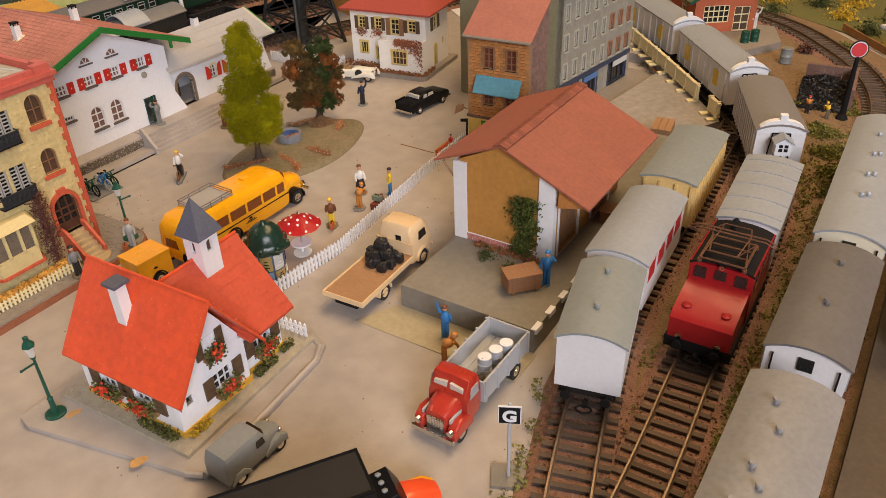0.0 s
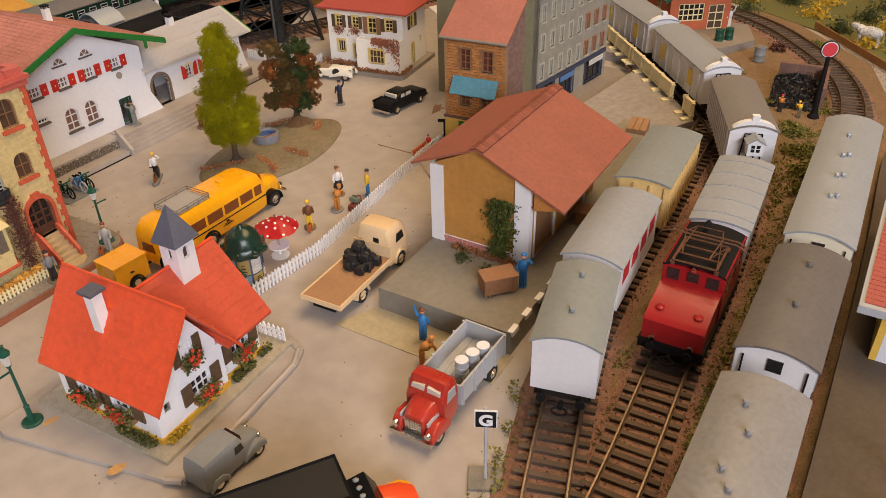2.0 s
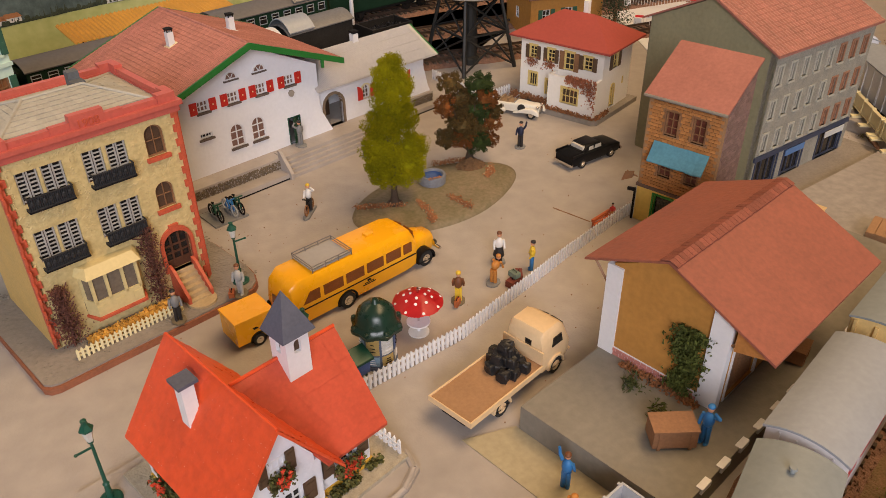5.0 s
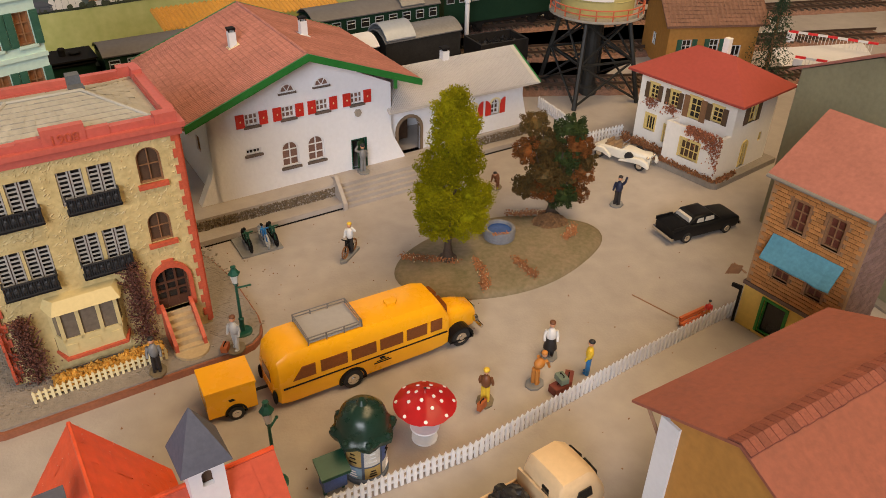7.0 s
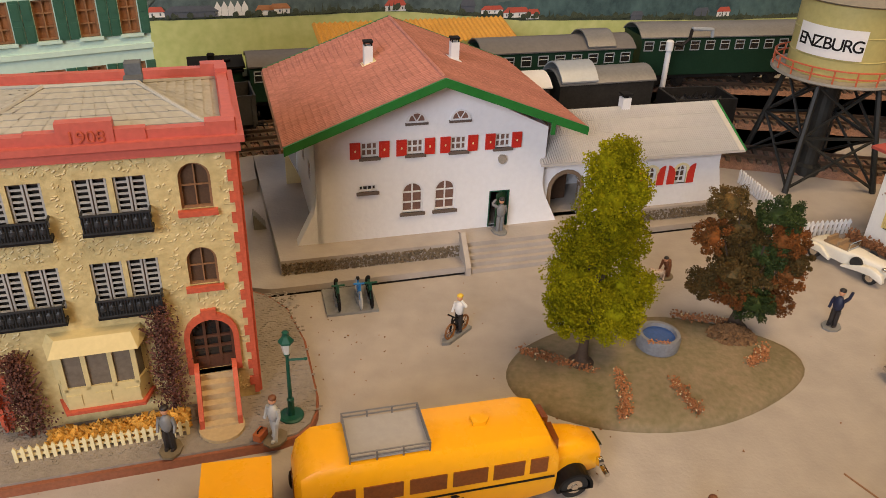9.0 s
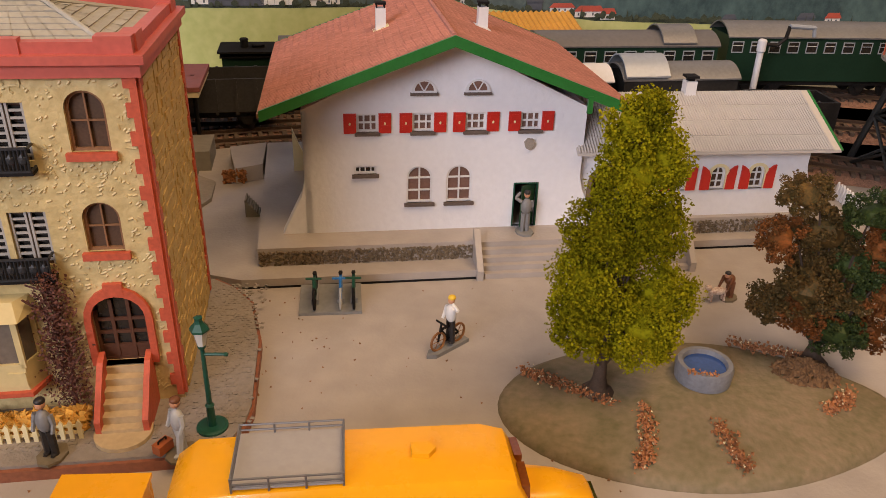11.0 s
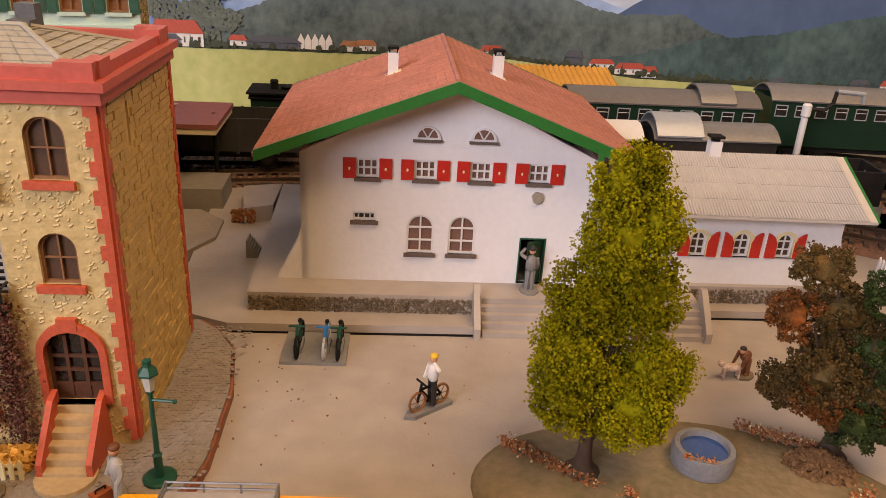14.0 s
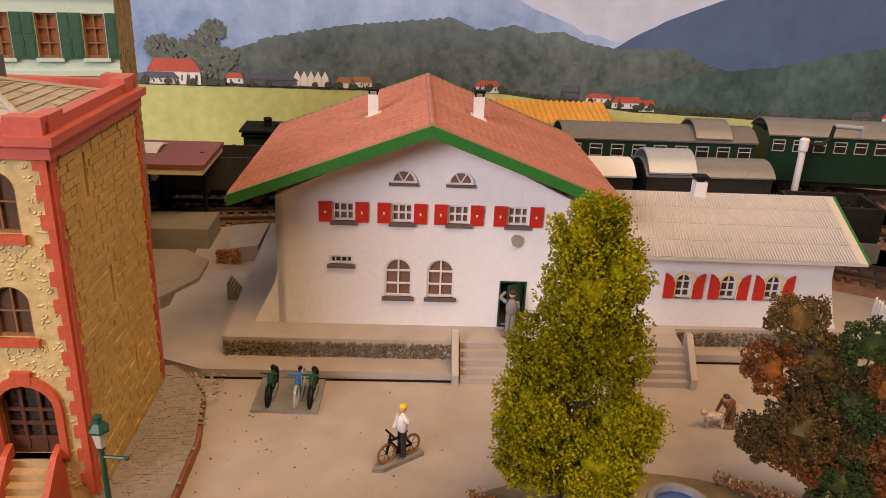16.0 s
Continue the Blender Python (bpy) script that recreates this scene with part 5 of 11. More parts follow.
        box(bm, -l / 2 - 0.4, l / 2 + 0.4, -w / 2 - 0.4, w / 2 + 0.4, h, h + 0.8)
        bevel(bm, 0.2, seg=1)
        part("lid", bm, mm, cr)
        for x in (-l / 2 + 2, l / 2 - 3.2):
            bm = B()
            box(bm, x, x + 1.4, -w / 2, w / 2, 0.02, 1.4)
            part("skid", bm, M["wood"], cr)
            bm = B()
            box(bm, x, x + 1.2, -w / 2 - 0.35, w / 2 + 0.35, 1.4, h)
            part("batten", bm, mm, cr)


goods()


# ---- rolling stock ----
def running_gear(root, l, z=0.0, bogies=False, material=None):
    """Wheels, axle guards, underframe and buffers of a wagon whose rails lie at z."""
    fm = material or M["iron"]
    bm = B()
    box(bm, -l / 2, l / 2, -11, 11, z + 9.4, z + 12.4)
    for s in (-1, 1):
        box(bm, -l / 2 + 1, l / 2 - 1, s * 11 - 1.2, s * 11 + 1.2, z + 8.4, z + 12.2)
    part("underframe", bm, fm, root)
    xs = (-l * 0.29, l * 0.29) if not bogies else (-l * 0.36, -l * 0.22, l * 0.22, l * 0.36)
    for x in xs:
        bm = B()
        for s in (-1, 1):
            wheel(bm, x, s * 8.4, z + 5.6, 5.5, 2.2)
        rod(bm, (x, -9, z + 5.6), (x, 9, z + 5.6), 1.0, 8)
        part("wheelset", bm, M["iron"], root)
        for s in (-1, 1):
            bm = B()
            prism(bm, [(x - 5, z + 9), (x + 5, z + 9), (x + 1.8, z + 4), (x - 1.8, z + 4)], s * 11.2, s * 12.4, "y")
            box(bm, x - 5.5, x + 5.5, s * 12.2 - 0.4, s * 12.2 + 0.8, z + 7.6, z + 8.8)
            part("axle_guard", bm, fm, root)
    for e in (-1, 1):
        for s in (-1, 1):
            bm = B()
            rod(bm, (e * l / 2, s * 8.5, z + 10.8), (e * (l / 2 + 3.4), s * 8.5, z + 10.8), 0.9, 8)
            rod(bm, (e * (l / 2 + 3.4), s * 8.5, z + 10.8), (e * (l / 2 + 4.3), s * 8.5, z + 10.8), 2.1, 10)
            part("buffer", bm, M["matblack"], root)
        bm = B()
        rod(bm, (e * l / 2, 0, z + 7), (e * (l / 2 + 4), 0, z + 6.5), 1.2, 6)
        for a in range(8):
            p = [(e * (l / 2 + 5.5 + 2.4 * math.cos(a * math.pi / 4)), 3.4 * math.sin(a * math.pi / 4), z + 6.5)]
            q = (e * (l / 2 + 5.5 + 2.4 * math.cos((a + 1) * math.pi / 4)), 3.4 * math.sin((a + 1) * math.pi / 4), z + 6.5)
            rod(bm, p[0], q, 0.5, 5)
        part("coupling", bm, M["matblack"], root)


def arch_roof(bm, l, w, z, rise, over=1.2, t=1.0, n=12):
    """A barrel roof along x."""
    hw = w / 2 + over
    pts = [(-hw + 2 * hw * i / n, z + rise * (1 - abs(2 * i / n - 1) ** 2.1)) for i in range(n + 1)]
    low = [(y * 0.985, zz - t) for y, zz in pts[::-1]]
    prism(bm, pts + low, -l / 2 - over, l / 2 + over, "x")


def van(name, label, path, at, l, w, body, roof, top=38.0, rise=6.0, ribs=0, vents=(), windows=0, band=None, lift=7.4, bogies=False, end=None, cat="wagon"):
    s0 = near(TRACK[path], *at)
    (xa, ya, _), (xb, yb, _) = along(TRACK[path], s0 - l * 0.4), along(TRACK[path], s0 + l * 0.4)
    root = thing(name, label, cat, (xa + xb) / 2, (ya + yb) / 2, lift, math.degrees(math.atan2(yb - ya, xb - xa)))
    running_gear(root, l, 0, bogies)
    bm = B()
    hw = w / 2
    bot = 12.4
    pts = [(-hw, bot), (hw, bot), (hw, top)] + [(hw - w * i / 10, top + (rise - 0.9) * (1 - abs(1 - 2 * i / 10) ** 2.1)) for i in range(1, 10)] + [(-hw, top)]
    prism(bm, pts, -l / 2, l / 2, "x")
    part("body", bm, body, root)
    if band:
        for s in (-1, 1):
            bm = B()
            box(bm, -l / 2 - 0.1, l / 2 + 0.1, s * (hw + 0.02) - 0.25, s * (hw + 0.02) + 0.25, bot + 0.2, bot + 11.5)
            part("colour_band", bm, band, root)
        for e in (-1, 1):
            bm = B()
            box(bm, e * (l / 2 + 0.02) - 0.25, e * (l / 2 + 0.02) + 0.25, -hw + 0.3, hw - 0.3, bot + 0.2, bot + 11.5)
            part("colour_band", bm, band, root)
    bm = B()
    arch_roof(bm, l, w, top, rise)
    part("roof", bm, roof, root, smooth=True)
    for i in range(ribs):
        for s in (-1, 1):
            bm = B()
            xx = -l / 2 + (i + 0.5) * l / ribs
            box(bm, xx - 0.45, xx + 0.45, s * hw - (0.0 if s > 0 else 0.8), s * hw + (0.8 if s > 0 else 0.0), bot, top - 0.3)
            part("rib", bm, body, root)
    for vx, vy in vents:
        bm = B()
        lathe(bm, [(0.8, top + rise - 0.8), (0.8, top + rise + 1.4), (1.5, top + rise + 1.6), (1.2, top + rise + 2.4)], vx, vy, 10)
        part("roof_vent", bm, roof, root)
    for i in range(windows):
        xx = -l / 2 + (i + 0.5) * l / windows
        for s in (-1, 1):
            bm = B()
            box(bm, xx - l / windows * 0.36, xx + l / windows * 0.36, s * hw - 0.3, s * hw + 0.3, top - 11.5, top - 3.5)
            part("side_window", bm, M["glass"], root)
            bm = B()
            m = shift(0, 0, 0) if s < 0 else shift(0, 0, 0, 180)
            xq = xx if s < 0 else -xx
            ring(bm, outline(xq, top - 12, l / windows * 0.8, 9, False), outline(xq, top - 11.4, l / windows * 0.7, 7.8, False), -hw - 0.5, -hw + 0.1)
            part("window_frame", xf(bm, m), M["silver"], root)
    return root


wv = mat("white_wagon_paint", (0.69, 0.67, 0.67), 0.5, vary=0.07, scale=60)
tanp = mat("tan_wagon_boards", (0.72, 0.50, 0.20), 0.5, vary=0.15, scale=70)
b1 = van("goods_van", "white covered goods van with grey-green roof", "siding", (336, 272), 57, 28, wv, M["roofgrey"], 39, 4.2, vents=((-11, 1), (16, 1)))
b2 = van("goods_van", "white goods van with red markings and grey roof", "siding", (404, 302), 70, 29, wv, M["roofgrey2"], 38.5, 4)
for s in (-1, 1):
    for i in range(4):
        bm = B()
        box(bm, -30 + i * 16, -19 + i * 16, s * 14.5 - 0.12, s * 14.5 + 0.12, 25, 34)
        part("red_marking", bm, mat("red_marking", (0.5, 0.03, 0.03), 0.5), b2)
for e in (-1, 1):
    for y in (-9.5, -3.2, 3.2, 9.5):
        bm = B()
        box(bm, e * 35 - (0.6 if e < 0 else 0), e * 35 + (0.6 if e > 0 else 0), y - 0.3, y + 0.3, 12.6, 38)
        part("end_rib", bm, wv, b2)
b3 = van("goods_van", "tan ribbed goods van with grey roof", "siding", (487, 327), 74, 30, tanp, M["roofgrey"], 39.5, 2.6, ribs=12)
for e in (-1, 1):
    for y in (-13, -4.5, 4.5, 13):
        bm = B()
        box(bm, e * 37 - (1.0 if e < 0 else 0), e * 37 + (1.0 if e > 0 else 0), y - 0.7, y + 0.7, 12.6, 38)
        part("end_rib", bm, tanp, b3)
w1 = van("goods_van", "white goods van with strapped grey roof", "yard", (477, 280), 78, 29, wv, M["roofgrey2"], 37.5, 2.4)
for i in range(5):
    bm = B()
    ln = [(-15.4 + k * 2.2, 37.5 + 2.4 * (1 - abs((-15.4 + k * 2.2) / 15.7) ** 2.1)) for k in range(15)]
    prism(bm, [(y, z + 0.45) for y, z in ln] + [(y, z - 0.3) for y, z in ln[::-1]], -32.4 + i * 16, -31.6 + i * 16, "x")
    part("roof_strap", bm, M["roofgrey2"], w1)
for e in (-1, 1):
    for y in (-6, 6):
        bm = B()
        box(bm, e * 39 - (0.4 if e < 0 else 0), e * 39 + (0.4 if e > 0 else 0), y - 0.25, y + 0.25, 12.6, 36)
        part("end_rib", bm, wv, w1)
w2 = van("brake_van", "white ribbed van with brakeman's cabin", "yard", (594, 331), 88, 29, wv, M["roofbrown"], 38, 3.8, ribs=14)
w3 = van("refrigerator_van", "white refrigerator van with yellow emblems", "yard", (674, 414), 106, 29, wv, M["roofgrey2"], 38, 3.8, ribs=8)
w4 = van("refrigerator_van", "white refrigerator van with brown roof", "yard", (741, 515), 106, 29, wv, M["roofgrey2"], 38, 3.8, ribs=8)
w5 = van("refrigerator_van", "white refrigerator van with grey roof", "yard", (802, 625), 106, 29, wv, M["roofgrey2"], 38, 3.8, ribs=8)
for w in (w3, w4, w5):
    for s in (-1, 1):
        for x in (-30, 30):
            bm = B()
            box(bm, x - 4, x + 4, s * 15.1 - 0.3, s * 15.1 + 0.3, 20, 32)
            part("emblem_panel", bm, mat("yellow_emblem", (0.72, 0.48, 0.06), 0.5), w)
        bm = B()
        box(bm, -8, 8, s * 14.7 - 0.3, s * 14.7 + 0.3, 13, 36)
        part("sliding_door", bm, wv, w)
# the white arched end screens and cabins on the vans
for w, x0 in ((w2, -43), (w3, -52), (w4, -52), (w5, -52)):
    bm = B()
    pts = arc(0, 35.5, 14.6, 9, 0, 180, 12)
    prism(bm, pts, x0 - 1.2, x0 + 3, "x")
    part("end_screen", bm, M["white"], w)
    bm = B()
    box(bm, x0 - 1, x0 + 3, -2.2, 2.2, 44, 47.6)
    part("lamp_bracket", bm, M["white"], w)
    bm = B()
    for y in (-7, -2.5, 2.5, 7):
        rod(bm, (x0 - 2, y, 13), (x0 - 2, y * 0.75, 36), 0.45, 5)
    rod(bm, (x0 - 2, -5.2, 36), (x0 - 2, 5.2, 36), 0.45, 5)
    part("end_rail", bm, M["matblack"], w)
bm = B()
prism(bm, [(-4.6, 26), (4.6, 26), (4.6, 34.5), (0, 37.5), (-4.6, 34.5)], -56, -48, "x")
cabin = part("cabin", bm, M["white"], w2, "small white brakeman's cabin")
bm = B()
for s in (-1, 1):
    slab_roof(bm, [(-57, s * 6, 34.2), (-47, s * 6, 34.2), (-47, 0, 38.2), (-57, 0, 38.2)], 0.8)
part("cabin_roof", bm, M["roofgrey2"], cabin)
bm = B()
for y in (-1.6, 1.6):
    for z in (28.6, 31.2):
        box(bm, -56.3, -55.9, y - 1.1, y + 1.1, z, z + 2.0)
part("cabin_window", bm, M["glass"], cabin)
bm = B()
box(bm, -57, -44, -9, 9, 11, 13.2)
part("end_platform", bm, M["iron"], w2)

# passenger train on the loop
creamc = mat("ivory_coach_paint", (0.74, 0.67, 0.50), 0.45, vary=0.08, scale=60)
bluec = mat("deep_blue_coach_paint", (0.012, 0.022, 0.11), 0.4, vary=0.15, scale=60)
ct = []
for at, l, roof, label, vents in (((303, 179), 84, M["coachgrey"], "blue and ivory coach with silver vented roof", ((-28, -6), (-28, 6), (-18, 0), (-10, 4), (10, 0), (24, 4))),
                                  ((405, 206), 85, M["roofdark"], "blue and ivory coach with dark grey roof", ((-10, 0), (24, 0))),
                                  ((537, 243), 158, M["silver"], "ivory coach with long silver roof", ((-40, 1), (-38, -2), (-14, 1), (-12, -2), (14, 1), (16, -2), (44, 1)))):
    c = van("passenger_coach", label, "loop", at, l, 31, creamc if l > 100 else wv, roof, 38.5, 4.6, vents=vents, windows=7 if l < 100 else 10, band=bluec, bogies=l > 100, cat="coach")
    for e in (-1, 1):
        bm = B()
        box(bm, e * (l / 2 + 0.25) - 0.3, e * (l / 2 + 0.25) + 0.3, -3, 3, 31, 37)
        part("end_window", bm, M["glass"], c)
    for s in (-1, 1):
        for e in (-1, 1):
            bm = B()
            rod(bm, (e * (l / 2 + 0.8), s * 12.4, 13), (e * (l / 2 + 0.8), s * 12.4, 36), 0.4, 5)
            part("end_handrail", bm, M["matblack"], c)


def timber_wagon():
    x, y, a = along(TRACK["loop"], near(TRACK["loop"], 216, 155))
    root = thing("timber_wagon", "blue flat wagon with brown floor and low sides", "wagon", x, y, 7.4, a)
    running_gear(root, 72)
    bm = B()
    box(bm, -36, 36, -15.5, 15.5, 12.4, 15)
    part("floor", bm, mat("red_brown_floor", (0.22, 0.06, 0.04), 0.6, vary=0.25, scale=80), root)
    for x0, x1, y0, y1 in ((-36, 36, -16.2, -15.2), (-36, 36, 15.2, 16.2), (-36.8, -35.8, -15.2, 15.2), (35.8, 36.8, -15.2, 15.2)):
        bm = B()
        box(bm, x0, x1, y0, y1, 10.5, 20)
        part("side_board", bm, bluec, root)
    load = thing("plank_stack", "stack of pale planks tied with white bands", "planks", x, y, 22.4, a)
    for k in range(5):
        for j in range(3):
            bm = B()
            box(bm, -35 + random.uniform(-.6, 1), 26 + random.uniform(-1, 1), -12.5 + k * 5.02, -7.6 + k * 5.02, j * 4.2, j * 4.2 + 4.1)
            bevel(bm, 0.3, seg=1)
            part("plank", bm, M["lightwood"], load)
    for xx in (-20, 9):
        bm = B()
        for p, q in (((xx, -13, 0), (xx, -13, 12.8)), ((xx, -13, 12.8), (xx, 13, 12.8)), ((xx, 13, 12.8), (xx, 13, 0))):
            rod(bm, p, q, 0.6, 6)
        part("band", bm, M["white"], load)


timber_wagon()


def pantograph(root, z, h, material, l=20, w=18):
    bm = B()
    for s in (-1, 1):
        box(bm, -l / 2, l / 2, s * w / 2 - 0.5, s * w / 2 + 0.5, z + 1.5, z + 2.7)
        for x in (-l / 2, l / 2):
            lathe(bm, [(1.1, z), (1.1, z + 1.6)], x, s * w / 2, 8)
    for x in (-l / 2, l / 2, -l / 6, l / 6):
        rod(bm, (x, -w / 2, z + 2.2), (x, w / 2, z + 2.2), 0.45, 6)
    base = part("pantograph", bm, material, root, "raised pantograph")
    for s in (-1, 1):
        for e in (-1, 1):
            bm = B()
            rod(bm, (-e * l / 2, s * w / 2, z + 2.4), (e * l * 0.61, s * w * 0.3, z + 2.4 + h * 0.5), 0.32, 5)
            rod(bm, (e * l * 0.61, s * w * 0.3, z + 2.4 + h * 0.5), (0, s * w * 0.42, z + h), 0.28, 5)
            part("arm", bm, material, base)
    for e in (-1, 1):
        bm = B()
        rod(bm, (e * l * 0.61, -w * 0.3, z + 2.4 + h * 0.5), (e * l * 0.61, w * 0.3, z + 2.4 + h * 0.5), 0.28, 5)
        part("cross_bar", bm, material, base)
    bm = B()
    for x in (-1.5, 1.5):
        rod(bm, (x, -w * 0.75, z + h), (x, w * 0.75, z + h), 0.4, 6)
        for s in (-1, 1):
            rod(bm, (x, s * w * 0.75, z + h), (x, s * w * 0.98, z + h - 2), 0.36, 6)
    part("contact_strip", bm, material, base)


def red_loco():
    x, y, a = along(TRACK["yard"], near(TRACK["yard"], 402, 253))
    root = thing("electric_shunter", "dark red electric shunting locomotive with pantograph", "locomotive", x, y, 7.4, a)
    running_gear(root, 66, 0, False, M["matblack"])
    bm = B()
    box(bm, -34, 34, -15, 15, 6.8, 12.6)
    bevel(bm, 0.6)
    part("frame", bm, M["matblack"], root)
    bm = B()
    prism(bm, [(-34, 12.6), (-8, 12.6), (-8, 30.5), (-31, 25.5), (-34, 23)], -14, 14, "y")
    bevel(bm, 0.9)
    part("front_hood", bm, M["locored"], root, smooth=True)
    bm = B()
    box(bm, -8.5, 33, -14.6, 14.6, 12.6, 39)
    bevel(bm, 0.8)
    cab = part("cab", bm, M["locored"], root, smooth=True)
    bm = B()
    arch_roof(bm, 40, 28, 38.6, 3.0, 0.9, 1.0)
    xf(bm, shift(12.2, 0, 0))
    part("cab_roof", bm, M["matblack"], cab, smooth=True)
    for yy, w in ((-9.2, 5.4), (0, 5.2), (9.2, 5.4)):
        bm = B()
        box(bm, -9.0, -8.3, yy - w / 2, yy + w / 2, 31.2 if yy else 32.2, 37)
        bevel(bm, 0.5)
        part("front_window", bm, M["glass"], cab)
    for s in (-1, 1):
        for x0 in (-4, 10, 24):
            bm = B()
            box(bm, x0, x0 + 6, s * 14.6 - 0.25, s * 14.6 + 0.25, 28, 36)
            part("side_window", bm, M["glass"], cab)
    for yy in (-8.8, 8.8):
        bm = B()
        lathe(bm, [(2.0, 26), (2.2, 27.2), (1.0, 27.8)], -27, yy, 14)
        part("sand_lid", bm, M["locored"], root)
        bm = B()
        rod(bm, (-34.9, yy, 14.2), (-33.6, yy, 14.2), 1.5, 12)
        part("head_lamp", bm, M["chrome"], root)
    bm = B()
    rod(bm, (-9.6, 0, 39.2), (-8.2, 0, 39.2), 1.4, 12)
    part("head_lamp", bm, M["chrome"], cab)
    for xx in (24, 29):
        bm = B()
        lathe(bm, [(1.3, 41), (1.3, 43.5), (1.7, 43.6), (0.6, 45)], xx, 4, 10)
        part("insulator", bm, M["matblack"], cab)
    pantograph(root, 41.2, 12, mat("rusty_brown_pantograph", (0.16, 0.075, 0.04), 0.5, metal=0.4, vary=0.3), 22, 20)


red_loco()


def blue_loco():
    x, y, a = along(TRACK["loop"], near(TRACK["loop"], 120, 129))
    root = thing("electric_locomotive", "blue electric locomotive with white cab windows", "locomotive", x, y, 7.4, a)
    running_gear(root, 100, 0, True, M["matblack"])
    bm = B()
    box(bm, -52, 52, -15.5, 15.5, 12.4, 27)
    bevel(bm, 1.5)
    part("body", bm, M["bluepaint"], root, smooth=True)
    bm = B()
    box(bm, -4, 30, -15, 15, 27, 38, 0.95)
    bevel(bm, 0.8)
    cab = part("cab", bm, M["white"], root)
    bm = B()
    box(bm, -5, 31, -15.5, 15.5, 38, 39.5)
    bevel(bm, 0.6)
    part("cab_roof", bm, M["truckgrey"], cab)
    for yy in (-9.5, 0, 9.5):
        bm = B()
        box(bm, -4.5, -3.4, yy - 3.2, yy + 3.2, 29.5, 36)
        part("cab_window", bm, M["glass"], cab)
    for s in (-1, 1):
        bm = B()
        for k in range(3):
            ball(bm, 4 + k * 4, s * 10, 41, 2.4, 1.8, 1.8, 2)
        part("resistor", bm, M["spotred"], root)
    pantograph(root, 39.5, 18, M["silver"], 16, 16)


blue_loco()


# ---- road vehicles ----
def tyre(root, x, y, r, w, hub=None):
    bm = B()
    wheel(bm, x, y, r, r, w, "y", 20)
    bevel(bm, 0.3, seg=1)
    t = part("wheel", bm, M["rubber"], root)
    bm = B()
    s = 1 if y > 0 else -1
    rod(bm, (x, y + s * w * 0.3, r), (x, y + s * (w * 0.5 + 0.15), r), r * 0.58, 14)
    rod(bm, (x, y + s * w * 0.5, r), (x, y + s * (w * 0.5 + 0.5), r), r * 0.25, 8)
    part("hub", bm, hub or M["chrome"], t)


def loft(bm, sections):
    """A closed body through cross-sections: (x, [(y, z), ...]) all with the same number of points."""
    rows = [[bm.verts.new((x, p[0], p[1])) for p in pts] for x, pts in sections]
    n = len(rows[0])
    for a, b in zip(rows, rows[1:]):
        for i in range(n):
            bm.faces.new((a[i], a[(i + 1) % n], b[(i + 1) % n], b[i]))
    bm.faces.new(rows[0])
    bm.faces.new(rows[-1][::-1])


def hull(hw, z0, z1, top, shoulder=0.75, n=5):
    """A car's cross-section: straight sides to z1, rounded to the narrower top."""
    r = [(hw * 0.94, z0), (hw, z0 + (z1 - z0) * 0.4), (hw, z1)]
    for i in range(1, n):
        a = math.pi / 2 * i / n
        r.append((hw * (shoulder + (1 - shoulder) * math.cos(a)), z1 + (top - z1) * math.sin(a)))
    r.append((hw * shoulder * 0.6, top))
    return r + [(-y, z) for y, z in r[::-1]]


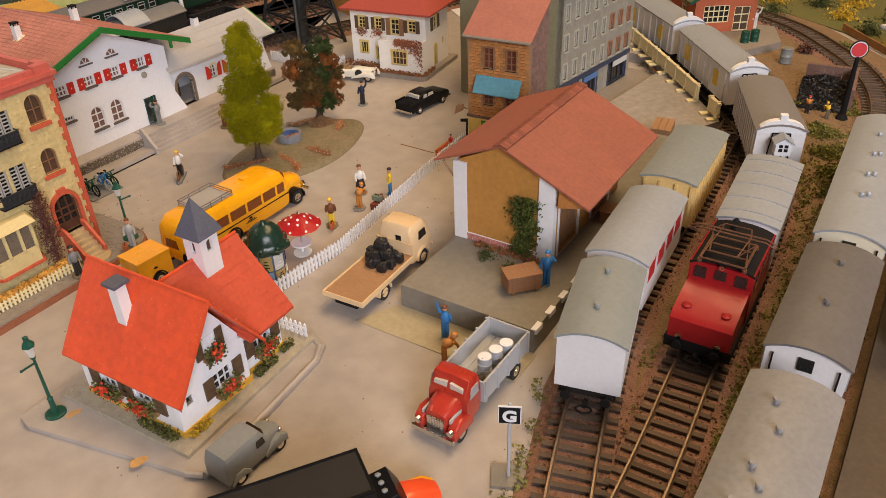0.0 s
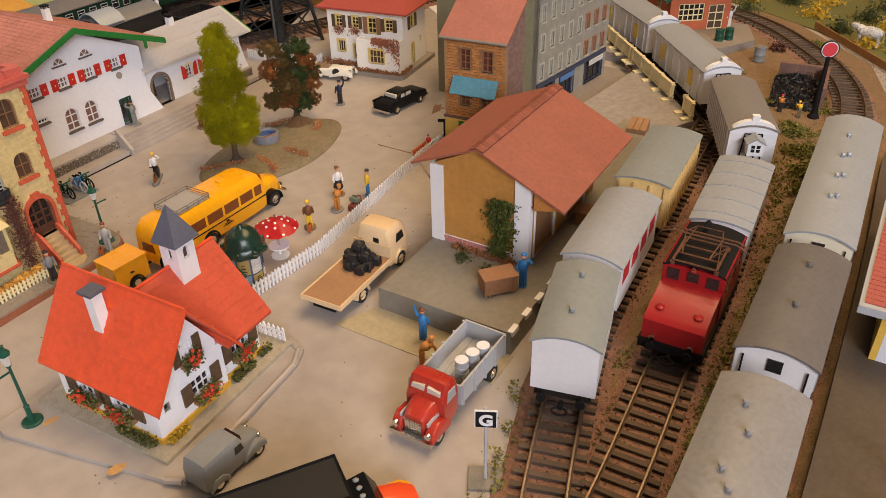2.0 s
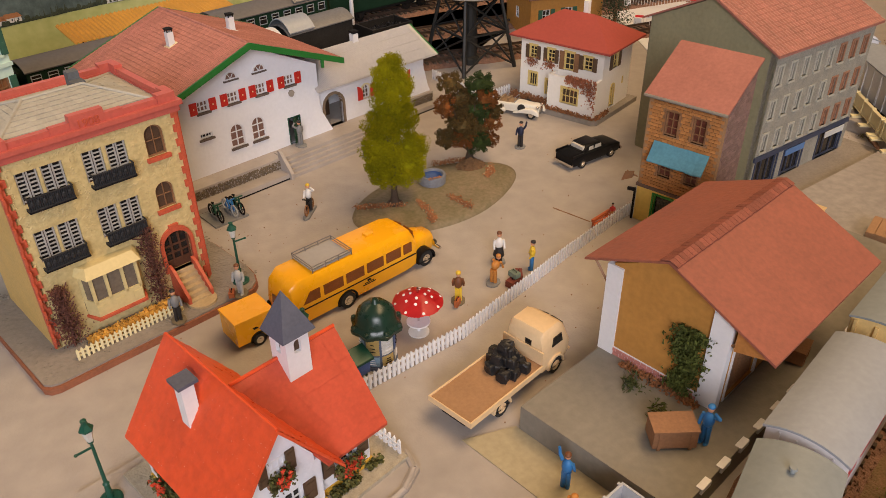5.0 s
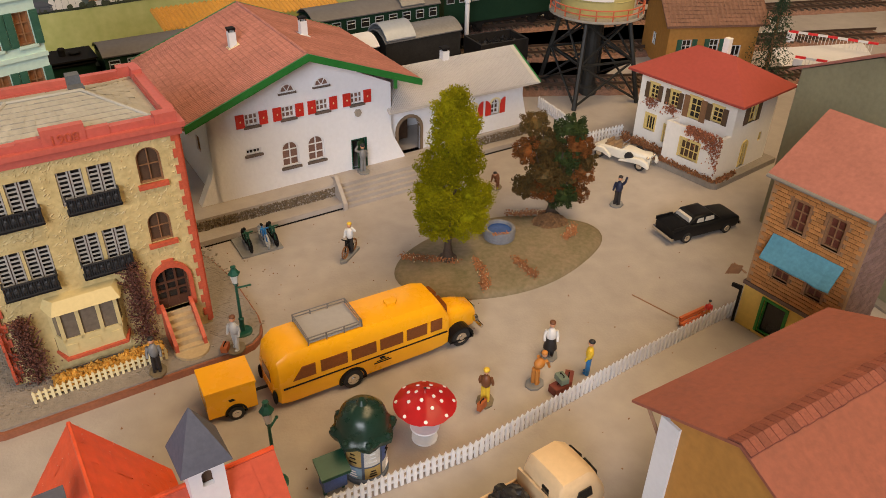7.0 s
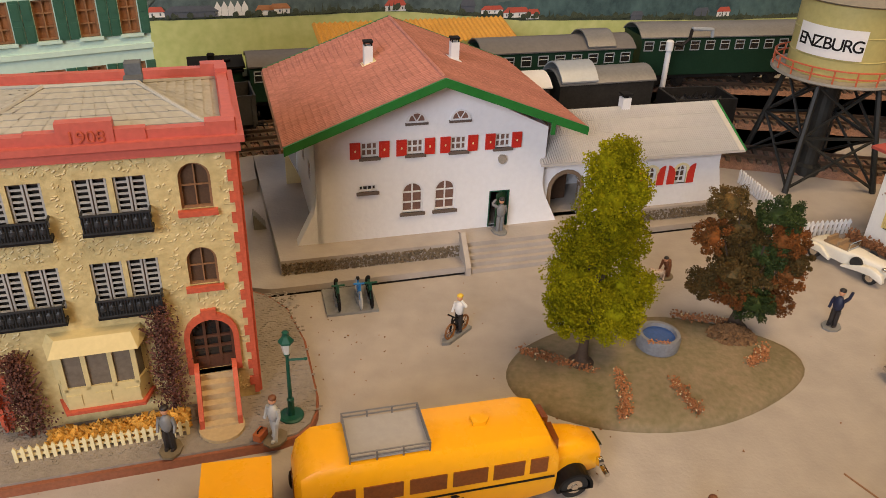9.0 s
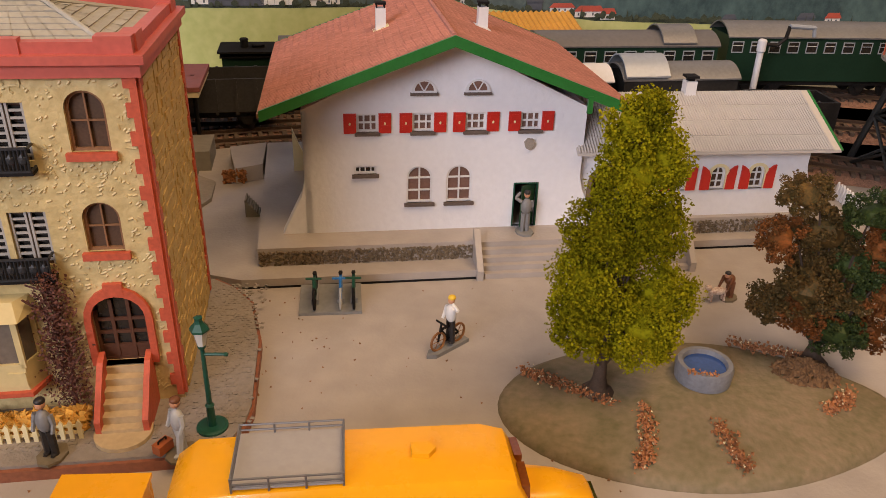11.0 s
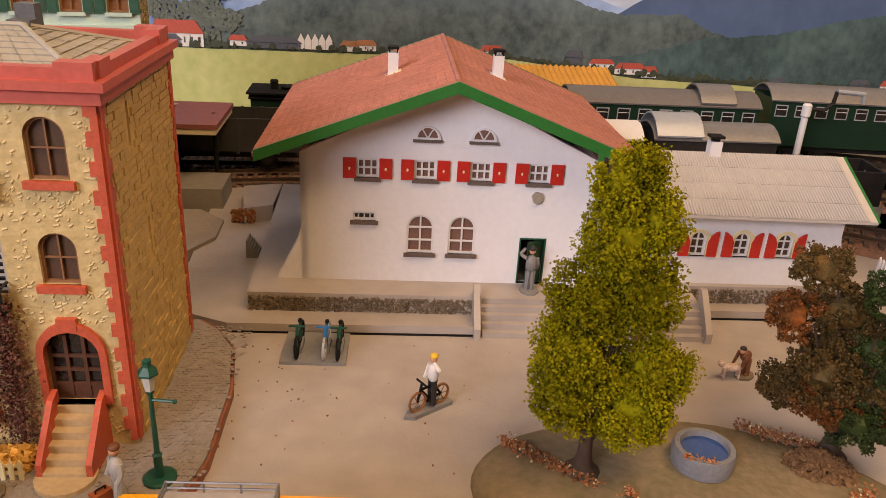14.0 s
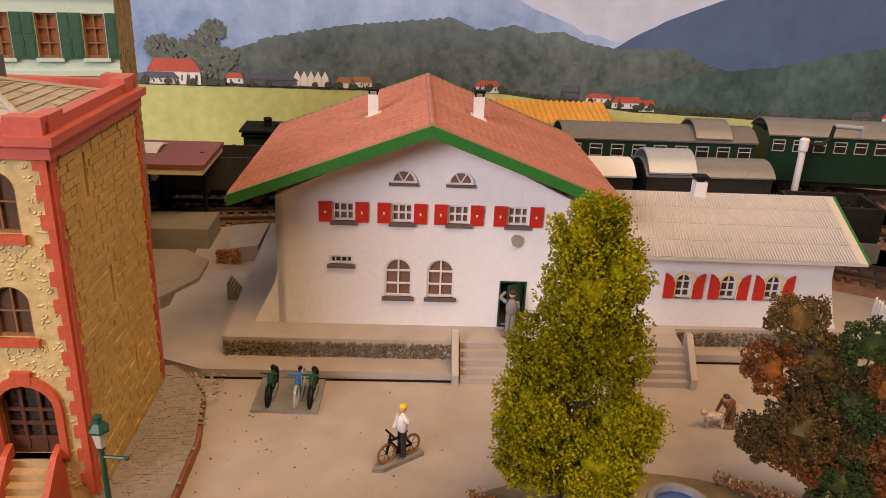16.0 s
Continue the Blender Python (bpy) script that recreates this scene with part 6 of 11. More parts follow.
def bus():
    root = thing("post_bus", "yellow bonneted coach with roof luggage rack", "bus", 241.3, 503.5, 0, 15)
    Y = M["orange"]
    bm = B()
    loft(bm, [(0, hull(9.5, 5, 12, 20, 0.6)), (2, hull(11.8, 4, 16, 26, 0.66)), (7, hull(12.4, 3.6, 19, 29.5, 0.7)), (40, hull(12.5, 3.6, 20, 30, 0.7)),
              (76, hull(12.4, 3.6, 20, 29.6, 0.7)), (82, hull(12.0, 3.8, 19, 28, 0.68)), (85.5, hull(11.3, 4.2, 17, 22, 0.66))])
    part("body", bm, Y, root, smooth=True)
    bm = B()
    loft(bm, [(84, hull(8.2, 4.5, 13, 19.5, 0.6)), (95, hull(7.0, 4.8, 13, 18.2, 0.5)), (103, hull(5.6, 5, 12, 15.8, 0.45)), (104.5, hull(4.6, 6, 11, 13.5, 0.45))])
    part("bonnet", bm, Y, root, smooth=True)
    for s in (-1, 1):
        for i, (x0, x1) in enumerate(((7.5, 18), (20.5, 33), (35, 47), (49, 60.5), (62.5, 73), (75, 81))):
            bm = B()
            z0 = 15.6 + (0.0)
            pts = [(x0, z0), (x1, z0), (x1, z0 + 6.2), (x0 + (4.5 if i == 0 else 0), z0 + 6.2)]
            lo, hi = s * 12.25, s * 12.75
            prism(bm, pts, min(lo, hi), max(lo, hi), "y")
            part("side_window", bm, M["busglass"], root)
        bm = B()
        box(bm, 3, 84, s * 12.55 - 0.25, s * 12.55 + 0.25, 12.4, 13.0)
        part("trim_line", bm, M["matblack"], root)
        bm = B()
        for z, w in ((9.6, 3), (8.6, 4.4)):
            box(bm, 50 - w, 50 + w, s * 12.5 - 0.15, s * 12.5 + 0.15, z, z + 0.4)
        prism(bm, [(49, 10.4), (51.6, 10.6), (50.4, 11.8), (48.4, 11.6)], s * 12.5 - 0.15, s * 12.5 + 0.15, "y")
        part("side_emblem", bm, M["matblack"], root)
        # wheel arches
        for x, r in ((35, 6.6), (92.5, 6.6)):
            bm = B()
            o = arc(x, 4.6, r, r, -8, 188, 14)
            i = arc(x, 4.6, r - 1.0, r - 1.0, -8, 188, 14)
            y0, y1 = (s * 13.2, s * 9.5) if x < 50 else (s * 12.6, s * 6.2)
            ring(bm, o, i, min(y0, y1), max(y0, y1))
            part("mudguard", bm, M["black"], root)
        tyre(root, 35, s * 11.4, 4.9, 3.2)
        tyre(root, 92.5, s * 10.4, 4.9, 3.0)
        bm = B()
        rod(bm, (102.5, s * 6.8, 9.5), (104.2, s * 6.8, 9.5), 1.7, 12)
        part("headlight", bm, M["chrome"], root)
        bm = B()
        ball(bm, -0.2, s * 9.5, 7.5, 1.0, 2.0, 4.0, 2)
        part("rear_guard", bm, M["matblack"], root)
    bm = B()
    box(bm, 104, 105.2, -3.4, 3.4, 5.5, 13.6)
    bevel(bm, 0.4)
    part("radiator", bm, M["chrome"], root)
    bm = B()
    rod(bm, (105.5, -10, 5.5), (105.5, 10, 5.5), 1.0, 8)
    part("bumper", bm, M["chrome"], root)
    for s in (-1, 1):
        bm = B()
        prism(bm, [(s * 1.2, 19.6), (s * 9.8, 19.6), (s * 8.6, 25.2), (s * 1.2, 26)], 83.6, 85.6, "x")
        part("windscreen", bm, M["busglass"], root)
    bm = B()
    box(bm, 0.6, 2.0, -4, 4, 16.5, 21.5)
    bevel(bm, 0.5)
    part("rear_window", bm, M["busglass"], root)
    bm = B()
    box(bm, 17, 42, -9.2, 9.2, 30.1, 30.6)
    rk = part("luggage_rack", bm, mat("grey_rack_floor", (0.38, 0.36, 0.35), 0.5, vary=0.1), root, "grey roof luggage rack")
    bm = B()
    for z in (31.6, 33.2):
        for p, q in (((17, -9.2), (42, -9.2)), ((42, -9.2), (42, 9.2)), ((42, 9.2), (17, 9.2)), ((17, 9.2), (17, -9.2))):
            rod(bm, (*p, z), (*q, z), 0.28, 5)
    for x in (17, 25.3, 33.6, 42):
        for y in (-9.2, 9.2):
            rod(bm, (x, y, 29.2), (x, y, 33.4), 0.3, 5)
    part("rack_rail", bm, mat("grey_wire", (0.25, 0.25, 0.26), 0.4, metal=0.6), rk)
    bm = B()
    prism(bm, [(58, -2), (62, -2.4), (64, 0), (62, 2.4), (58, 2)], 29.8, 31.2)
    bevel(bm, 0.3, seg=1)
    part("roof_hatch", bm, Y, root)
    bm = B()
    prism(bm, [(-5.4, 12.6), (5.4, 12.6), (4.4, 18.2), (-4.4, 18.2)], -0.3, 0.4, "x")
    part("rear_window", bm, M["busglass"], root)
    tr = thing("luggage_trailer", "small yellow box trailer behind the coach", "trailer", 224, 501.5, 0, 12)
    bm = B()
    box(bm, -10.5, 10.5, -8.5, 8.5, 4, 17.5)
    bevel(bm, 1.0, seg=3)
    part("body", bm, Y, tr, smooth=True)
    bm = B()
    box(bm, -10.9, 10.9, -8.9, 8.9, 17.2, 18.4)
    bevel(bm, 0.5)
    part("lid", bm, Y, tr)
    for s in (-1, 1):
        tyre(tr, 1, s * 8.2, 3.6, 2.2)
        bm = B()
        o = arc(1, 3.6, 4.8, 4.8, 0, 180, 10)
        ring(bm, o, arc(1, 3.6, 4.1, 4.1, 0, 180, 10), min(s * 9.3, s * 7.5), max(s * 9.3, s * 7.5))
        part("mudguard", bm, M["black"], tr)
        bm = B()
        prism(bm, [(-1, 10.4), (1.6, 10.6), (0.4, 11.8), (-1.6, 11.6)], s * 8.5 - 0.12, s * 8.5 + 0.12, "y")
        part("side_emblem", bm, M["matblack"], tr)
    bm = B()
    rod(bm, (10, 0, 5), (19, 0, 5), 0.7, 6)
    part("drawbar", bm, M["matblack"], tr)


bus()


def flatbed():
    root = thing("flatbed_truck", "beige flatbed truck with brown wooden bed", "truck", 283.5, 395.4, 0, 18)
    bg = M["beige"]
    bm = B()
    box(bm, 0, 50, -12, 12, 10.2, 11.8)
    part("bed", bm, M["bed"], root)
    for x0, x1, y0, y1 in ((-0.6, 50, -12.8, -12), (-0.6, 50, 12, 12.8), (-0.6, 0, -12, 12), (50, 51, -12, 12)):
        bm = B()
        box(bm, x0, x1, y0, y1, 9.4, 12.4 if x0 < 40 else 19)
        part("bed_edge", bm, bg, root)
    bm = B()
    box(bm, 2, 66, -7, 7, 5, 9.4)
    part("chassis", bm, M["matblack"], root)
    bm = B()
    loft(bm, [(51.4, hull(10.4, 5, 16, 26, 0.72)), (53, hull(10.8, 4.5, 18, 28.5, 0.74)), (64, hull(10.8, 4.5, 18, 28.8, 0.74)), (69, hull(10.6, 4.5, 15.5, 25.5, 0.7)), (73, hull(10, 4.5, 12, 17.5, 0.7)), (75.5, hull(8.8, 5, 10.5, 14.5, 0.6))])
    cab = part("cab", bm, bg, root, smooth=True)
    for s in (-1, 1):
        bm = B()
        prism(bm, [(58.5, 17.4), (66.5, 17.4), (65, 22.6), (59.2, 22.6)], s * 10.85 - 0.35, s * 10.85 + 0.1, "y")
        part("side_window", bm, M["glass"], cab)
        for x in (22, 62):
            tyre(root, x, s * 9.9, 4.7, 3, bg)
            bm = B()
            ring(bm, arc(x, 4.7, 6.2, 6.4, 0, 180, 12), arc(x, 4.7, 5.2, 5.4, 0, 180, 12), min(s * 12, s * 8), max(s * 12, s * 8))
            part("mudguard", bm, bg, root)
        bm = B()
        rod(bm, (74.4, s * 7, 8.6), (76.2, s * 7, 8.6), 1.5, 12)
        part("headlight", bm, M["chrome"], root)
    for s in (-1, 1):
        bm = B()
        prism(bm, [(s * 0.8, 18.4), (s * 8.6, 18), (s * 7.4, 23.6), (s * 0.8, 24.4)], 69.6, 71.0, "x")
        part("windscreen", bm, M["glass"], cab)
    bm = B()
    box(bm, 51.0, 51.6, -4, -0.5, 18.5, 22)
    part("rear_window", bm, M["glass"], cab)
    bm = B()
    rod(bm, (76.5, -9, 5), (76.5, 9, 5), 0.8, 6)
    part("bumper", bm, bg, root)
    heap = thing("coal_sacks", "heap of black coal sacks on the truck bed", "coal sacks", 283.5, 395.4, 11.8, 18)
    spots = []
    for lay, (n, r) in enumerate(((13, 9.5), (7, 5.6), (3, 2.4))):
        for k in range(n):
            a = k * 2.4 + lay
            rr = r * math.sqrt((k + 0.5) / n)
            spots.append((38 + rr * math.cos(a) * 0.95, rr * math.sin(a) * 1.05, 2.6 + lay * 4.2))
    for x, y, z in spots:
        bm = B()
        box(bm, -2.9, 2.9, -2.3, 2.3, -2.5, 2.5, 0.86)
        bmesh.ops.subdivide_edges(bm, edges=bm.edges[:], cuts=1, use_grid_fill=True)
        for v in bm.verts:
            v.co += Vector((random.uniform(-0.4, 0.4), random.uniform(-0.4, 0.4), random.uniform(-0.4, 0.4)))
        bevel(bm, 0.5, seg=1)
        xf(bm, shift(x, y, z, 90 + random.uniform(-25, 25)))
        part("sack", bm, M["coal"], heap)


flatbed()


def red_truck():
    root = thing("red_truck", "red bonneted lorry with grey drop-side body", "truck", 320.5, 312.5, 0, 194.5)
    root.scale = (0.95, 1, 1)
    g = M["truckgrey"]
    R = M["truckred"]
    bm = B()
    box(bm, 0, 42, -10, 10, 9, 10.6)
    part("load_floor", bm, g, root)
    for i in range(5):
        bm = B()
        box(bm, 0.5, 41.5, -9.4 + i * 3.8, -9.4 + i * 3.8 + 3.5, 10.6, 10.9)
        part("floor_plank", bm, g, root)
    for x0, x1, y0, y1 in ((0, 42, -11, -10), (0, 42, 10, 11), (-1, 0, -11, 11), (42, 43, -11, 11)):
        bm = B()
        box(bm, x0, x1, y0, y1, 9, 20)
        part("side_board", bm, g, root)
    for s in (-1, 1):
        for x in (0.4, 10, 20, 30, 41):
            bm = B()
            box(bm, x, x + 1.2, s * 11.2 - 0.5, s * 11.2 + 0.5, 8.6, 20.4)
            part("stanchion", bm, g, root)
    bm = B()
    box(bm, 2, 64, -6, 6, 4.6, 9)
    part("chassis", bm, M["matblack"], root)
    bm = B()
    loft(bm, [(43.6, hull(9.6, 5, 16, 25, 0.74)), (46, hull(10, 5, 18, 26.8, 0.76)), (52, hull(10, 5, 18, 26.6, 0.76)), (55.5, hull(9.8, 5, 15.5, 20, 0.74))])
    cab = part("cab", bm, R, root, smooth=True)
    bm = B()
    loft(bm, [(54.5, hull(7.4, 5, 14, 18.6, 0.55)), (61, hull(6.4, 5, 13, 17.4, 0.5)), (65.5, hull(5.2, 5, 12, 15, 0.5))])
    part("bonnet", bm, R, root, smooth=True)
    bm = B()
    box(bm, 65, 66.2, -4.2, 4.2, 5, 13)
    bevel(bm, 0.5)
    for k in range(6):
        box(bm, 66.1, 66.6, -3.6 + k * 1.35, -3.0 + k * 1.35, 5.6, 12.4)
    part("radiator_grille", bm, M["chrome"], root)
    bm = B()
    box(bm, 56, 65, -7.3, -6.4, 11.5, 13.4)
    box(bm, 56, 65, 6.4, 7.3, 11.5, 13.4)
    part("bonnet_stripe", bm, g, root)
    bm = B()
    box(bm, 67.6, 68.8, -10.8, 10.8, 3.6, 6)
    bevel(bm, 0.5)
    part("bumper", bm, M["chrome"], root)
    for s in (-1, 1):
        bm = B()
        loft(bm, [(52, hull(2.4, 4.5, 6, 8, 0.6)), (56, hull(2.6, 4.8, 9, 11.6, 0.6)), (62, hull(2.6, 5.4, 10, 12.4, 0.6)), (66, hull(2.4, 4.4, 8, 10, 0.6)), (67, hull(1.8, 4.4, 6, 7.5, 0.6))])
        part("wing", xf(bm, shift(0, s * 8.4, 0)), R, root, smooth=True)
        tyre(root, 60.5, s * 8.8, 4.6, 2.8)
        tyre(root, 12, s * 9.2, 4.6, 3.4)
        bm = B()
        rod(bm, (66.4, s * 8.2, 8.6), (68, s * 8.2, 8.6), 1.5, 12)
        part("headlight", bm, M["chrome"], root)
        bm = B()
        prism(bm, [(46, 17.6), (53.4, 17.6), (52, 23), (46.6, 23)], s * 10 - 0.4, s * 10 + 0.05, "y")
        part("side_window", bm, M["truckgrey"], cab)
        bm = B()
        prism(bm, [(s * 0.8, 18.6), (s * 8.0, 18.3), (s * 7.0, 23.2), (s * 0.8, 24)], 53.4, 54.9, "x")
        part("windscreen", bm, mat("pale_windscreen", (0.55, 0.52, 0.46), 0.15, vary=0.2), cab)
    for x, y in ((26, -2.5), (19, -4.2), (12.5, -6)):
        d = thing("oil_drum", "white and grey oil drum on the lorry", "drum", 0, 0, 0, 0, group="drums on the lorry")
        d.matrix_basis = pose(320.5 * MM, 312.5 * MM, 0, 0, 0, 194.5) @ pose(x * MM, -y * MM, 10.9 * MM)
        bm = B()
        lathe(bm, [(3.1, 0), (3.3, 0.3), (3.1, 0.6), (3.1, 3), (3.4, 3.3), (3.1, 3.6), (3.1, 6), (3.4, 6.3), (3.1, 6.6), (3.1, 9), (3.3, 9.3), (3.3, 9.8)], 0, 0, 18)
        part("barrel", bm, M["truckgrey"], d, smooth=True)
        bm = B()
        lathe(bm, [(3.0, 9.5), (3.0, 9.9)], 0, 0, 18)
        lathe(bm, [(0.5, 9.9), (0.5, 10.2)], 1.7, 0, 8)
        part("lid", bm, M["white"], d)
    sk = thing("sack", "small dark sack beside the drums", "sack", 0, 0, 0)
    sk.matrix_basis = pose(320.5 * MM, 312.5 * MM, 0, 0, 0, 194.5) @ pose(34 * MM, 5 * MM, 10.9 * MM)
    bm = B()
    ball(bm, 0, 0, 2.6, 3.2, 2.8, 3.0, 2, 0.08)
    part("bag", bm, mat("dark_sacking", (0.06, 0.045, 0.04), 0.8, vary=0.3), sk)


red_truck()


def grey_van():
    root = thing("delivery_van", "grey rounded pre-war delivery van", "van", 179.5, 338.7, 0, 13)
    g = M["vangrey"]
    bm = B()
    loft(bm, [(0, hull(6.4, 3.4, 9, 14, 0.66)), (1.4, hull(7, 3, 10.5, 17, 0.7)), (15, hull(7, 3, 11, 17.8, 0.72)), (20, hull(6.8, 3, 10.5, 17, 0.7)), (23, hull(6.2, 3, 9.5, 11.4, 0.6)), (30, hull(4.2, 3, 8, 10, 0.5)), (33, hull(2.8, 3.4, 6, 7.5, 0.5))])
    part("body", bm, g, root, smooth=True)
    for s in (-1, 1):
        bm = B()
        prism(bm, [(16, 11.2), (20.6, 11.2), (19.8, 14.6), (16.4, 14.6)], s * 6.9 - 0.4, s * 6.9 + 0.1, "y")
        part("side_window", bm, M["glass"], root)
        for x in (6, 28):
            tyre(root, x, s * 6.2, 3.2, 2)
        bm = B()
        loft(bm, [(20, hull(1.4, 2.2, 2.8, 3.6, 0.6)), (24.5, hull(1.7, 3.4, 5.8, 7.6, 0.6)), (29, hull(1.7, 4, 6.6, 8.2, 0.6)), (32.6, hull(1.4, 2.6, 4.4, 6, 0.6))])
        part("wing", xf(bm, shift(0, s * 5.8, 0)), g, root, smooth=True)
        bm = B()
        loft(bm, [(1.2, hull(1.0, 2.2, 3.0, 4, 0.6)), (4, hull(1.2, 4, 6.2, 7.4, 0.6)), (8, hull(1.2, 4, 6.2, 7.4, 0.6)), (11.5, hull(1.0, 2.2, 3.0, 4, 0.6))])
        part("rear_wing", xf(bm, shift(0, s * 6.6, 0)), g, root, smooth=True)
        bm = B()
        ball(bm, 31.6, s * 3.8, 7.6, 1.0, 1.0, 1.0, 2)
        part("headlight", bm, M["chrome"], root)
    bm = B()
    prism(bm, [(-5, 11.8), (5, 11.8), (4.2, 15.4), (-4.2, 15.4)], 20.6, 22.2, "x")
    part("windscreen", bm, M["glass"], root)


grey_van()


def black_lorry():
    root = thing("black_box_lorry", "black box lorry with red and yellow bonnet", "truck", 212.5, 279.8, 0, -19)
    k = M["black"]
    bm = B()
    box(bm, -66, 0, -11, 11, 5, 32)
    bevel(bm, 1.4, seg=3)
    part("box_body", bm, k, root, smooth=True)
    bm = B()
    ring(bm, [(-66, -10.8), (-0.2, -10.8), (-0.2, 10.8), (-66, 10.8)], [(-65, -10), (-1, -10), (-1, 10), (-65, 10)], 31.8, 32.8)
    xf(bm, Matrix(((1, 0, 0, 0), (0, 0, 1, 0), (0, 1, 0, 0), (0, 0, 0, 1))))
    part("roof_rim", bm, k, root)
    bm = B()
    box(bm, -65, -1.1, -9.9, 9.9, 31.9, 32.25)
    part("roof_panel", bm, mat("glossy_black_roof", (0.03, 0.028, 0.026), 0.22, vary=0.2, scale=30, spec=0.8, coat=0.6), root)
    bm = B()
    loft(bm, [(1, hull(8.6, 4.5, 14, 21, 0.75)), (9, hull(8.6, 4.5, 15, 22.6, 0.76)), (13, hull(8.2, 4.5, 12, 15, 0.7))])
    cab = part("cab", bm, k, root, smooth=True)
    bm = B()
    loft(bm, [(13.2, hull(6, 4.5, 11, 14.8, 0.6)), (22, hull(5, 4.5, 10, 13.4, 0.55)), (27, hull(3.6, 4.5, 8, 10.5, 0.5))])
    part("bonnet", bm, mat("bright_red_plastic", (0.75, 0.08, 0.02), 0.3, vary=0.08, coat=0.3), root, smooth=True)
    for s in (-1, 1):
        bm = B()
        loft(bm, [(12, hull(1.8, 3.5, 4.6, 6, 0.6)), (17, hull(2.0, 4.6, 8, 9.6, 0.6)), (23, hull(2.0, 4.6, 8, 9.6, 0.6)), (27.5, hull(1.6, 3.5, 5, 6.5, 0.6))])
        part("wing", xf(bm, shift(0, s * 6.6, 0)), M["orange"], root, smooth=True)
        tyre(root, 20, s * 7.0, 4.2, 2.4)
        tyre(root, -14, s * 9.0, 4.2, 3)
        tyre(root, -50, s * 9.0, 4.2, 3)
    bm = B()
    for y in (-3.5, 0.5, 4.5):
        ball(bm, 5, y, 22.2, 1.4, 1.2, 0.8, 1)
    part("roof_lamp", bm, M["vangrey"], cab)


black_lorry()


def black_saloon():
    root = thing("black_saloon", "black saloon car with chrome bumpers", "car", 478, 580, 0, 9)
    k = M["black"]
    bm = B()
    loft(bm, [(0, hull(8.2, 4, 8, 9.4, 0.85)), (2, hull(9, 3, 8.6, 10.4, 0.86)), (14, hull(9.2, 3, 9, 10.6, 0.86)), (38, hull(9.2, 3, 9, 10.4, 0.84)), (48, hull(8.8, 3, 8.4, 9.6, 0.84)), (50, hull(8, 3.6, 7.6, 8.6, 0.8))])
    part("body", bm, k, root, smooth=True)
    bm = B()
    loft(bm, [(11, hull(7.4, 10, 10.4, 10.8, 0.8)), (16, hull(7.4, 10, 13.6, 15.2, 0.8)), (28, hull(7.4, 10, 13.8, 15.4, 0.8)), (35, hull(7.4, 10, 10.4, 10.8, 0.8))])
    cab = part("roof", bm, k, root, smooth=True)
    bm = B()
    prism(bm, [(-6.4, 11), (6.4, 11), (5.4, 14.4), (-5.4, 14.4)], 12.2, 14.4, "x")
    part("rear_window", bm, mat("pale_windscreen", (0, 0, 0)), cab)
    for s in (-1, 1):
        for x0, x1 in ((17, 22), (23, 30)):
            bm = B()
            prism(bm, [(x0, 11.2), (x1, 11.2), (x1 - 0.6, 14), (x0 + 0.4, 14)], s * 7.2 - 0.3, s * 7.2 + 0.3, "y")
            part("side_window", bm, mat("pale_windscreen", (0, 0, 0)), cab)
        for x in (10, 40):
            tyre(root, x, s * 8.3, 3.4, 2.2)
        bm = B()
        prism(bm, [(0, 9.2), (12, 10.4), (12, 11.4), (0, 11.4)], s * 8.4 - 0.5, s * 8.4 + 0.5, "y")
        part("tail_fin", bm, k, root)
        bm = B()
        ball(bm, 49.4, s * 6.2, 7.6, 0.8, 1.2, 1.2, 2)
        part("headlight", bm, M["chrome"], root)
    for x in (-0.8, 50.4):
        bm = B()
        box(bm, x - 0.5, x + 0.9, -9, 9, 3.4, 5.2)
        bevel(bm, 0.5)
        part("bumper", bm, M["chrome"], root)


black_saloon()


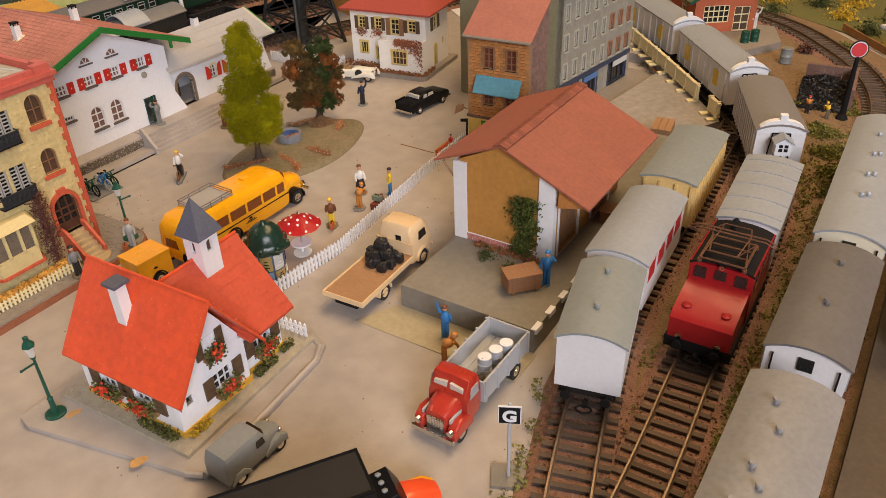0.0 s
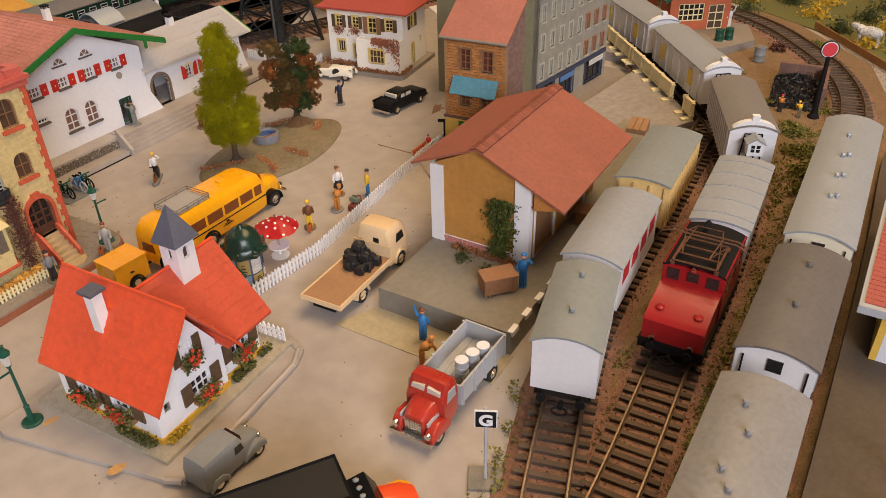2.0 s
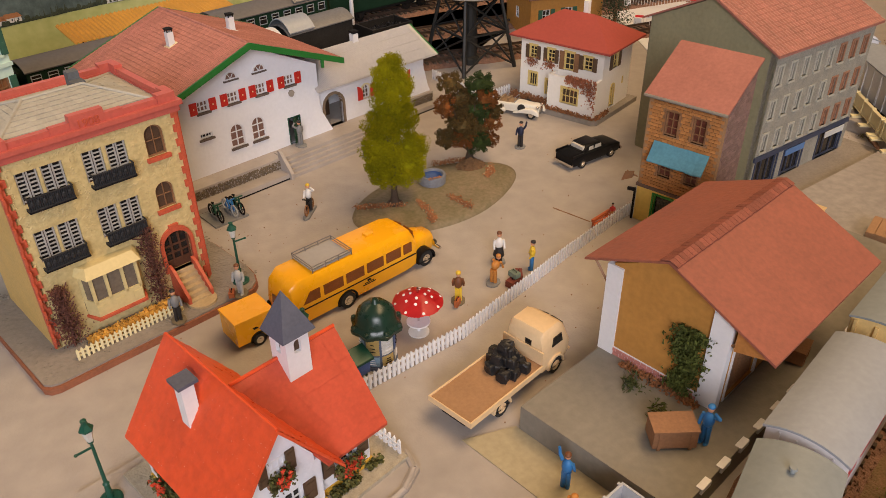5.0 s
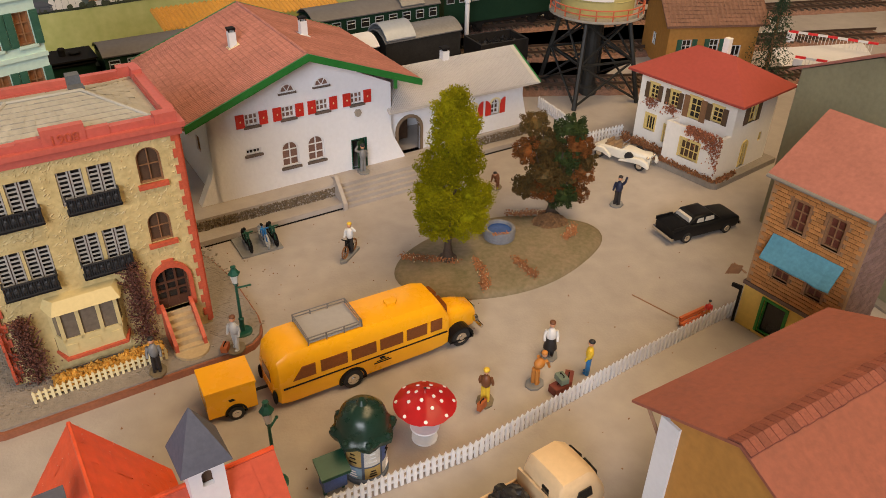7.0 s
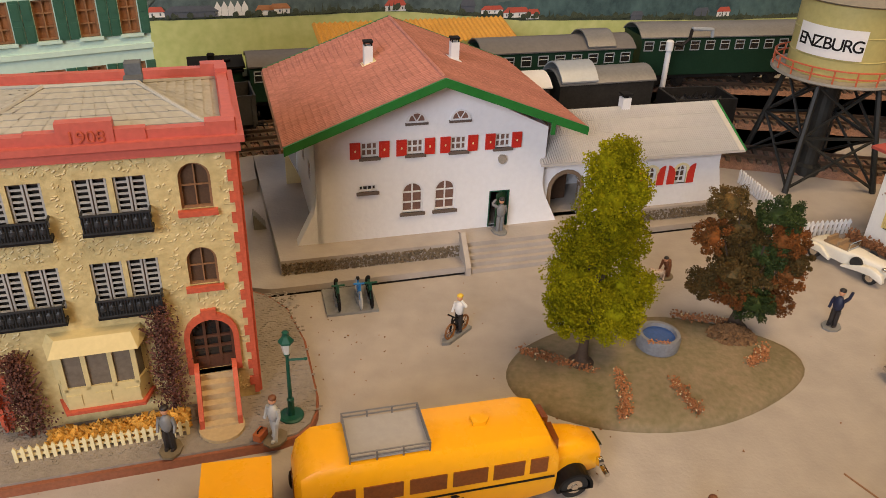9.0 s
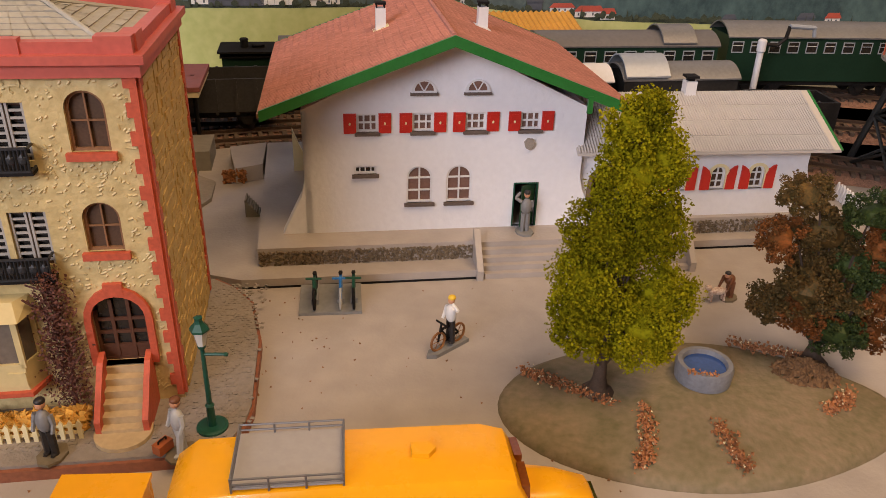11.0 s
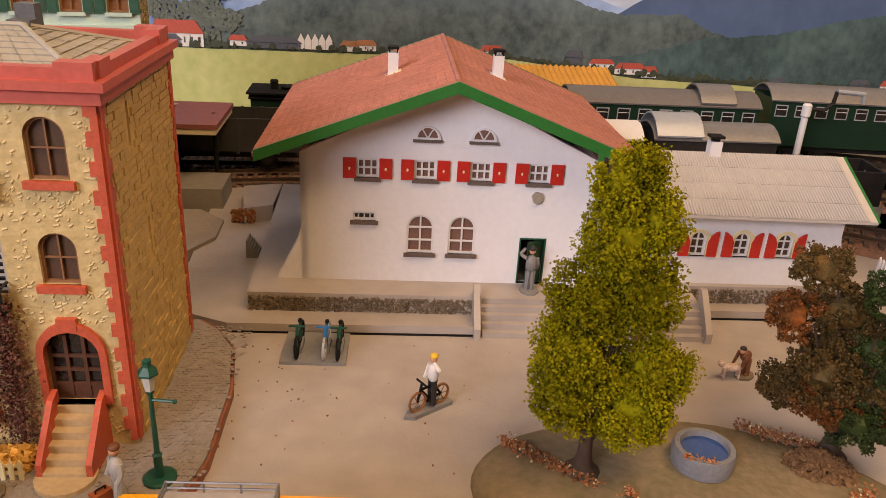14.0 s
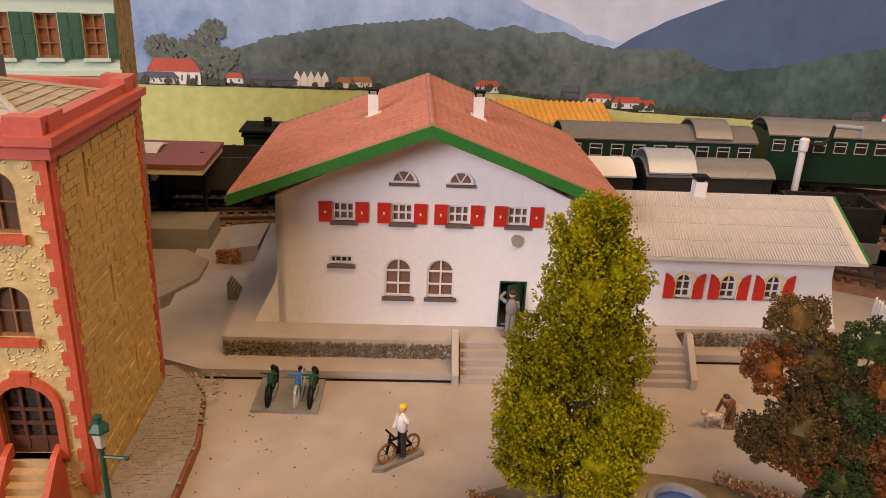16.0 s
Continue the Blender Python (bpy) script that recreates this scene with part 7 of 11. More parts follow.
def convertible():
    root = thing("open_roadster", "white open pre-war roadster with sweeping wings", "car", 491.5, 700, 0, -57)
    w = mat("ivory_car_plastic", (0.72, 0.68, 0.58), 0.35, vary=0.08)
    bm = B()
    loft(bm, [(0, hull(5, 4, 6, 7, 0.7)), (4, hull(6.4, 3.4, 8, 9.6, 0.74)), (20, hull(6.6, 3.4, 8.6, 10.2, 0.78)), (26, hull(5.6, 3.4, 8.6, 11, 0.66)), (40, hull(3.8, 3.6, 8, 10.6, 0.55)), (43, hull(3, 4, 7.6, 9.8, 0.55))])
    part("body", bm, w, root, smooth=True)
    tan = mat("tan_leather", (0.30, 0.20, 0.11), 0.5, vary=0.2)
    bm = B()
    box(bm, 8, 21, -4.8, 4.8, 9.6, 10.6)
    part("cabin_floor", bm, tan, root)
    for x in (9, 15):
        bm = B()
        box(bm, x, x + 1.4, -4.4, 4.4, 10.6, 13)
        bevel(bm, 0.5)
        part("seat", bm, tan, root)
    bm = B()
    ring(bm, [(-5.6, 10.6), (5.6, 10.6), (5, 14.6), (-5, 14.6)], [(-5, 11), (5, 11), (4.5, 14.2), (-4.5, 14.2)], 22, 22.6)
    xf(bm, Matrix.Translation((44.4, 0, 0)) @ Matrix.Rotation(radians(90), 4, "Z") @ Matrix.Translation((0, 0, 0)))
    part("windscreen_frame", bm, M["chrome"], root)
    for s in (-1, 1):
        bm = B()
        loft(bm, [(22, hull(1.2, 2.4, 2.8, 3.4, 0.6)), (32, hull(1.8, 4.4, 6.4, 8.0, 0.6)), (38, hull(2.0, 5, 7.4, 9.0, 0.6)), (43, hull(1.7, 3.6, 5.6, 7.4, 0.6)), (44.5, hull(1.2, 3, 4, 5, 0.6))])
        part("front_wing", xf(bm, shift(0, s * 6.8, 0)), w, root, smooth=True)
        bm = B()
        loft(bm, [(-0.5, hull(1.2, 2.6, 3.4, 4.4, 0.6)), (4, hull(1.6, 4.6, 6.8, 8.2, 0.6)), (9, hull(1.6, 4.6, 6.8, 8.2, 0.6)), (15, hull(1.2, 2.4, 3, 3.6, 0.6))])
        part("rear_wing", xf(bm, shift(0, s * 7, 0)), w, root, smooth=True)
        for x in (6, 38):
            tyre(root, x, s * 7.2, 3.6, 2)
        bm = B()
        wheel(bm, 29, s * 7, 7.6, 3.2, 1.6)
        part("spare_wheel", bm, M["rubber"], root)
        bm = B()
        ball(bm, 42, s * 4.4, 9.4, 1.3, 1.3, 1.3, 2)
        part("headlight", bm, M["chrome"], root)
    bm = B()
    box(bm, 43, 44, -2.4, 2.4, 4, 10)
    part("grille", bm, M["chrome"], root)


convertible()


# ---- other houses ----
def white_villa():
    # Warmed and brightened white: the nearer lamp's light is in this colour.
    villaw = mat("lamp_tinted_villa_plaster", (0.84, 0.80, 0.73), 0.7, vary=0.06, scale=50, bump=0.2, bump_scale=500)
    root = thing("white_villa", "white two-storey villa with red hipped roof and yellow window frames", "house", 522, 706, 4, -66)
    root.scale = (0.85, 0.82, 1.12)
    L, D, E = 90, 60, 48
    m0 = Matrix.Identity(4)
    yl = mat("pale_yellow_frame", (0.72, 0.55, 0.20), 0.55, vary=0.12, scale=100)
    sh = mat("dark_brown_shutter", (0, 0, 0))
    ups = [(14, 31, 8, 9.5, False), (34, 31, 8, 9.5, False), (54, 28, 10, 13, False), (74, 31, 9, 9.5, False)]
    low = [(15, 10, 9, 10, False), (33, 6, 6, 11, False)]
    bm = B()
    wall(bm, 0, L, 0, E, 3, ups + low)
    part("front_wall", bm, villaw, root)
    sides = [(24, 31, 11, 10, False), (24, 2, 7, 16, True), (46, 14, 5, 6, False)]
    ms = shift(L, 0, 0, 90)
    bm = B()
    wall(bm, 3.01, D, 0, E, 3, sides)
    part("side_wall", xf(bm, ms), villaw, root)
    bm = B()
    box(bm, 0, 3, 3.05, D, 0, E)
    part("side_wall", bm, villaw, root)
    bm = B()
    box(bm, 3.05, L - 3.05, D - 3, D, 0, E)
    part("rear_wall", bm, villaw, root)
    for h in ups:
        window(root, m0, *h[:4], yl, M["glass"], 2, 3, shut=sh if h[0] != 54 else M["wood"], casing=yl)
    for h in low:
        window(root, m0, *h[:4], yl, M["glass"], 3 if h[0] < 20 else 1, 1 if h[0] < 20 else 2, casing=yl)
    for h in sides:
        window(root, ms, *h[:4], yl, M["interior"], 2, 2, arch=h[4], casing=yl if h[0] != 46 else None, shut=sh if h[1] == 31 else None)
    # projecting ground-floor block with the balcony on top
    bm = B()
    wall(bm, 40, L + 0.0, 0.02, 26, 3, [(64, 7, 17, 11.5, False)])
    xf(bm, shift(0, -14, 0))
    part("bay_wall", bm, villaw, root)
    bm = B()
    box(bm, 40, 43, -10.95, -0.02, 0.02, 26)
    part("bay_side_wall", bm, villaw, root)
    bm = B()
    box(bm, L - 3, L, -10.95, -0.02, 0.02, 26)
    part("bay_side_wall", bm, villaw, root)
    bm = B()
    box(bm, 43.05, L - 3.05, -10.9, -0.05, 20.5, 22)
    part("balcony_floor", bm, mat("terracotta_floor", (0.30, 0.16, 0.09), 0.7, vary=0.25), root)
    window(root, shift(0, -14, 0), 64, 7, 17, 11.5, yl, M["interior"], 4, 2, casing=yl)
    # hipped roof
    o = 9
    bm = B()
    c = [(-o, -o, E), (L + o, -o, E), (L + o, D + o, E), (-o, D + o, E)]
    V = [bm.verts.new(p) for p in c] + [bm.verts.new((28, D / 2, E + 16)), bm.verts.new((L - 28, D / 2, E + 16))]
    W = [bm.verts.new((p[0], p[1], E - 1.4)) for p in c]
    for q in ((0, 1, 5, 4), (1, 2, 5), (2, 3, 4, 5), (3, 0, 4)):
        bm.faces.new([V[i] for i in q])
    bm.faces.new(W[::-1])
    for i in range(4):
        bm.faces.new((W[i], W[(i + 1) % 4], V[(i + 1) % 4], V[i]))
    part("roof", bm, mat("smooth_red_roof", (0.35, 0.062, 0.045), 0.6, vary=0.15, scale=40), root)
    bm = B()
    box(bm, 46, 51, 36, 41, E + 8, E + 23)
    part("chimney", bm, villaw, root)
    # flower boxes and trailing flowers
    dry = mat("dry_red_flowers", (0.33, 0.12, 0.06), 0.9, vary=0.5, scale=200, island=0.6)
    for x in (14, 34):
        bm = B()
        tufts(bm, 170, lambda: (random.gauss(x, 3.2), random.gauss(-2, 0.8), random.gauss(29, 1.8)), 1.6)
        part("window_blossom", bm, dry, root)
    bm = B()

    def trail():
        x = random.uniform(60, 92)
        k = max(0, (x - 74) / 18)
        return (x, -14.6 - abs(random.gauss(0, 1.2)), 27 + random.uniform(0, 2) - abs(random.gauss(0, 3 + 8 * k)))
    tufts(bm, 1100, trail, 1.8)
    part("balcony_creeper", bm, dry, root)
    # base plate and dry hedge
    bm = B()
    prism(bm, [(-6, -12), (34, -15), (40, -19), (L + 2, -19), (L + 6, -15), (L + 8, D + 8), (-8, D + 8)], -3.95, 0)
    bevel(bm, 0.6)
    solid("villa_plot", bm, M["pave"], "grey base plate of the villa", "pavement", 522, 706, 4, -66, kind="structure").scale = (0.85, 0.82, 1)
    bm = B()

    def hedge():
        k = random.random()
        if k < 0.5:
            return (random.uniform(-5, 38), random.gauss(-8, 1.6), abs(random.gauss(2.4, 1.8)))
        if k < 0.8:
            return (random.uniform(40, 92), random.gauss(-16.3, 0.8), abs(random.gauss(1, 1)))
        return (random.gauss(L + 3.5, 0.8), random.uniform(-15, 12), abs(random.gauss(1, 1)))
    crumbs(bm, 1500, hedge, 1.0)
    solid("dry_hedge", bm, M["dry"], "dry orange-brown hedge round the villa", "hedge", 522, 706, 4, -66, kind="stuff").scale = (0.85, 0.82, 1)


white_villa()


def brick_house():
    root = thing("brick_house", "narrow orange brick house with red roof and blue awning", "house", 475, 500, 0.05, -70)
    W, D, E = 47, 34, 86
    m0 = Matrix.Identity(4)
    ws = [(16, 62, 8, 15, False), (33, 62, 8, 15, False), (16, 35, 8, 9, False), (33, 35, 8, 9, False)]
    sh = [(18, 2, 12, 19, False)]
    bm = B()
    wall(bm, 0, W, 26, E, 3, ws)
    part("front_wall", bm, mat("brick_mortar", (0.34, 0.20, 0.10), 0.8, vary=0.2), root)
    bm = B()
    wall(bm, 0, W, 0, 24, 3, sh)
    part("shop_front", bm, M["yellow"], root)
    bm = B()
    box(bm, -0.8, W + 0.8, -1.0, 3, 24, 26)
    part("ledge", bm, mat("brown_ledge", (0.16, 0.10, 0.08), 0.6, vary=0.3), root)
    brk = mat("orange_brick", (0.46, 0.20, 0.06), 0.65, vary=0.2, scale=120, bump=0.2, island=0.35)
    bm = B()
    base = mesh_of("brick", (lambda b: (box(b, 0, 3.3, -0.5, 0.1, 0, 1.75), b)[1])(bm), brk)
    for j in range(28):
        for i in range(14):
            x, z = i * 3.5 + (1.75 if j % 2 else 0) - 0.6, 26.2 + j * 2.07
            if x < -0.5 or x + 3.3 > W + 0.6:
                continue
            if any(abs(x + 1.65 - h[0]) < h[2] / 2 + 1.6 and h[1] - 1.6 < z < h[1] + h[3] for h in ws):
                continue
            ob = new("brick", base)
            ob.parent = root
            ob.location = (x * MM, random.uniform(-0.25, 0.1) * MM, z * MM)
    for h in ws:
        window(root, m0, *h[:4], M["wood"], mat("dark_red_blind", (0.14, 0.04, 0.025), 0.4, vary=0.3), 2, 3 if h[1] > 50 else 2, casing=M["wood"])
    window(root, m0, 18, 2, 12, 19, mat("grass_green_frame", (0.03, 0.22, 0.03), 0.5), M["glass"], 1, 1, casing=mat("grass_green_frame", (0, 0, 0)), name="shop_door")
    bm = B()
    pts = [(7, -0.6, 57), (42, -0.6, 57), (42, -7.5, 46.5), (7, -7.5, 46.5)]
    slab_roof(bm, pts, 0.8)
    bmesh.ops.subdivide_edges(bm, edges=bm.edges[:], cuts=5, use_grid_fill=True)
    for v in bm.verts:
        v.co.z += 0.5 * math.sin(v.co.x * 0.5) * (1 if v.co.y < -4 else 0.3)
    part("awning", bm, M["blueblind"], root, "sagging faded blue awning")
    side = mat("mauve_brick_wall", (0.26, 0.165, 0.14), 0.75, vary=0.3, scale=120, bump=0.4, bump_scale=350)
    bm = B()
    prism(bm, [(3.01, 0), (D, 0), (D, E + 20), (3.01, E)], 0, 3, "y")
    xf(bm, Matrix(((0, -1, 0, W), (1, 0, 0, 0), (0, 0, 1, 0), (0, 0, 0, 1))))
    part("side_wall", bm, side, root)
    bm = B()
    for j in range(48):
        z = 1 + j * 2.05
        for i in range(15):
            x = 3.6 + i * 4 + (2 if j % 2 else 0)
            if x + 3.7 < D and z < E + (x - 3) * 20 / 31 - 2:
                box(bm, W - 0.05, W + random.uniform(0.15, 0.4), x, x + 3.7, z, z + 1.8)
    tagged(part("side_bricks", bm, mat("mauve_brick", (0.27, 0.17, 0.145), 0.75, vary=0.25, scale=150, bump=0.2, island=0.3), root), kind="stuff")
    bm = B()
    prism(bm, [(3.01, 0), (D, 0), (D, E + 20), (3.01, E)], 0, 3, "y")
    xf(bm, Matrix(((0, -1, 0, 3), (1, 0, 0, 0), (0, 0, 1, 0), (0, 0, 0, 1))))
    part("side_wall", bm, side, root)
    bm = B()
    slab_roof(bm, [(-2, -3.5, E - 0.6), (W + 2, -3.5, E - 0.6), (W + 2, D, E + 21.5), (-2, D, E + 21.5)], 1.4)
    part("roof", bm, mat("dusty_red_roof", (0.36, 0.135, 0.10), 0.6, vary=0.25, scale=60, bump=0.2), root)
    bm = B()
    rod(bm, (-2, -3.8, E - 1.6), (W + 2, -3.8, E - 1.6), 1.0, 8)
    part("gutter", bm, M["grey"], root)
    # hanging sign and doorway lamp at the corner
    bm = B()
    rod(bm, (-0.2, -1, 30), (-7, -3, 33), 0.5, 5)
    prism(bm, [(-10, 25), (-3, 29), (-2, 34), (-8, 32)], -3.2, -2.4, "y")
    part("hanging_sign", bm, M["wood"], root)
    bm = B()
    prism(bm, [(-0.4, 0), (-0.4, 22), (-6, 21), (-6, 19), (-1.4, 19.5), (-1.4, 0)], -1.4, -0.2, "y")
    part("drainpipe", bm, M["matblack"], root)


brick_house()


def grey_block():
    root = thing("apartment_block", "tall grey stone apartment block with shop fronts", "building", 561, 488, 0.05, 8)
    W, D, H = 118, 100, 98
    m0 = Matrix.Identity(4)
    ws = []
    for f in range(3):
        for i in range(8):
            ws.append((9 + i * 14.2, 29 + f * 23, 5.0, 12, False))
    shops = [(18, 2, 24, 20, False), (50, 2, 22, 20, False), (96, 2, 30, 20, False)]
    bm = B()
    wall(bm, 0, W, 0, H, 3, ws + shops)
    part("front_wall", bm, M["stonegrey"], root)
    pale = mat("pale_stone_trim", (0.43, 0.41, 0.34), 0.6, vary=0.15, scale=120)
    for k, h in enumerate(ws):
        fr_ = window(root, m0, *h[:4], pale if k % 8 < 5 else mat("brown_window_frame", (0.34, 0.17, 0.10), 0.6, vary=0.2), M["glass"], 2, 2, sill=pale, casing=pale if k % 8 < 5 else mat("brown_window_frame", (0, 0, 0)))
    navy = mat("dark_blue_shop_front", (0.05, 0.06, 0.10), 0.5, vary=0.3)
    for h in shops:
        window(root, m0, *h[:4], navy, M["glass"], 3, 1, casing=navy, name="shop_window")
    bm = B()
    box(bm, 2, W - 2, -1.2, 0.1, 22.6, 26)
    part("shop_fascia", bm, navy, root)
    for x0, x1, c in ((38, 60, (0.10, 0.20, 0.42)), (86, 110, (0.60, 0.60, 0.58))):
        bm = B()
        box(bm, x0, x1, -1.7, -1.1, 17.5, 22)
        part("shop_sign", bm, mat("sign_%d" % x0, c, 0.5), root)
    bm = B()
    box(bm, -0.5, W + 0.5, -1.2, 0.1, 94, 97)
    part("eave_moulding", bm, M["stonegrey"], root)
    bm = B()
    wall(bm, 3.01, D, 0, H, 3, (), (D / 2, H + 22))
    part("end_wall", xf(bm, shift(0, D, 0, -90) @ shift(0, 0, 0)), M["olive"], root)
    bm = B()
    wall(bm, 3.01, D, 0, H, 3, (), (D / 2, H + 22))
    part("end_wall", xf(bm, shift(W, 0, 0, 90)), M["stonegrey"], root)
    bm = B()
    box(bm, 3.1, W - 3.1, D - 3, D, 0, H)
    part("rear_wall", bm, M["stonegrey"], root)
    for s in (-1, 1):
        y = -4 if s < 0 else D + 4
        bm = B()
        slab_roof(bm, [(-2, y, H - 1.5), (W + 2, y, H - 1.5), (W + 2, D / 2, H + 24), (-2, D / 2, H + 24)], 1.4)
        part("roof_slope", bm, M["tileroof"], root)
        bm = B()
        if s < 0:
            tiles(bm, (-2, y, H - 1.4), (W + 2, y, H - 1.4), (W + 2, D / 2, H + 24), (-2, D / 2, H + 24), 40, 14, 0.5, 0.08, 0.4)
            tagged(part("roof_tiles", bm, M["tileroof"], root), kind="stuff")
        else:
            bm.free()
    bm = B()
    prism(bm, [(-6, -26), (W + 12, -26), (W + 16, -20), (W + 16, 20), (-6, 20)], 0, 1.6)
    bevel(bm, 0.4)
    solid("block_pavement", bm, M["pave"], "grey pavement in front of the apartment block", "pavement", 561, 488, 0.05, 8, kind="structure")


grey_block()


def mint_house():
    x, y = rear(-66, 45)
    root = thing("mint_house", "pale mint green town house with dark green shutters", "house", x, y, 0.05, 31)
    W, D, H = 84, 78, 150
    m0 = Matrix.Identity(4)
    mint = mat("pale_mint_plaster", (0.50, 0.66, 0.58), 0.6, vary=0.1, scale=50)
    ws = [(-76 + i * 17, 20 + f * 30, 8, 17, False) for f in range(4) for i in range(5)]
    bm = B()
    wall(bm, -W, 0, 0, H, 3, ws)
    part("front_wall", bm, mint, root)
    dg = mat("dark_green_shutter", (0.035, 0.11, 0.075), 0.5, vary=0.2)
    for h in ws:
        window(root, m0, *h[:4], M["wood"], mat("orange_interior", (0.28, 0.12, 0.05), 0.5, vary=0.3), 2, 3, shut=dg, sill=mint)
    for z in (13, 43, 73, 103, 133):
        bm = B()
        box(bm, -W - 0.6, 0.6, -1.2, 0.1, z, z + 2.2)
        part("string_course", bm, mint, root)
    ms = shift(0, 0, 0, 90)
    sl = [(14 + i * 26, 30 + f * 30, 4, 13, True) for f in range(4) for i in range(3)]
    stone = mat("ochre_rubble_wall", (0.40, 0.31, 0.13), 0.75, vary=0.3, scale=120, bump=0.4, bump_scale=400, island=0.2)
    bm = B()
    wall(bm, 3.01, D, 0, H, 3, sl + [(22, 2, 12, 20, True), (56, 2, 12, 20, True)])
    part("side_wall", xf(bm, ms), stone, root)
    bm = B()
    for j in range(60):
        for i in range(20):
            xx = 3.4 + i * 3.7 + (1.8 if j % 2 else 0)
            if xx + 3.4 < D and not any(abs(xx + 1.7 - h[0]) < h[2] / 2 + 1.8 and h[1] - 2 < 25 + j * 2.05 < h[1] + h[3] for h in sl):
                box(bm, xx, xx + 3.4, -random.uniform(0.1, 0.5), 0.05, 25 + j * 2.05, 26.8 + j * 2.05)
    tagged(part("block_facing", xf(bm, ms), stone, root), kind="stuff")
    for h in sl:
        window(root, ms, *h[:4], M["wood"], M["glass"], 1, 2, arch=True)
    bm = B()
    box(bm, -W + 0.1, -W + 3, 3.1, D - 3.1, 0, H)
    box(bm, -W + 0.1, -0.1, D - 3, D, 0, H)
    part("rear_wall", bm, stone, root)
    bm = B()
    box(bm, -W - 3, 3, -3, D + 3, H, H + 5)
    part("cornice", bm, mint, root)


mint_house()


# ---- backdrop: a printed landscape board behind the layout ----
def backdrop():
    x, y = rear(0, 310)

    def sheet(name, line, off, material, label):
        """A board from the table's height up to a skyline."""
        bm = B()
        for d in (-0.35, 0.0):
            top = [bm.verts.new((u, off + d, z)) for u, z in line]
            low = [bm.verts.new((u, off + d, 0.05)) for u, z in line]
            for k in range(len(line) - 1):
                q = (low[k], low[k + 1], top[k + 1], top[k])
                bm.faces.new(q if d < 0 else q[::-1])
            if d < 0:
                front = top
        for k in range(len(line) - 1):
            bm.faces.new((front[k], front[k + 1], top[k + 1], top[k]))
        return solid(name, bm, material, label, "backdrop", x, y, 0, 18, kind="structure")

    def printed(name, lights, darks, haze, z0, z1, scale, stretch):
        """A printed woodland or rock face: streaky light and dark, paler towards z1."""
        m = bpy.data.materials.new(name)
        m.use_nodes = True
        nt = m.node_tree
        b = nt.nodes["Principled BSDF"]
        b.inputs["Roughness"].default_value = 0.6
        tc = nt.nodes.new("ShaderNodeTexCoord")
        mp = nt.nodes.new("ShaderNodeMapping")
        mp.inputs["Scale"].default_value = (1, 1, stretch)
        nt.links.new(tc.outputs["Object"], mp.inputs["Vector"])
        mixes = []
        for sc, lo, hi, det in ((scale, 0.36, 0.64, 8), (scale * 0.16, 0.38, 0.62, 4)):
            n = nt.nodes.new("ShaderNodeTexNoise")
            n.inputs["Scale"].default_value, n.inputs["Detail"].default_value = sc, det
            n.inputs["Roughness"].default_value = 0.7
            nt.links.new(mp.outputs[0], n.inputs["Vector"])
            r = nt.nodes.new("ShaderNodeMapRange")
            r.inputs["From Min"].default_value, r.inputs["From Max"].default_value = lo, hi
            nt.links.new(n.outputs["Fac"], r.inputs["Value"])
            mixes.append(r.outputs[0])
        mean = nt.nodes.new("ShaderNodeMath")
        mean.operation = "MULTIPLY"
        add = nt.nodes.new("ShaderNodeMath")
        nt.links.new(mixes[0], add.inputs[0])
        nt.links.new(mixes[1], add.inputs[1])
        nt.links.new(add.outputs[0], mean.inputs[0])
        mean.inputs[1].default_value = 0.5
        c1 = nt.nodes.new("ShaderNodeMix")
        c1.data_type = "RGBA"
        c1.inputs["A"].default_value, c1.inputs["B"].default_value = (*darks, 1), (*lights, 1)
        nt.links.new(mean.outputs[0], c1.inputs["Factor"])
        sep = nt.nodes.new("ShaderNodeSeparateXYZ")
        nt.links.new(tc.outputs["Object"], sep.inputs[0])
        hz = nt.nodes.new("ShaderNodeMapRange")
        hz.inputs["From Min"].default_value, hz.inputs["From Max"].default_value = z0 * MM, z1 * MM
        hz.inputs["To Max"].default_value = 0.75
        nt.links.new(sep.outputs["Z"], hz.inputs["Value"])
        c2 = nt.nodes.new("ShaderNodeMix")
        c2.data_type = "RGBA"
        nt.links.new(hz.outputs[0], c2.inputs["Factor"])
        nt.links.new(c1.outputs["Result"], c2.inputs["A"])
        c2.inputs["B"].default_value = (*haze, 1)
        nt.links.new(c2.outputs["Result"], b.inputs["Base Color"])
        return m

    def rough_line(us, zs, n, amp, seed, fine=0.5):
        out = []
        for i in range(n + 1):
            u = us[0] + (us[-1] - us[0]) * i / n
            z = float(np.interp(u, us, zs))
            out.append((u, z + amp * (noise.noise(Vector((u * 0.05, seed, 0))) + fine * noise.noise(Vector((u * 0.35, seed, 3))))))
        return out
    sky = mat("printed_sky", (0.50, 0.60, 0.80), 0.6, vary=0.25, scale=6, stain=(0.42, 0.50, 0.62))
    mt = printed("printed_blue_mountain", (0.09, 0.15, 0.29), (0.05, 0.09, 0.19), (0.075, 0.13, 0.26), 60, 180, 45, 0.85)
    mt2 = printed("printed_pale_cliffs", (0.46, 0.62, 0.92), (0.13, 0.24, 0.46), (0.50, 0.64, 0.88), 150, 330, 26, 0.8)
    hill = printed("printed_forest_hill", (0.15, 0.205, 0.205), (0.028, 0.046, 0.052), (0.16, 0.235, 0.30), 80, 135, 120, 0.85)
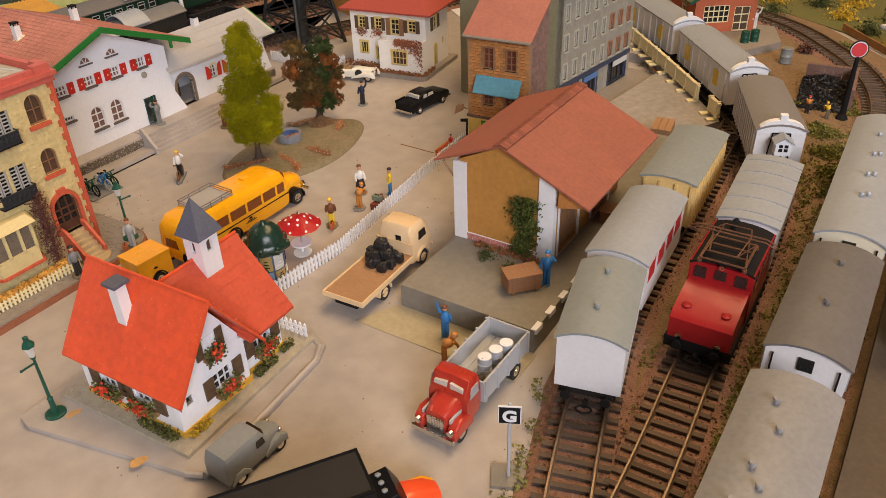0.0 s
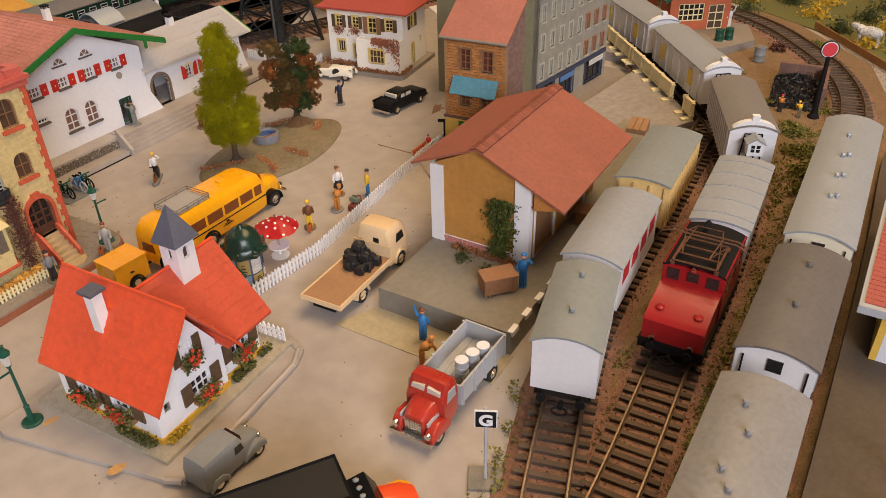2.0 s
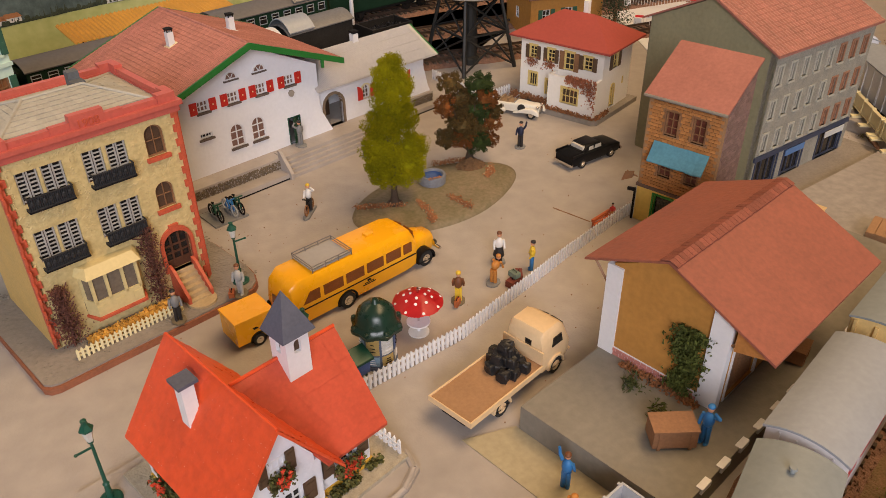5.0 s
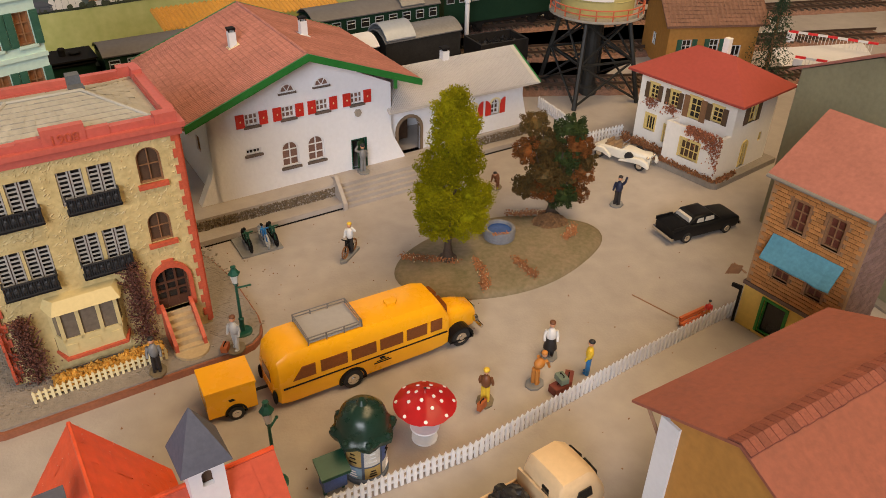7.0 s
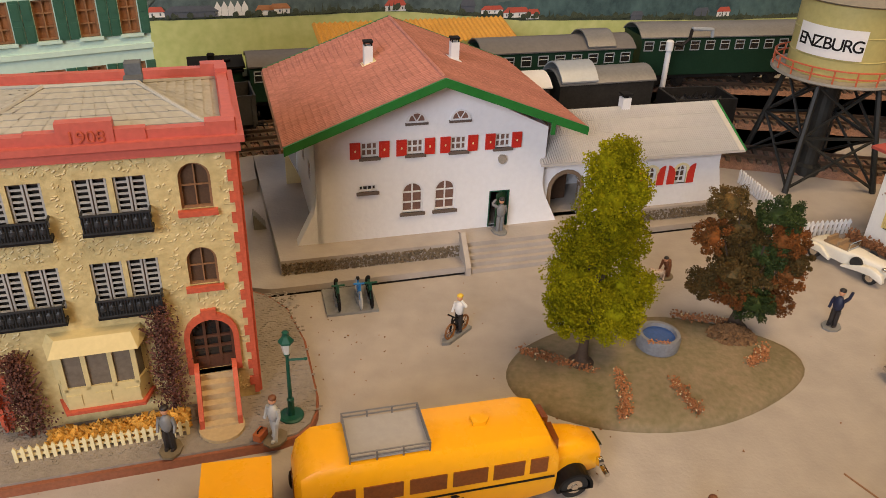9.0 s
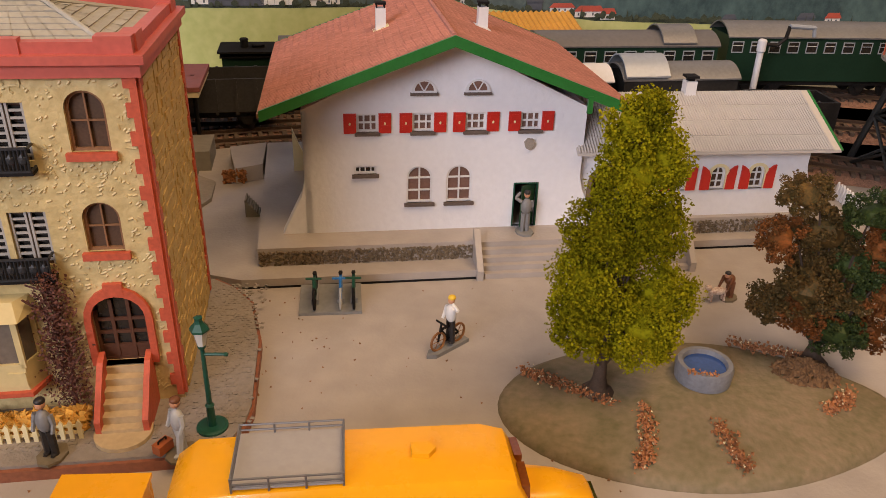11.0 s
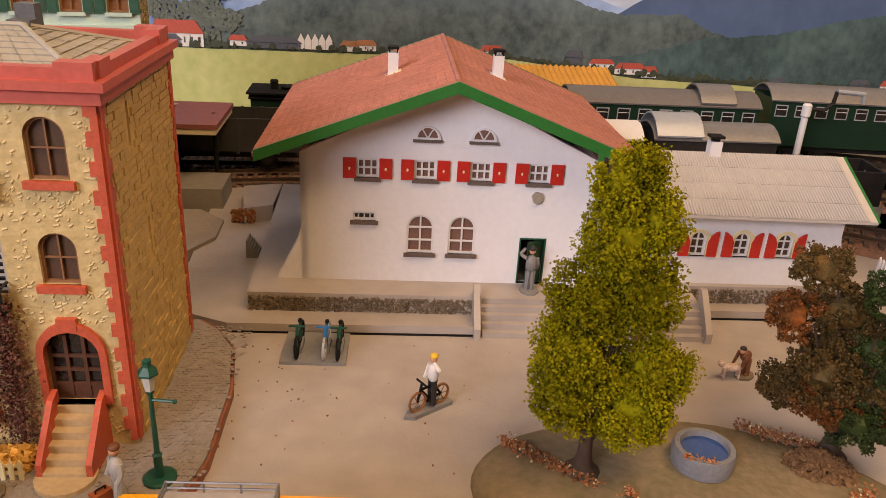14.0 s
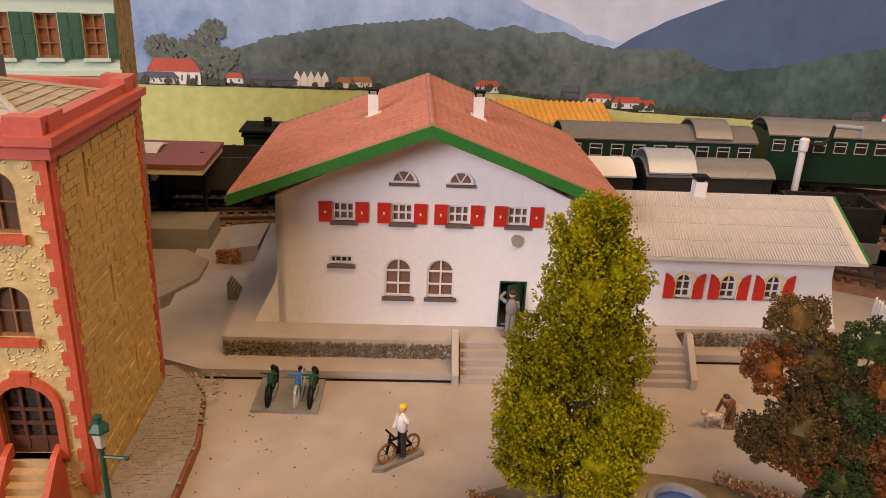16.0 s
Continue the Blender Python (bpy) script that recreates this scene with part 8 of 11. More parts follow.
    spur = printed("printed_green_spur", (0.095, 0.165, 0.17), (0.024, 0.05, 0.06), (0.10, 0.18, 0.23), 80, 150, 110, 0.85)
    fld = mat("printed_meadow", (0.52, 0.53, 0.24), 0.6, vary=0.3, scale=14, stain=(0.40, 0.45, 0.16))
    trees = mat("printed_dark_trees", (0.07, 0.085, 0.055), 0.6, vary=0.6, scale=160, stain=(0.02, 0.028, 0.022))
    sheet("backdrop_sky", [(-700, 420), (900, 420)], 2.0, sky, "printed pale blue sky board")
    sheet("backdrop_cliffs", rough_line([-700, -225, -60, 60, 117, 165, 215, 300, 900], [150, 205, 190, 170, 132, 112, 95, 90, 90], 160, 6, 1.0), 1.4, mt2, "printed pale mountain cliffs")
    sheet("backdrop_mountain", rough_line([150, 214, 250, 290, 360, 428, 560, 900], [60, 92, 112, 128, 146, 158, 175, 165], 90, 3, 4.0), 0.9, mt, "printed blue forested mountain")
    sheet("backdrop_hill", rough_line([-700, -300, -100, -74, -48, -24, 12, 53, 86, 103, 119, 136, 154, 175, 200, 214, 262, 290, 340, 900], [60, 60, 62, 79, 90, 95, 101, 105.5, 109, 103.5, 101.5, 105.5, 101, 100.5, 93, 90.5, 93, 80, 72, 70], 700, 1.6, 7.0, 1.3), 0.45, hill, "printed dark wooded hill")
    sheet("backdrop_spur", rough_line([200, 250, 287, 343, 397, 441, 560, 900], [56, 66, 76, 81, 94, 101.5, 112, 120], 320, 1.4, 9.0, 1.2), 0.2, spur, "printed dark green mountain spur")
    sheet("backdrop_tree_line", rough_line([-700, -131, 11, 120, 234, 458, 900], [57, 56.5, 56, 58, 47, 40, 38], 700, 2.2, 11.0, 1.6), 0.0, trees, "printed line of dark trees and hedges")
    sheet("backdrop_meadow", rough_line([-700, -131, 11, 120, 234, 458, 900], [53, 53, 53.3, 55, 43, 36, 34], 120, 0.5, 13.0), -0.45, fld, "printed green meadow")
    bm = B()
    for u, z, w in ((-94, 82, 15), (-86, 94, 10), (-104, 78, 12), (-125, 80, 13), (-78, 74, 11), (-94, 70, 12), (-122, 68, 9)):
        for k in range(190):
            a = random.uniform(0, 6.28)
            r = w * math.sqrt(random.random()) * random.uniform(0.7, 1.0)
            cu, cz, rr = u + r * math.cos(a), z + r * math.sin(a) * 0.85, random.uniform(0.5, 1.5)
            prism(bm, [(cu + rr * math.cos(q * 0.785) * random.uniform(0.8, 1.2), cz + rr * math.sin(q * 0.785) * random.uniform(0.8, 1.2)) for q in range(8)], -0.9 - k * 0.002, -0.8 - k * 0.002, "y")
        prism(bm, [(u - 1.5, 56), (u + 1.5, 56), (u + 1, z), (u - 1, z)], -0.9, -0.8, "y")
    solid("backdrop_tree", bm, mat("printed_grey_green_tree", (0.17, 0.20, 0.17), 0.6, vary=0.5, scale=200, stain=(0.045, 0.07, 0.07), island=0.35), "printed grey-green round trees", "backdrop", x, y, 0, 18, kind="structure")
    # printed houses
    wh_ = mat("printed_house_white", (0.74, 0.73, 0.72), 0.6, vary=0.1)
    rd = mat("printed_house_red", (0.50, 0.10, 0.07), 0.6, vary=0.2)
    bn = mat("printed_house_brown", (0.42, 0.19, 0.09), 0.6, vary=0.2)
    gy = mat("printed_shed_grey", (0.10, 0.11, 0.14), 0.6, vary=0.2)
    for u, z, w, h, rf in ((-116, 54, 38, 19, rd), (-126, 54, 26, 9, gy), (-72, 56, 12, 8, rd), (-46, 55, 40, 9, gy), (10, 55, 13, 8, bn), (22, 56, 16, 8, bn), (118, 55, 18, 9, rd), (182, 52, 13, 11, gy), (205, 50, 20, 7, rd), (228, 46, 24, 9, rd), (244, 44, 12, 9, rd), (350, 40, 12, 8, gy), (420, 41, 16, 8, gy), (445, 40, 14, 9, rd)):
        bm = B()
        prism(bm, [(u - w / 2, z), (u + w / 2, z), (u + w / 2, z + h * 0.55), (u - w / 2, z + h * 0.55)], -1.4, -1.1, "y")
        hb = solid("backdrop_house", bm, wh_ if rf is not gy else gy, "printed distant white farmhouse", "backdrop", x, y, 0, 18, kind="structure")
        bm = B()
        prism(bm, [(u - w / 2 - 1, z + h * 0.5), (u + w / 2 + 1, z + h * 0.5), (u + w * 0.36, z + h), (u - w * 0.36, z + h)], -1.9, -1.5, "y")
        part("printed_roof", bm, rf, hb)
        for k in range(max(2, int(w / 5))):
            bm = B()
            uu = u - w / 2 + (k + 0.5) * w / max(2, int(w / 5))
            prism(bm, [(uu - 0.6, z + h * 0.15), (uu + 0.6, z + h * 0.15), (uu + 0.6, z + h * 0.38), (uu - 0.6, z + h * 0.38)], -1.55, -1.42, "y")
            part("printed_window", bm, gy, hb)
    for k in range(5):
        u = -26 + k * 5.2
        bm = B()
        prism(bm, [(u - 2.5, 55.5), (u + 2.5, 55.5), (u + 2.5, 62), (u, 67), (u - 2.5, 62)], -1.4, -1.1, "y")
        solid("backdrop_gable", bm, wh_, "printed row of white factory gables", "backdrop", x, y, 0, 18, kind="structure")
    bm = B()
    for k in range(150):
        u = random.uniform(-160, 470)
        z = float(np.interp(u, [-131, 11, 120, 234, 458], [54, 54.5, 56, 45, 38]))
        hh = random.uniform(2, 6.5)
        d = -2.0 - k * 0.003
        if k % 3:
            prism(bm, [(u + hh * 0.5 * math.cos(q * 0.9) * random.uniform(0.7, 1.2), z + hh * 0.5 + hh * 0.5 * math.sin(q * 0.9) * random.uniform(0.7, 1.2)) for q in range(7)], d, d + 0.002, "y")
        else:
            prism(bm, [(u - hh * 0.22, z), (u + hh * 0.22, z), (u + hh * 0.1, z + hh * 0.7), (u, z + hh * 1.5), (u - hh * 0.1, z + hh * 0.7)], d, d + 0.002, "y")
    solid("backdrop_bushes", bm, trees, "printed dark bushes and conifers among the farms", "backdrop", x, y, 0, 18, kind="stuff")
    # raised meadow in front of the board
    bm = B()
    prism(bm, [rear(-600, 330), rear(-600, 232), rear(-260, 215), rear(-100, 240), rear(60, 262), rear(300, 278), rear(800, 250), rear(800, 330)], 0.05, 6)
    bevel(bm, 1.0)
    solid("meadow_strip", bm, M["field"], "strip of green flocked meadow below the backdrop", "meadow", kind="structure")


backdrop()


# ---- railway yard behind the station ----
def bg_wagon(name, label, u, v, l, w, body, roof, top=34, rise=6, turn=18, kind="van", z=7.4):
    x, y = rear(u, v)
    root = thing(name, label, "wagon" if kind != "coach" else "coach", x, y, z, turn)
    running_gear(root, l, 0, kind == "coach")
    bm = B()
    if kind == "gondola":
        for a in ((-l / 2, l / 2, -w / 2, -w / 2 + 1), (-l / 2, l / 2, w / 2 - 1, w / 2), (-l / 2, -l / 2 + 1, -w / 2 + 1, w / 2 - 1), (l / 2 - 1, l / 2, -w / 2 + 1, w / 2 - 1)):
            box(bm, *a, 12.4, top)
        box(bm, -l / 2 + 1, l / 2 - 1, -w / 2 + 1, w / 2 - 1, 12.4, 14)
        part("body", bm, body, root)
        for i in range(9):
            for s in (-1, 1):
                bm = B()
                xx = -l / 2 + 2 + i * (l - 4) / 8
                box(bm, xx - 0.8, xx + 0.8, s * w / 2 - 0.7, s * w / 2 + 0.7, 11, top + 0.3)
                part("stanchion", bm, body, root)
        return root
    box(bm, -l / 2, l / 2, -w / 2, w / 2, 12.4, top)
    part("body", bm, body, root)
    bm = B()
    arch_roof(bm, l, w, top - 0.2, rise)
    part("roof", bm, roof, root, smooth=True)
    if kind == "coach":
        n = int(l // 13)
        for i in range(n):
            xx = -l / 2 + (i + 0.5) * l / n
            bm = B()
            ring(bm, outline(xx, top - 11.5, 8.4, 8, False), outline(xx, top - 10.8, 7.2, 6.6, False), -w / 2 - 0.4, -w / 2 + 0.1)
            rod(bm, (xx - 3.6, -w / 2 - 0.2, top - 6.6), (xx + 3.6, -w / 2 - 0.2, top - 6.6), 0.3, 4)
            f = part("window_frame", bm, M["silver"], root)
            bm = B()
            box(bm, xx - 3.6, xx + 3.6, -w / 2 - 0.15, -w / 2 + 0.1, top - 10.8, top - 4.2)
            part("pane", bm, M["glass"], f)
    return root


dk = mat("very_dark_wagon_paint", (0.03, 0.028, 0.026), 0.5, vary=0.4, scale=80, spec=0.15)
dull = mat("dull_coach_roof", (0.21, 0.205, 0.20), 0.4, metal=0.2, vary=0.2, scale=60)
bg_wagon("open_wagon", "dark grey high-sided open wagon", -62, 172, 96, 30, mat("dark_grey_wagon_boards", (0.04, 0.037, 0.034), 0.6, vary=0.4, scale=80), None, 32, kind="gondola", turn=20)
van("passenger_coach", "blue and ivory coach with white roof at the rear platform", "back", rear(-128, 160), 92, 31, wv, M["white"], 36, 5, windows=7, band=bluec, cat="coach")
bg_wagon("guard_wagon", "dark wagon with raised silver-grey roof section", 228, 150, 74, 29, dk, dull, 34, 7)
bm = B()
arch_roof(bm, 26, 31, 36, 10, 1.0)
x, y = rear(205, 150)
rr = solid("raised_roof", bm, M["silver"], "raised silver roof section of the guard wagon", "roof", x, y, 7.4, 18, smooth=True)
rr.parent = bpy.data.objects["guard_wagon"]
rr.matrix_basis = pose(-23 * MM, 0, 0)
del rr["category"]
bg_wagon("closed_wagon", "small closed wagon with white roof", 156, 147, 52, 28, dk, M["white"], 34, 7)
gc = bg_wagon("green_coach", "dark green passenger coach with humped grey roof", 216, 206, 124, 32, M["wagongreen"], M["roofdark"], 42, 7, kind="coach", turn=17)
bm = B()
arch_roof(bm, 22, 33, 44, 9, 0.8)
part("roof_hump", xf(bm, shift(34, 0, 0)), dull, gc, smooth=True)
bg_wagon("green_coach", "dark green passenger coach with silver roof and framed windows", 372, 218, 150, 33, M["wagongreen"], dull, 44, 8, kind="coach", turn=13)
bg_wagon("green_coach", "dark green passenger coach with grey roof", 62, 218, 150, 32, M["wagongreen"], M["roofdark"], 38, 6, kind="coach", turn=18)
fl = bg_wagon("tank_engine", "small dark green tank engine on the far line", -34, 232, 34, 27, M["wagongreen"], M["matblack"], 31, 3, turn=18)
for px, r, h in ((-3, 2.6, 7), (6, 4.4, 3.5)):
    bm = B()
    lathe(bm, [(r, 33), (r, 33 + h * 0.8), (r * 1.15, 33 + h * 0.85), (r * 0.9, 33 + h)], px, 0, 12)
    part("chimney", bm, M["matblack"], fl)
bm = B()
box(bm, 17.2, 40, -9, 9, 12.4, 25)
bevel(bm, 1.5)
part("side_tank", bm, M["wagongreen"], fl)
bm = B()
box(bm, -19.5, 19.5, -15.5, 15.5, 33, 34.2)
part("cab_roof", bm, M["matblack"], fl)


def canopy(name, label, u0, u1, v0, v1, z, material, wavy=False):
    x, y = rear(u0, v0)
    root = thing(name, label, "canopy", x, y, 0.05, 18)
    w, d = u1 - u0, v1 - v0
    bm = B()
    n = int(w / 4) if wavy else 1
    for i in range(n):
        a, b = w * i / n, w * (i + 1) / n
        if wavy:
            m = (a + b) / 2
            slab_roof(bm, [(a, 0, z), (m, 0, z + 1.6), (m, d, z + 9.6), (a, d, z + 8)], 0.8)
            slab_roof(bm, [(m, 0, z + 1.6), (b, 0, z), (b, d, z + 8), (m, d, z + 9.6)], 0.8)
        else:
            slab_roof(bm, [(0, 0, z), (w, 0, z), (w, d, z), (0, d, z)], 2.5)
    part("canopy_roof", bm, material, root)
    for xx in (w * 0.08, w * 0.36, w * 0.64, w * 0.92):
        bm = B()
        rod(bm, (xx, d / 2, 0), (xx, d / 2, z), 1.3, 8)
        part("post", bm, M["matblack"], root)
    return root


canopy("platform_canopy", "yellow-orange corrugated platform canopy roof", 40, 196, 226, 262, 50, mat("orange_corrugated_roof", (0.62, 0.32, 0.05), 0.6, vary=0.25, scale=60), True)
cn = canopy("small_canopy", "flat red-brown canopy over the end of the platform", -135, -53, 116, 168, 46, mat("red_brown_canopy", (0.26, 0.085, 0.07), 0.55, vary=0.2, scale=40))
bm = B()
box(bm, 0.4, 81.2, 0.4, 51.4, 40.5, 43.4)
part("fascia", bm, M["cream"], cn)
strip("rear_platform", [rear(-140, 132), rear(-50, 132), rear(-50, 104), rear(-140, 104)], 0.05, 15, M["grey"], "grey block-like rear platform", "platform")
strip("rear_path", [rear(-140, 98), rear(-60, 98), rear(-46, 84), rear(-46, 62), rear(-58, 40), rear(-140, 40)], 0.05, 6, M["pave"], "grey path behind the town house", "pavement")
strip("terrace_rear_block", [st(-44, 112), st(-24.5, 118), st(-24.5, 84), st(-38, 78)], 4.25, 12.5, M["ground"], "grey raised rear corner of the terrace", "pavement")
bm = B()
for k in range(7):
    box(bm, *sorted((0, 0.9 * (7 - k))), 0, 9, 4.25 + k * 1.2 - 0.02, 4.25 + (k + 1) * 1.2)
solid("side_steps", bm, M["grey"], "small grey steps at the terrace side", "steps", *st(-29.5, 36), 0, 16.3, kind="structure")
bm = B()
crumbs(bm, 160, lambda: (*st(random.uniform(-44, -33), 79 + random.uniform(-0.6, 0.2)), random.uniform(5, 11.5)), 1.3)
solid("rubble_facing", bm, M["dry"], "yellow-brown rubble facing of the terrace corner", "stone facing", kind="stuff")
bm = B()
prism(bm, [(0, 0), (9, 0), (3, 14), (0, 22)], 0, 3, "y")
solid("side_buttress", bm, M["creamp"], "cream buttress at the station's rear corner", "buttress", *st(-8, 74), 12.2, 16.3, kind="structure")


def water_crane():
    x, y = rear(310, 190)
    root = thing("water_crane", "white and black railway water crane", "water crane", x, y, 0, 18)
    bm = B()
    lathe(bm, [(5, 0), (5, 3), (3, 4), (2.6, 14)], 0, 0, 14)
    part("base", bm, M["matblack"], root)
    bm = B()
    lathe(bm, [(2.2, 13), (2.2, 44), (3, 45), (3, 52), (2, 53)], 0, 0, 14)
    part("column", bm, M["white"], root)
    bm = B()
    for p, q in (((0, 0, 50), (10, -2, 49)), ((10, -2, 49), (15, -3, 54)), ((15, -3, 54), (16, -3, 62))):
        rod(bm, p, q, 1.3, 8)
    part("elbow", bm, M["iron"], root)
    bm = B()
    rod(bm, (16, -3, 62), (34, -4, 61), 1.5, 8)
    rod(bm, (34, -4, 61.5), (35, -4, 55), 1.4, 8)
    part("spout", bm, M["silver"], root)


water_crane()


def coal_bunker():
    x, y = 470, 870
    root = thing("coal_bunker", "dark wooden coal bunker on a stone base", "bunker", x, y, 0.05, 12)
    bm = B()
    box(bm, -26, 26, -16, 16, 0, 12)
    part("base", bm, mat("grey_stone_base", (0.24, 0.215, 0.18), 0.8, vary=0.3, bump=0.4), root)
    for a in ((-24, 24, -15, -13), (-24, 24, 13, 15), (-24, -22, -13, 13), (22, 24, -13, 13)):
        bm = B()
        box(bm, *a, 12, 32)
        part("side_board", bm, M["iron"], root)
    bm = B()
    crumbs(bm, 300, lambda: (random.uniform(-21, 21), random.uniform(-12, 12), 22 + random.gauss(2, 2)), 2.2)
    part("coal", bm, M["coal"], root)


coal_bunker()


def water_tower():
    root = thing("water_tower", "yellow-green water tower on black steel legs", "water tower", 531, 807, 0.05, 4)
    Z = 68
    legs = [(-29, -33), (29, -33), (29, 33), (-29, 33)]
    tops = [(-19, -20), (19, -20), (19, 20), (-19, 20)]
    blk = mat("blackened_steel", (0.028, 0.028, 0.026), 0.5, metal=0.3, vary=0.4, scale=150)
    for a, b in zip(legs, tops):
        bm = B()
        rod(bm, (*a, 0), (*b, Z), 2.0, 6, 1.7)
        part("leg", bm, blk, root)
    def at(i, t):
        return Vector((*legs[i], 0)).lerp(Vector((*tops[i], Z)), t)
    for i in range(4):
        j = (i + 1) % 4
        for t0, t1 in ((0.04, 0.5), (0.5, 0.97)):
            bm = B()
            rod(bm, at(i, t0), at(j, t1), 1.0, 5)
            part("brace", bm, blk, root)
            bm = B()
            rod(bm, at(j, t0), at(i, t1), 1.0, 5)
            part("brace", bm, blk, root)
        bm = B()
        rod(bm, at(i, 0.5), at(j, 0.5), 1.1, 5)
        part("crossbar", bm, blk, root)
    bm = B()
    lathe(bm, [(9, 0), (9, 6), (6.5, 8), (6.5, Z)], 0, 0, 16)
    part("riser_pipe", bm, blk, root)
    bm = B()
    lathe(bm, [(36, Z), (38, Z + 1), (38, Z + 2.6), (30, Z + 2.6)], 0, 0, 36)
    part("gallery_floor", bm, mat("grey_gallery", (0.34, 0.31, 0.26), 0.6, vary=0.2), root)
    yg = mat("yellow_green_tank", (0.46, 0.40, 0.15), 0.5, vary=0.15, scale=40)
    bm = B()
    lathe(bm, [(29, Z + 2.7), (29, Z + 14), (29.5, Z + 14.4), (29, Z + 14.8), (29, Z + 28), (29.5, Z + 28.4), (29, Z + 28.8), (29, Z + 46)], 0, 0, 40)
    part("tank", bm, yg, root, smooth=True)
    bm = B()
    lathe(bm, [(31, Z + 46), (33, Z + 47), (16, Z + 58), (0.5, Z + 66)], 0, 0, 36)
    part("tank_roof", bm, M["grey"], root)
    red = mat("orange_red_railing", (0.55, 0.13, 0.06), 0.5, vary=0.2)
    bm = B()
    for z in (Z + 6.5, Z + 10.5):
        for i in range(36):
            a, b = i * math.pi / 18, (i + 1) * math.pi / 18
            rod(bm, (37 * math.cos(a), 37 * math.sin(a), z), (37 * math.cos(b), 37 * math.sin(b), z), 0.55, 5)
    rl = part("gallery_rail", bm, red, root)
    for i in range(18):
        a = i * math.pi / 9
        bm = B()
        rod(bm, (37 * math.cos(a), 37 * math.sin(a), Z + 2.6), (37 * math.cos(a), 37 * math.sin(a), Z + 10.6), 0.55, 5)
        part("rail_post", bm, red, rl)
    # curved paper sign with the town's name
    bm = B()
    a0, a1 = radians(184), radians(264)
    n = 16
    rows = []
    for r in (29.5, 29.9):
        rows.append([[bm.verts.new((r * math.cos(a0 + (a1 - a0) * i / n), r * math.sin(a0 + (a1 - a0) * i / n), z)) for z in (Z + 15.5, Z + 33)] for i in range(n + 1)])
    for i in range(n):
        bm.faces.new((rows[1][i][0], rows[1][i + 1][0], rows[1][i + 1][1], rows[1][i][1]))
        bm.faces.new((rows[0][i][0], rows[0][i][1], rows[0][i + 1][1], rows[0][i + 1][0]))
        bm.faces.new((rows[0][i][1], rows[1][i][1], rows[1][i + 1][1], rows[0][i + 1][1]))
        bm.faces.new((rows[0][i][0], rows[0][i + 1][0], rows[1][i + 1][0], rows[1][i][0]))
    sg = part("name_sign", bm, mat("white_paper", (0.75, 0.73, 0.70), 0.7, vary=0.04), root, "white paper sign with black capitals")
    word = "ENZBURG"
    for i, ch in enumerate(word):
        cu = bpy.data.curves.new("letter", "FONT")
        cu.body, cu.size, cu.extrude, cu.align_x = ch, 10 * MM, 0.1 * MM, "CENTER"
        cu.offset = 0.0001
        o = new("letter", cu)
        a = a0 + (a1 - a0) * (i + 0.7) / (len(word) + 0.4)
        o.matrix_basis = Matrix.Translation((30.05 * MM * math.cos(a), 30.05 * MM * math.sin(a), (Z + 20.5) * MM)) @ Matrix.Rotation(a + math.pi / 2, 4, "Z") @ Matrix.Rotation(math.pi / 2, 4, "X")
        o.parent = sg
        cu.materials.append(M["matblack"])


water_tower()


def far_cottage(x, y, turn, label, wall_m, roof_m, w=80, d=60, h=42, rise=26):
    root = thing("far_house", label, "house", x, y, 0.05, turn)
    bm = B()
    wall(bm, 0, w, 0, h, 3, [(18, 16, 9, 12, False), (44, 16, 9, 12, False), (66, 2, 9, 20, False)])
    part("front_wall", bm, wall_m, root)
    for h_ in ((18, 16, 9, 12), (44, 16, 9, 12), (66, 2, 9, 20)):
        window(root, Matrix.Identity(4), *h_, M["white"], M["glass"], 2, 2, shut=mat("dark_green_shutter", (0, 0, 0)) if h_[0] < 60 else None)
    for xx, m in ((w, shift(w, 0, 0, 90)), (0, shift(0, d, 0, -90))):
        bm = B()
        wall(bm, 3.01, d - 0.01 if xx else d - 3.01, 0, h, 3, [(30, 14, 9, 12, False)], (d / 2, h + rise - 4))
        part("end_wall", xf(bm, m), wall_m, root)
        window(root, m, 30, 14, 9, 12, M["white"], M["glass"], 2, 2)
    bm = B()
    box(bm, 3.05, w - 3.05, d - 3, d, 0, h)
    part("rear_wall", bm, wall_m, root)
    for s in (-1, 1):
        yy = -7 if s < 0 else d + 7
        z0 = h - 4
        bm = B()
        slab_roof(bm, [(-6, yy, z0), (w + 6, yy, z0), (w + 6, d / 2, h + rise), (-6, d / 2, h + rise)], 1.4)
        part("roof_slope", bm, roof_m, root)
        bm = B()
        p = [(-6, yy, z0), (w + 6, yy, z0), (w + 6, d / 2, h + rise), (-6, d / 2, h + rise)]
        if s > 0:
            p = [p[1], p[0], p[3], p[2]]
        tiles(bm, *p, 22, 12, 0.5, 0.06, 0.4)
        tagged(part("roof_tiles", bm, roof_m, root), kind="stuff")
    return root


bt = mat("brown_tile_roof", (0.20, 0.10, 0.065), 0.65, vary=0.3, scale=80, island=0.2)
far_cottage(622, 840, -8, "ochre house with brown tiled roof beyond the square", M["ochre"], bt, 84, 62, 46)
far_cottage(905, 800, 10, "brown timber house beyond the level crossing", M["wood"], bt, 70, 54, 30)


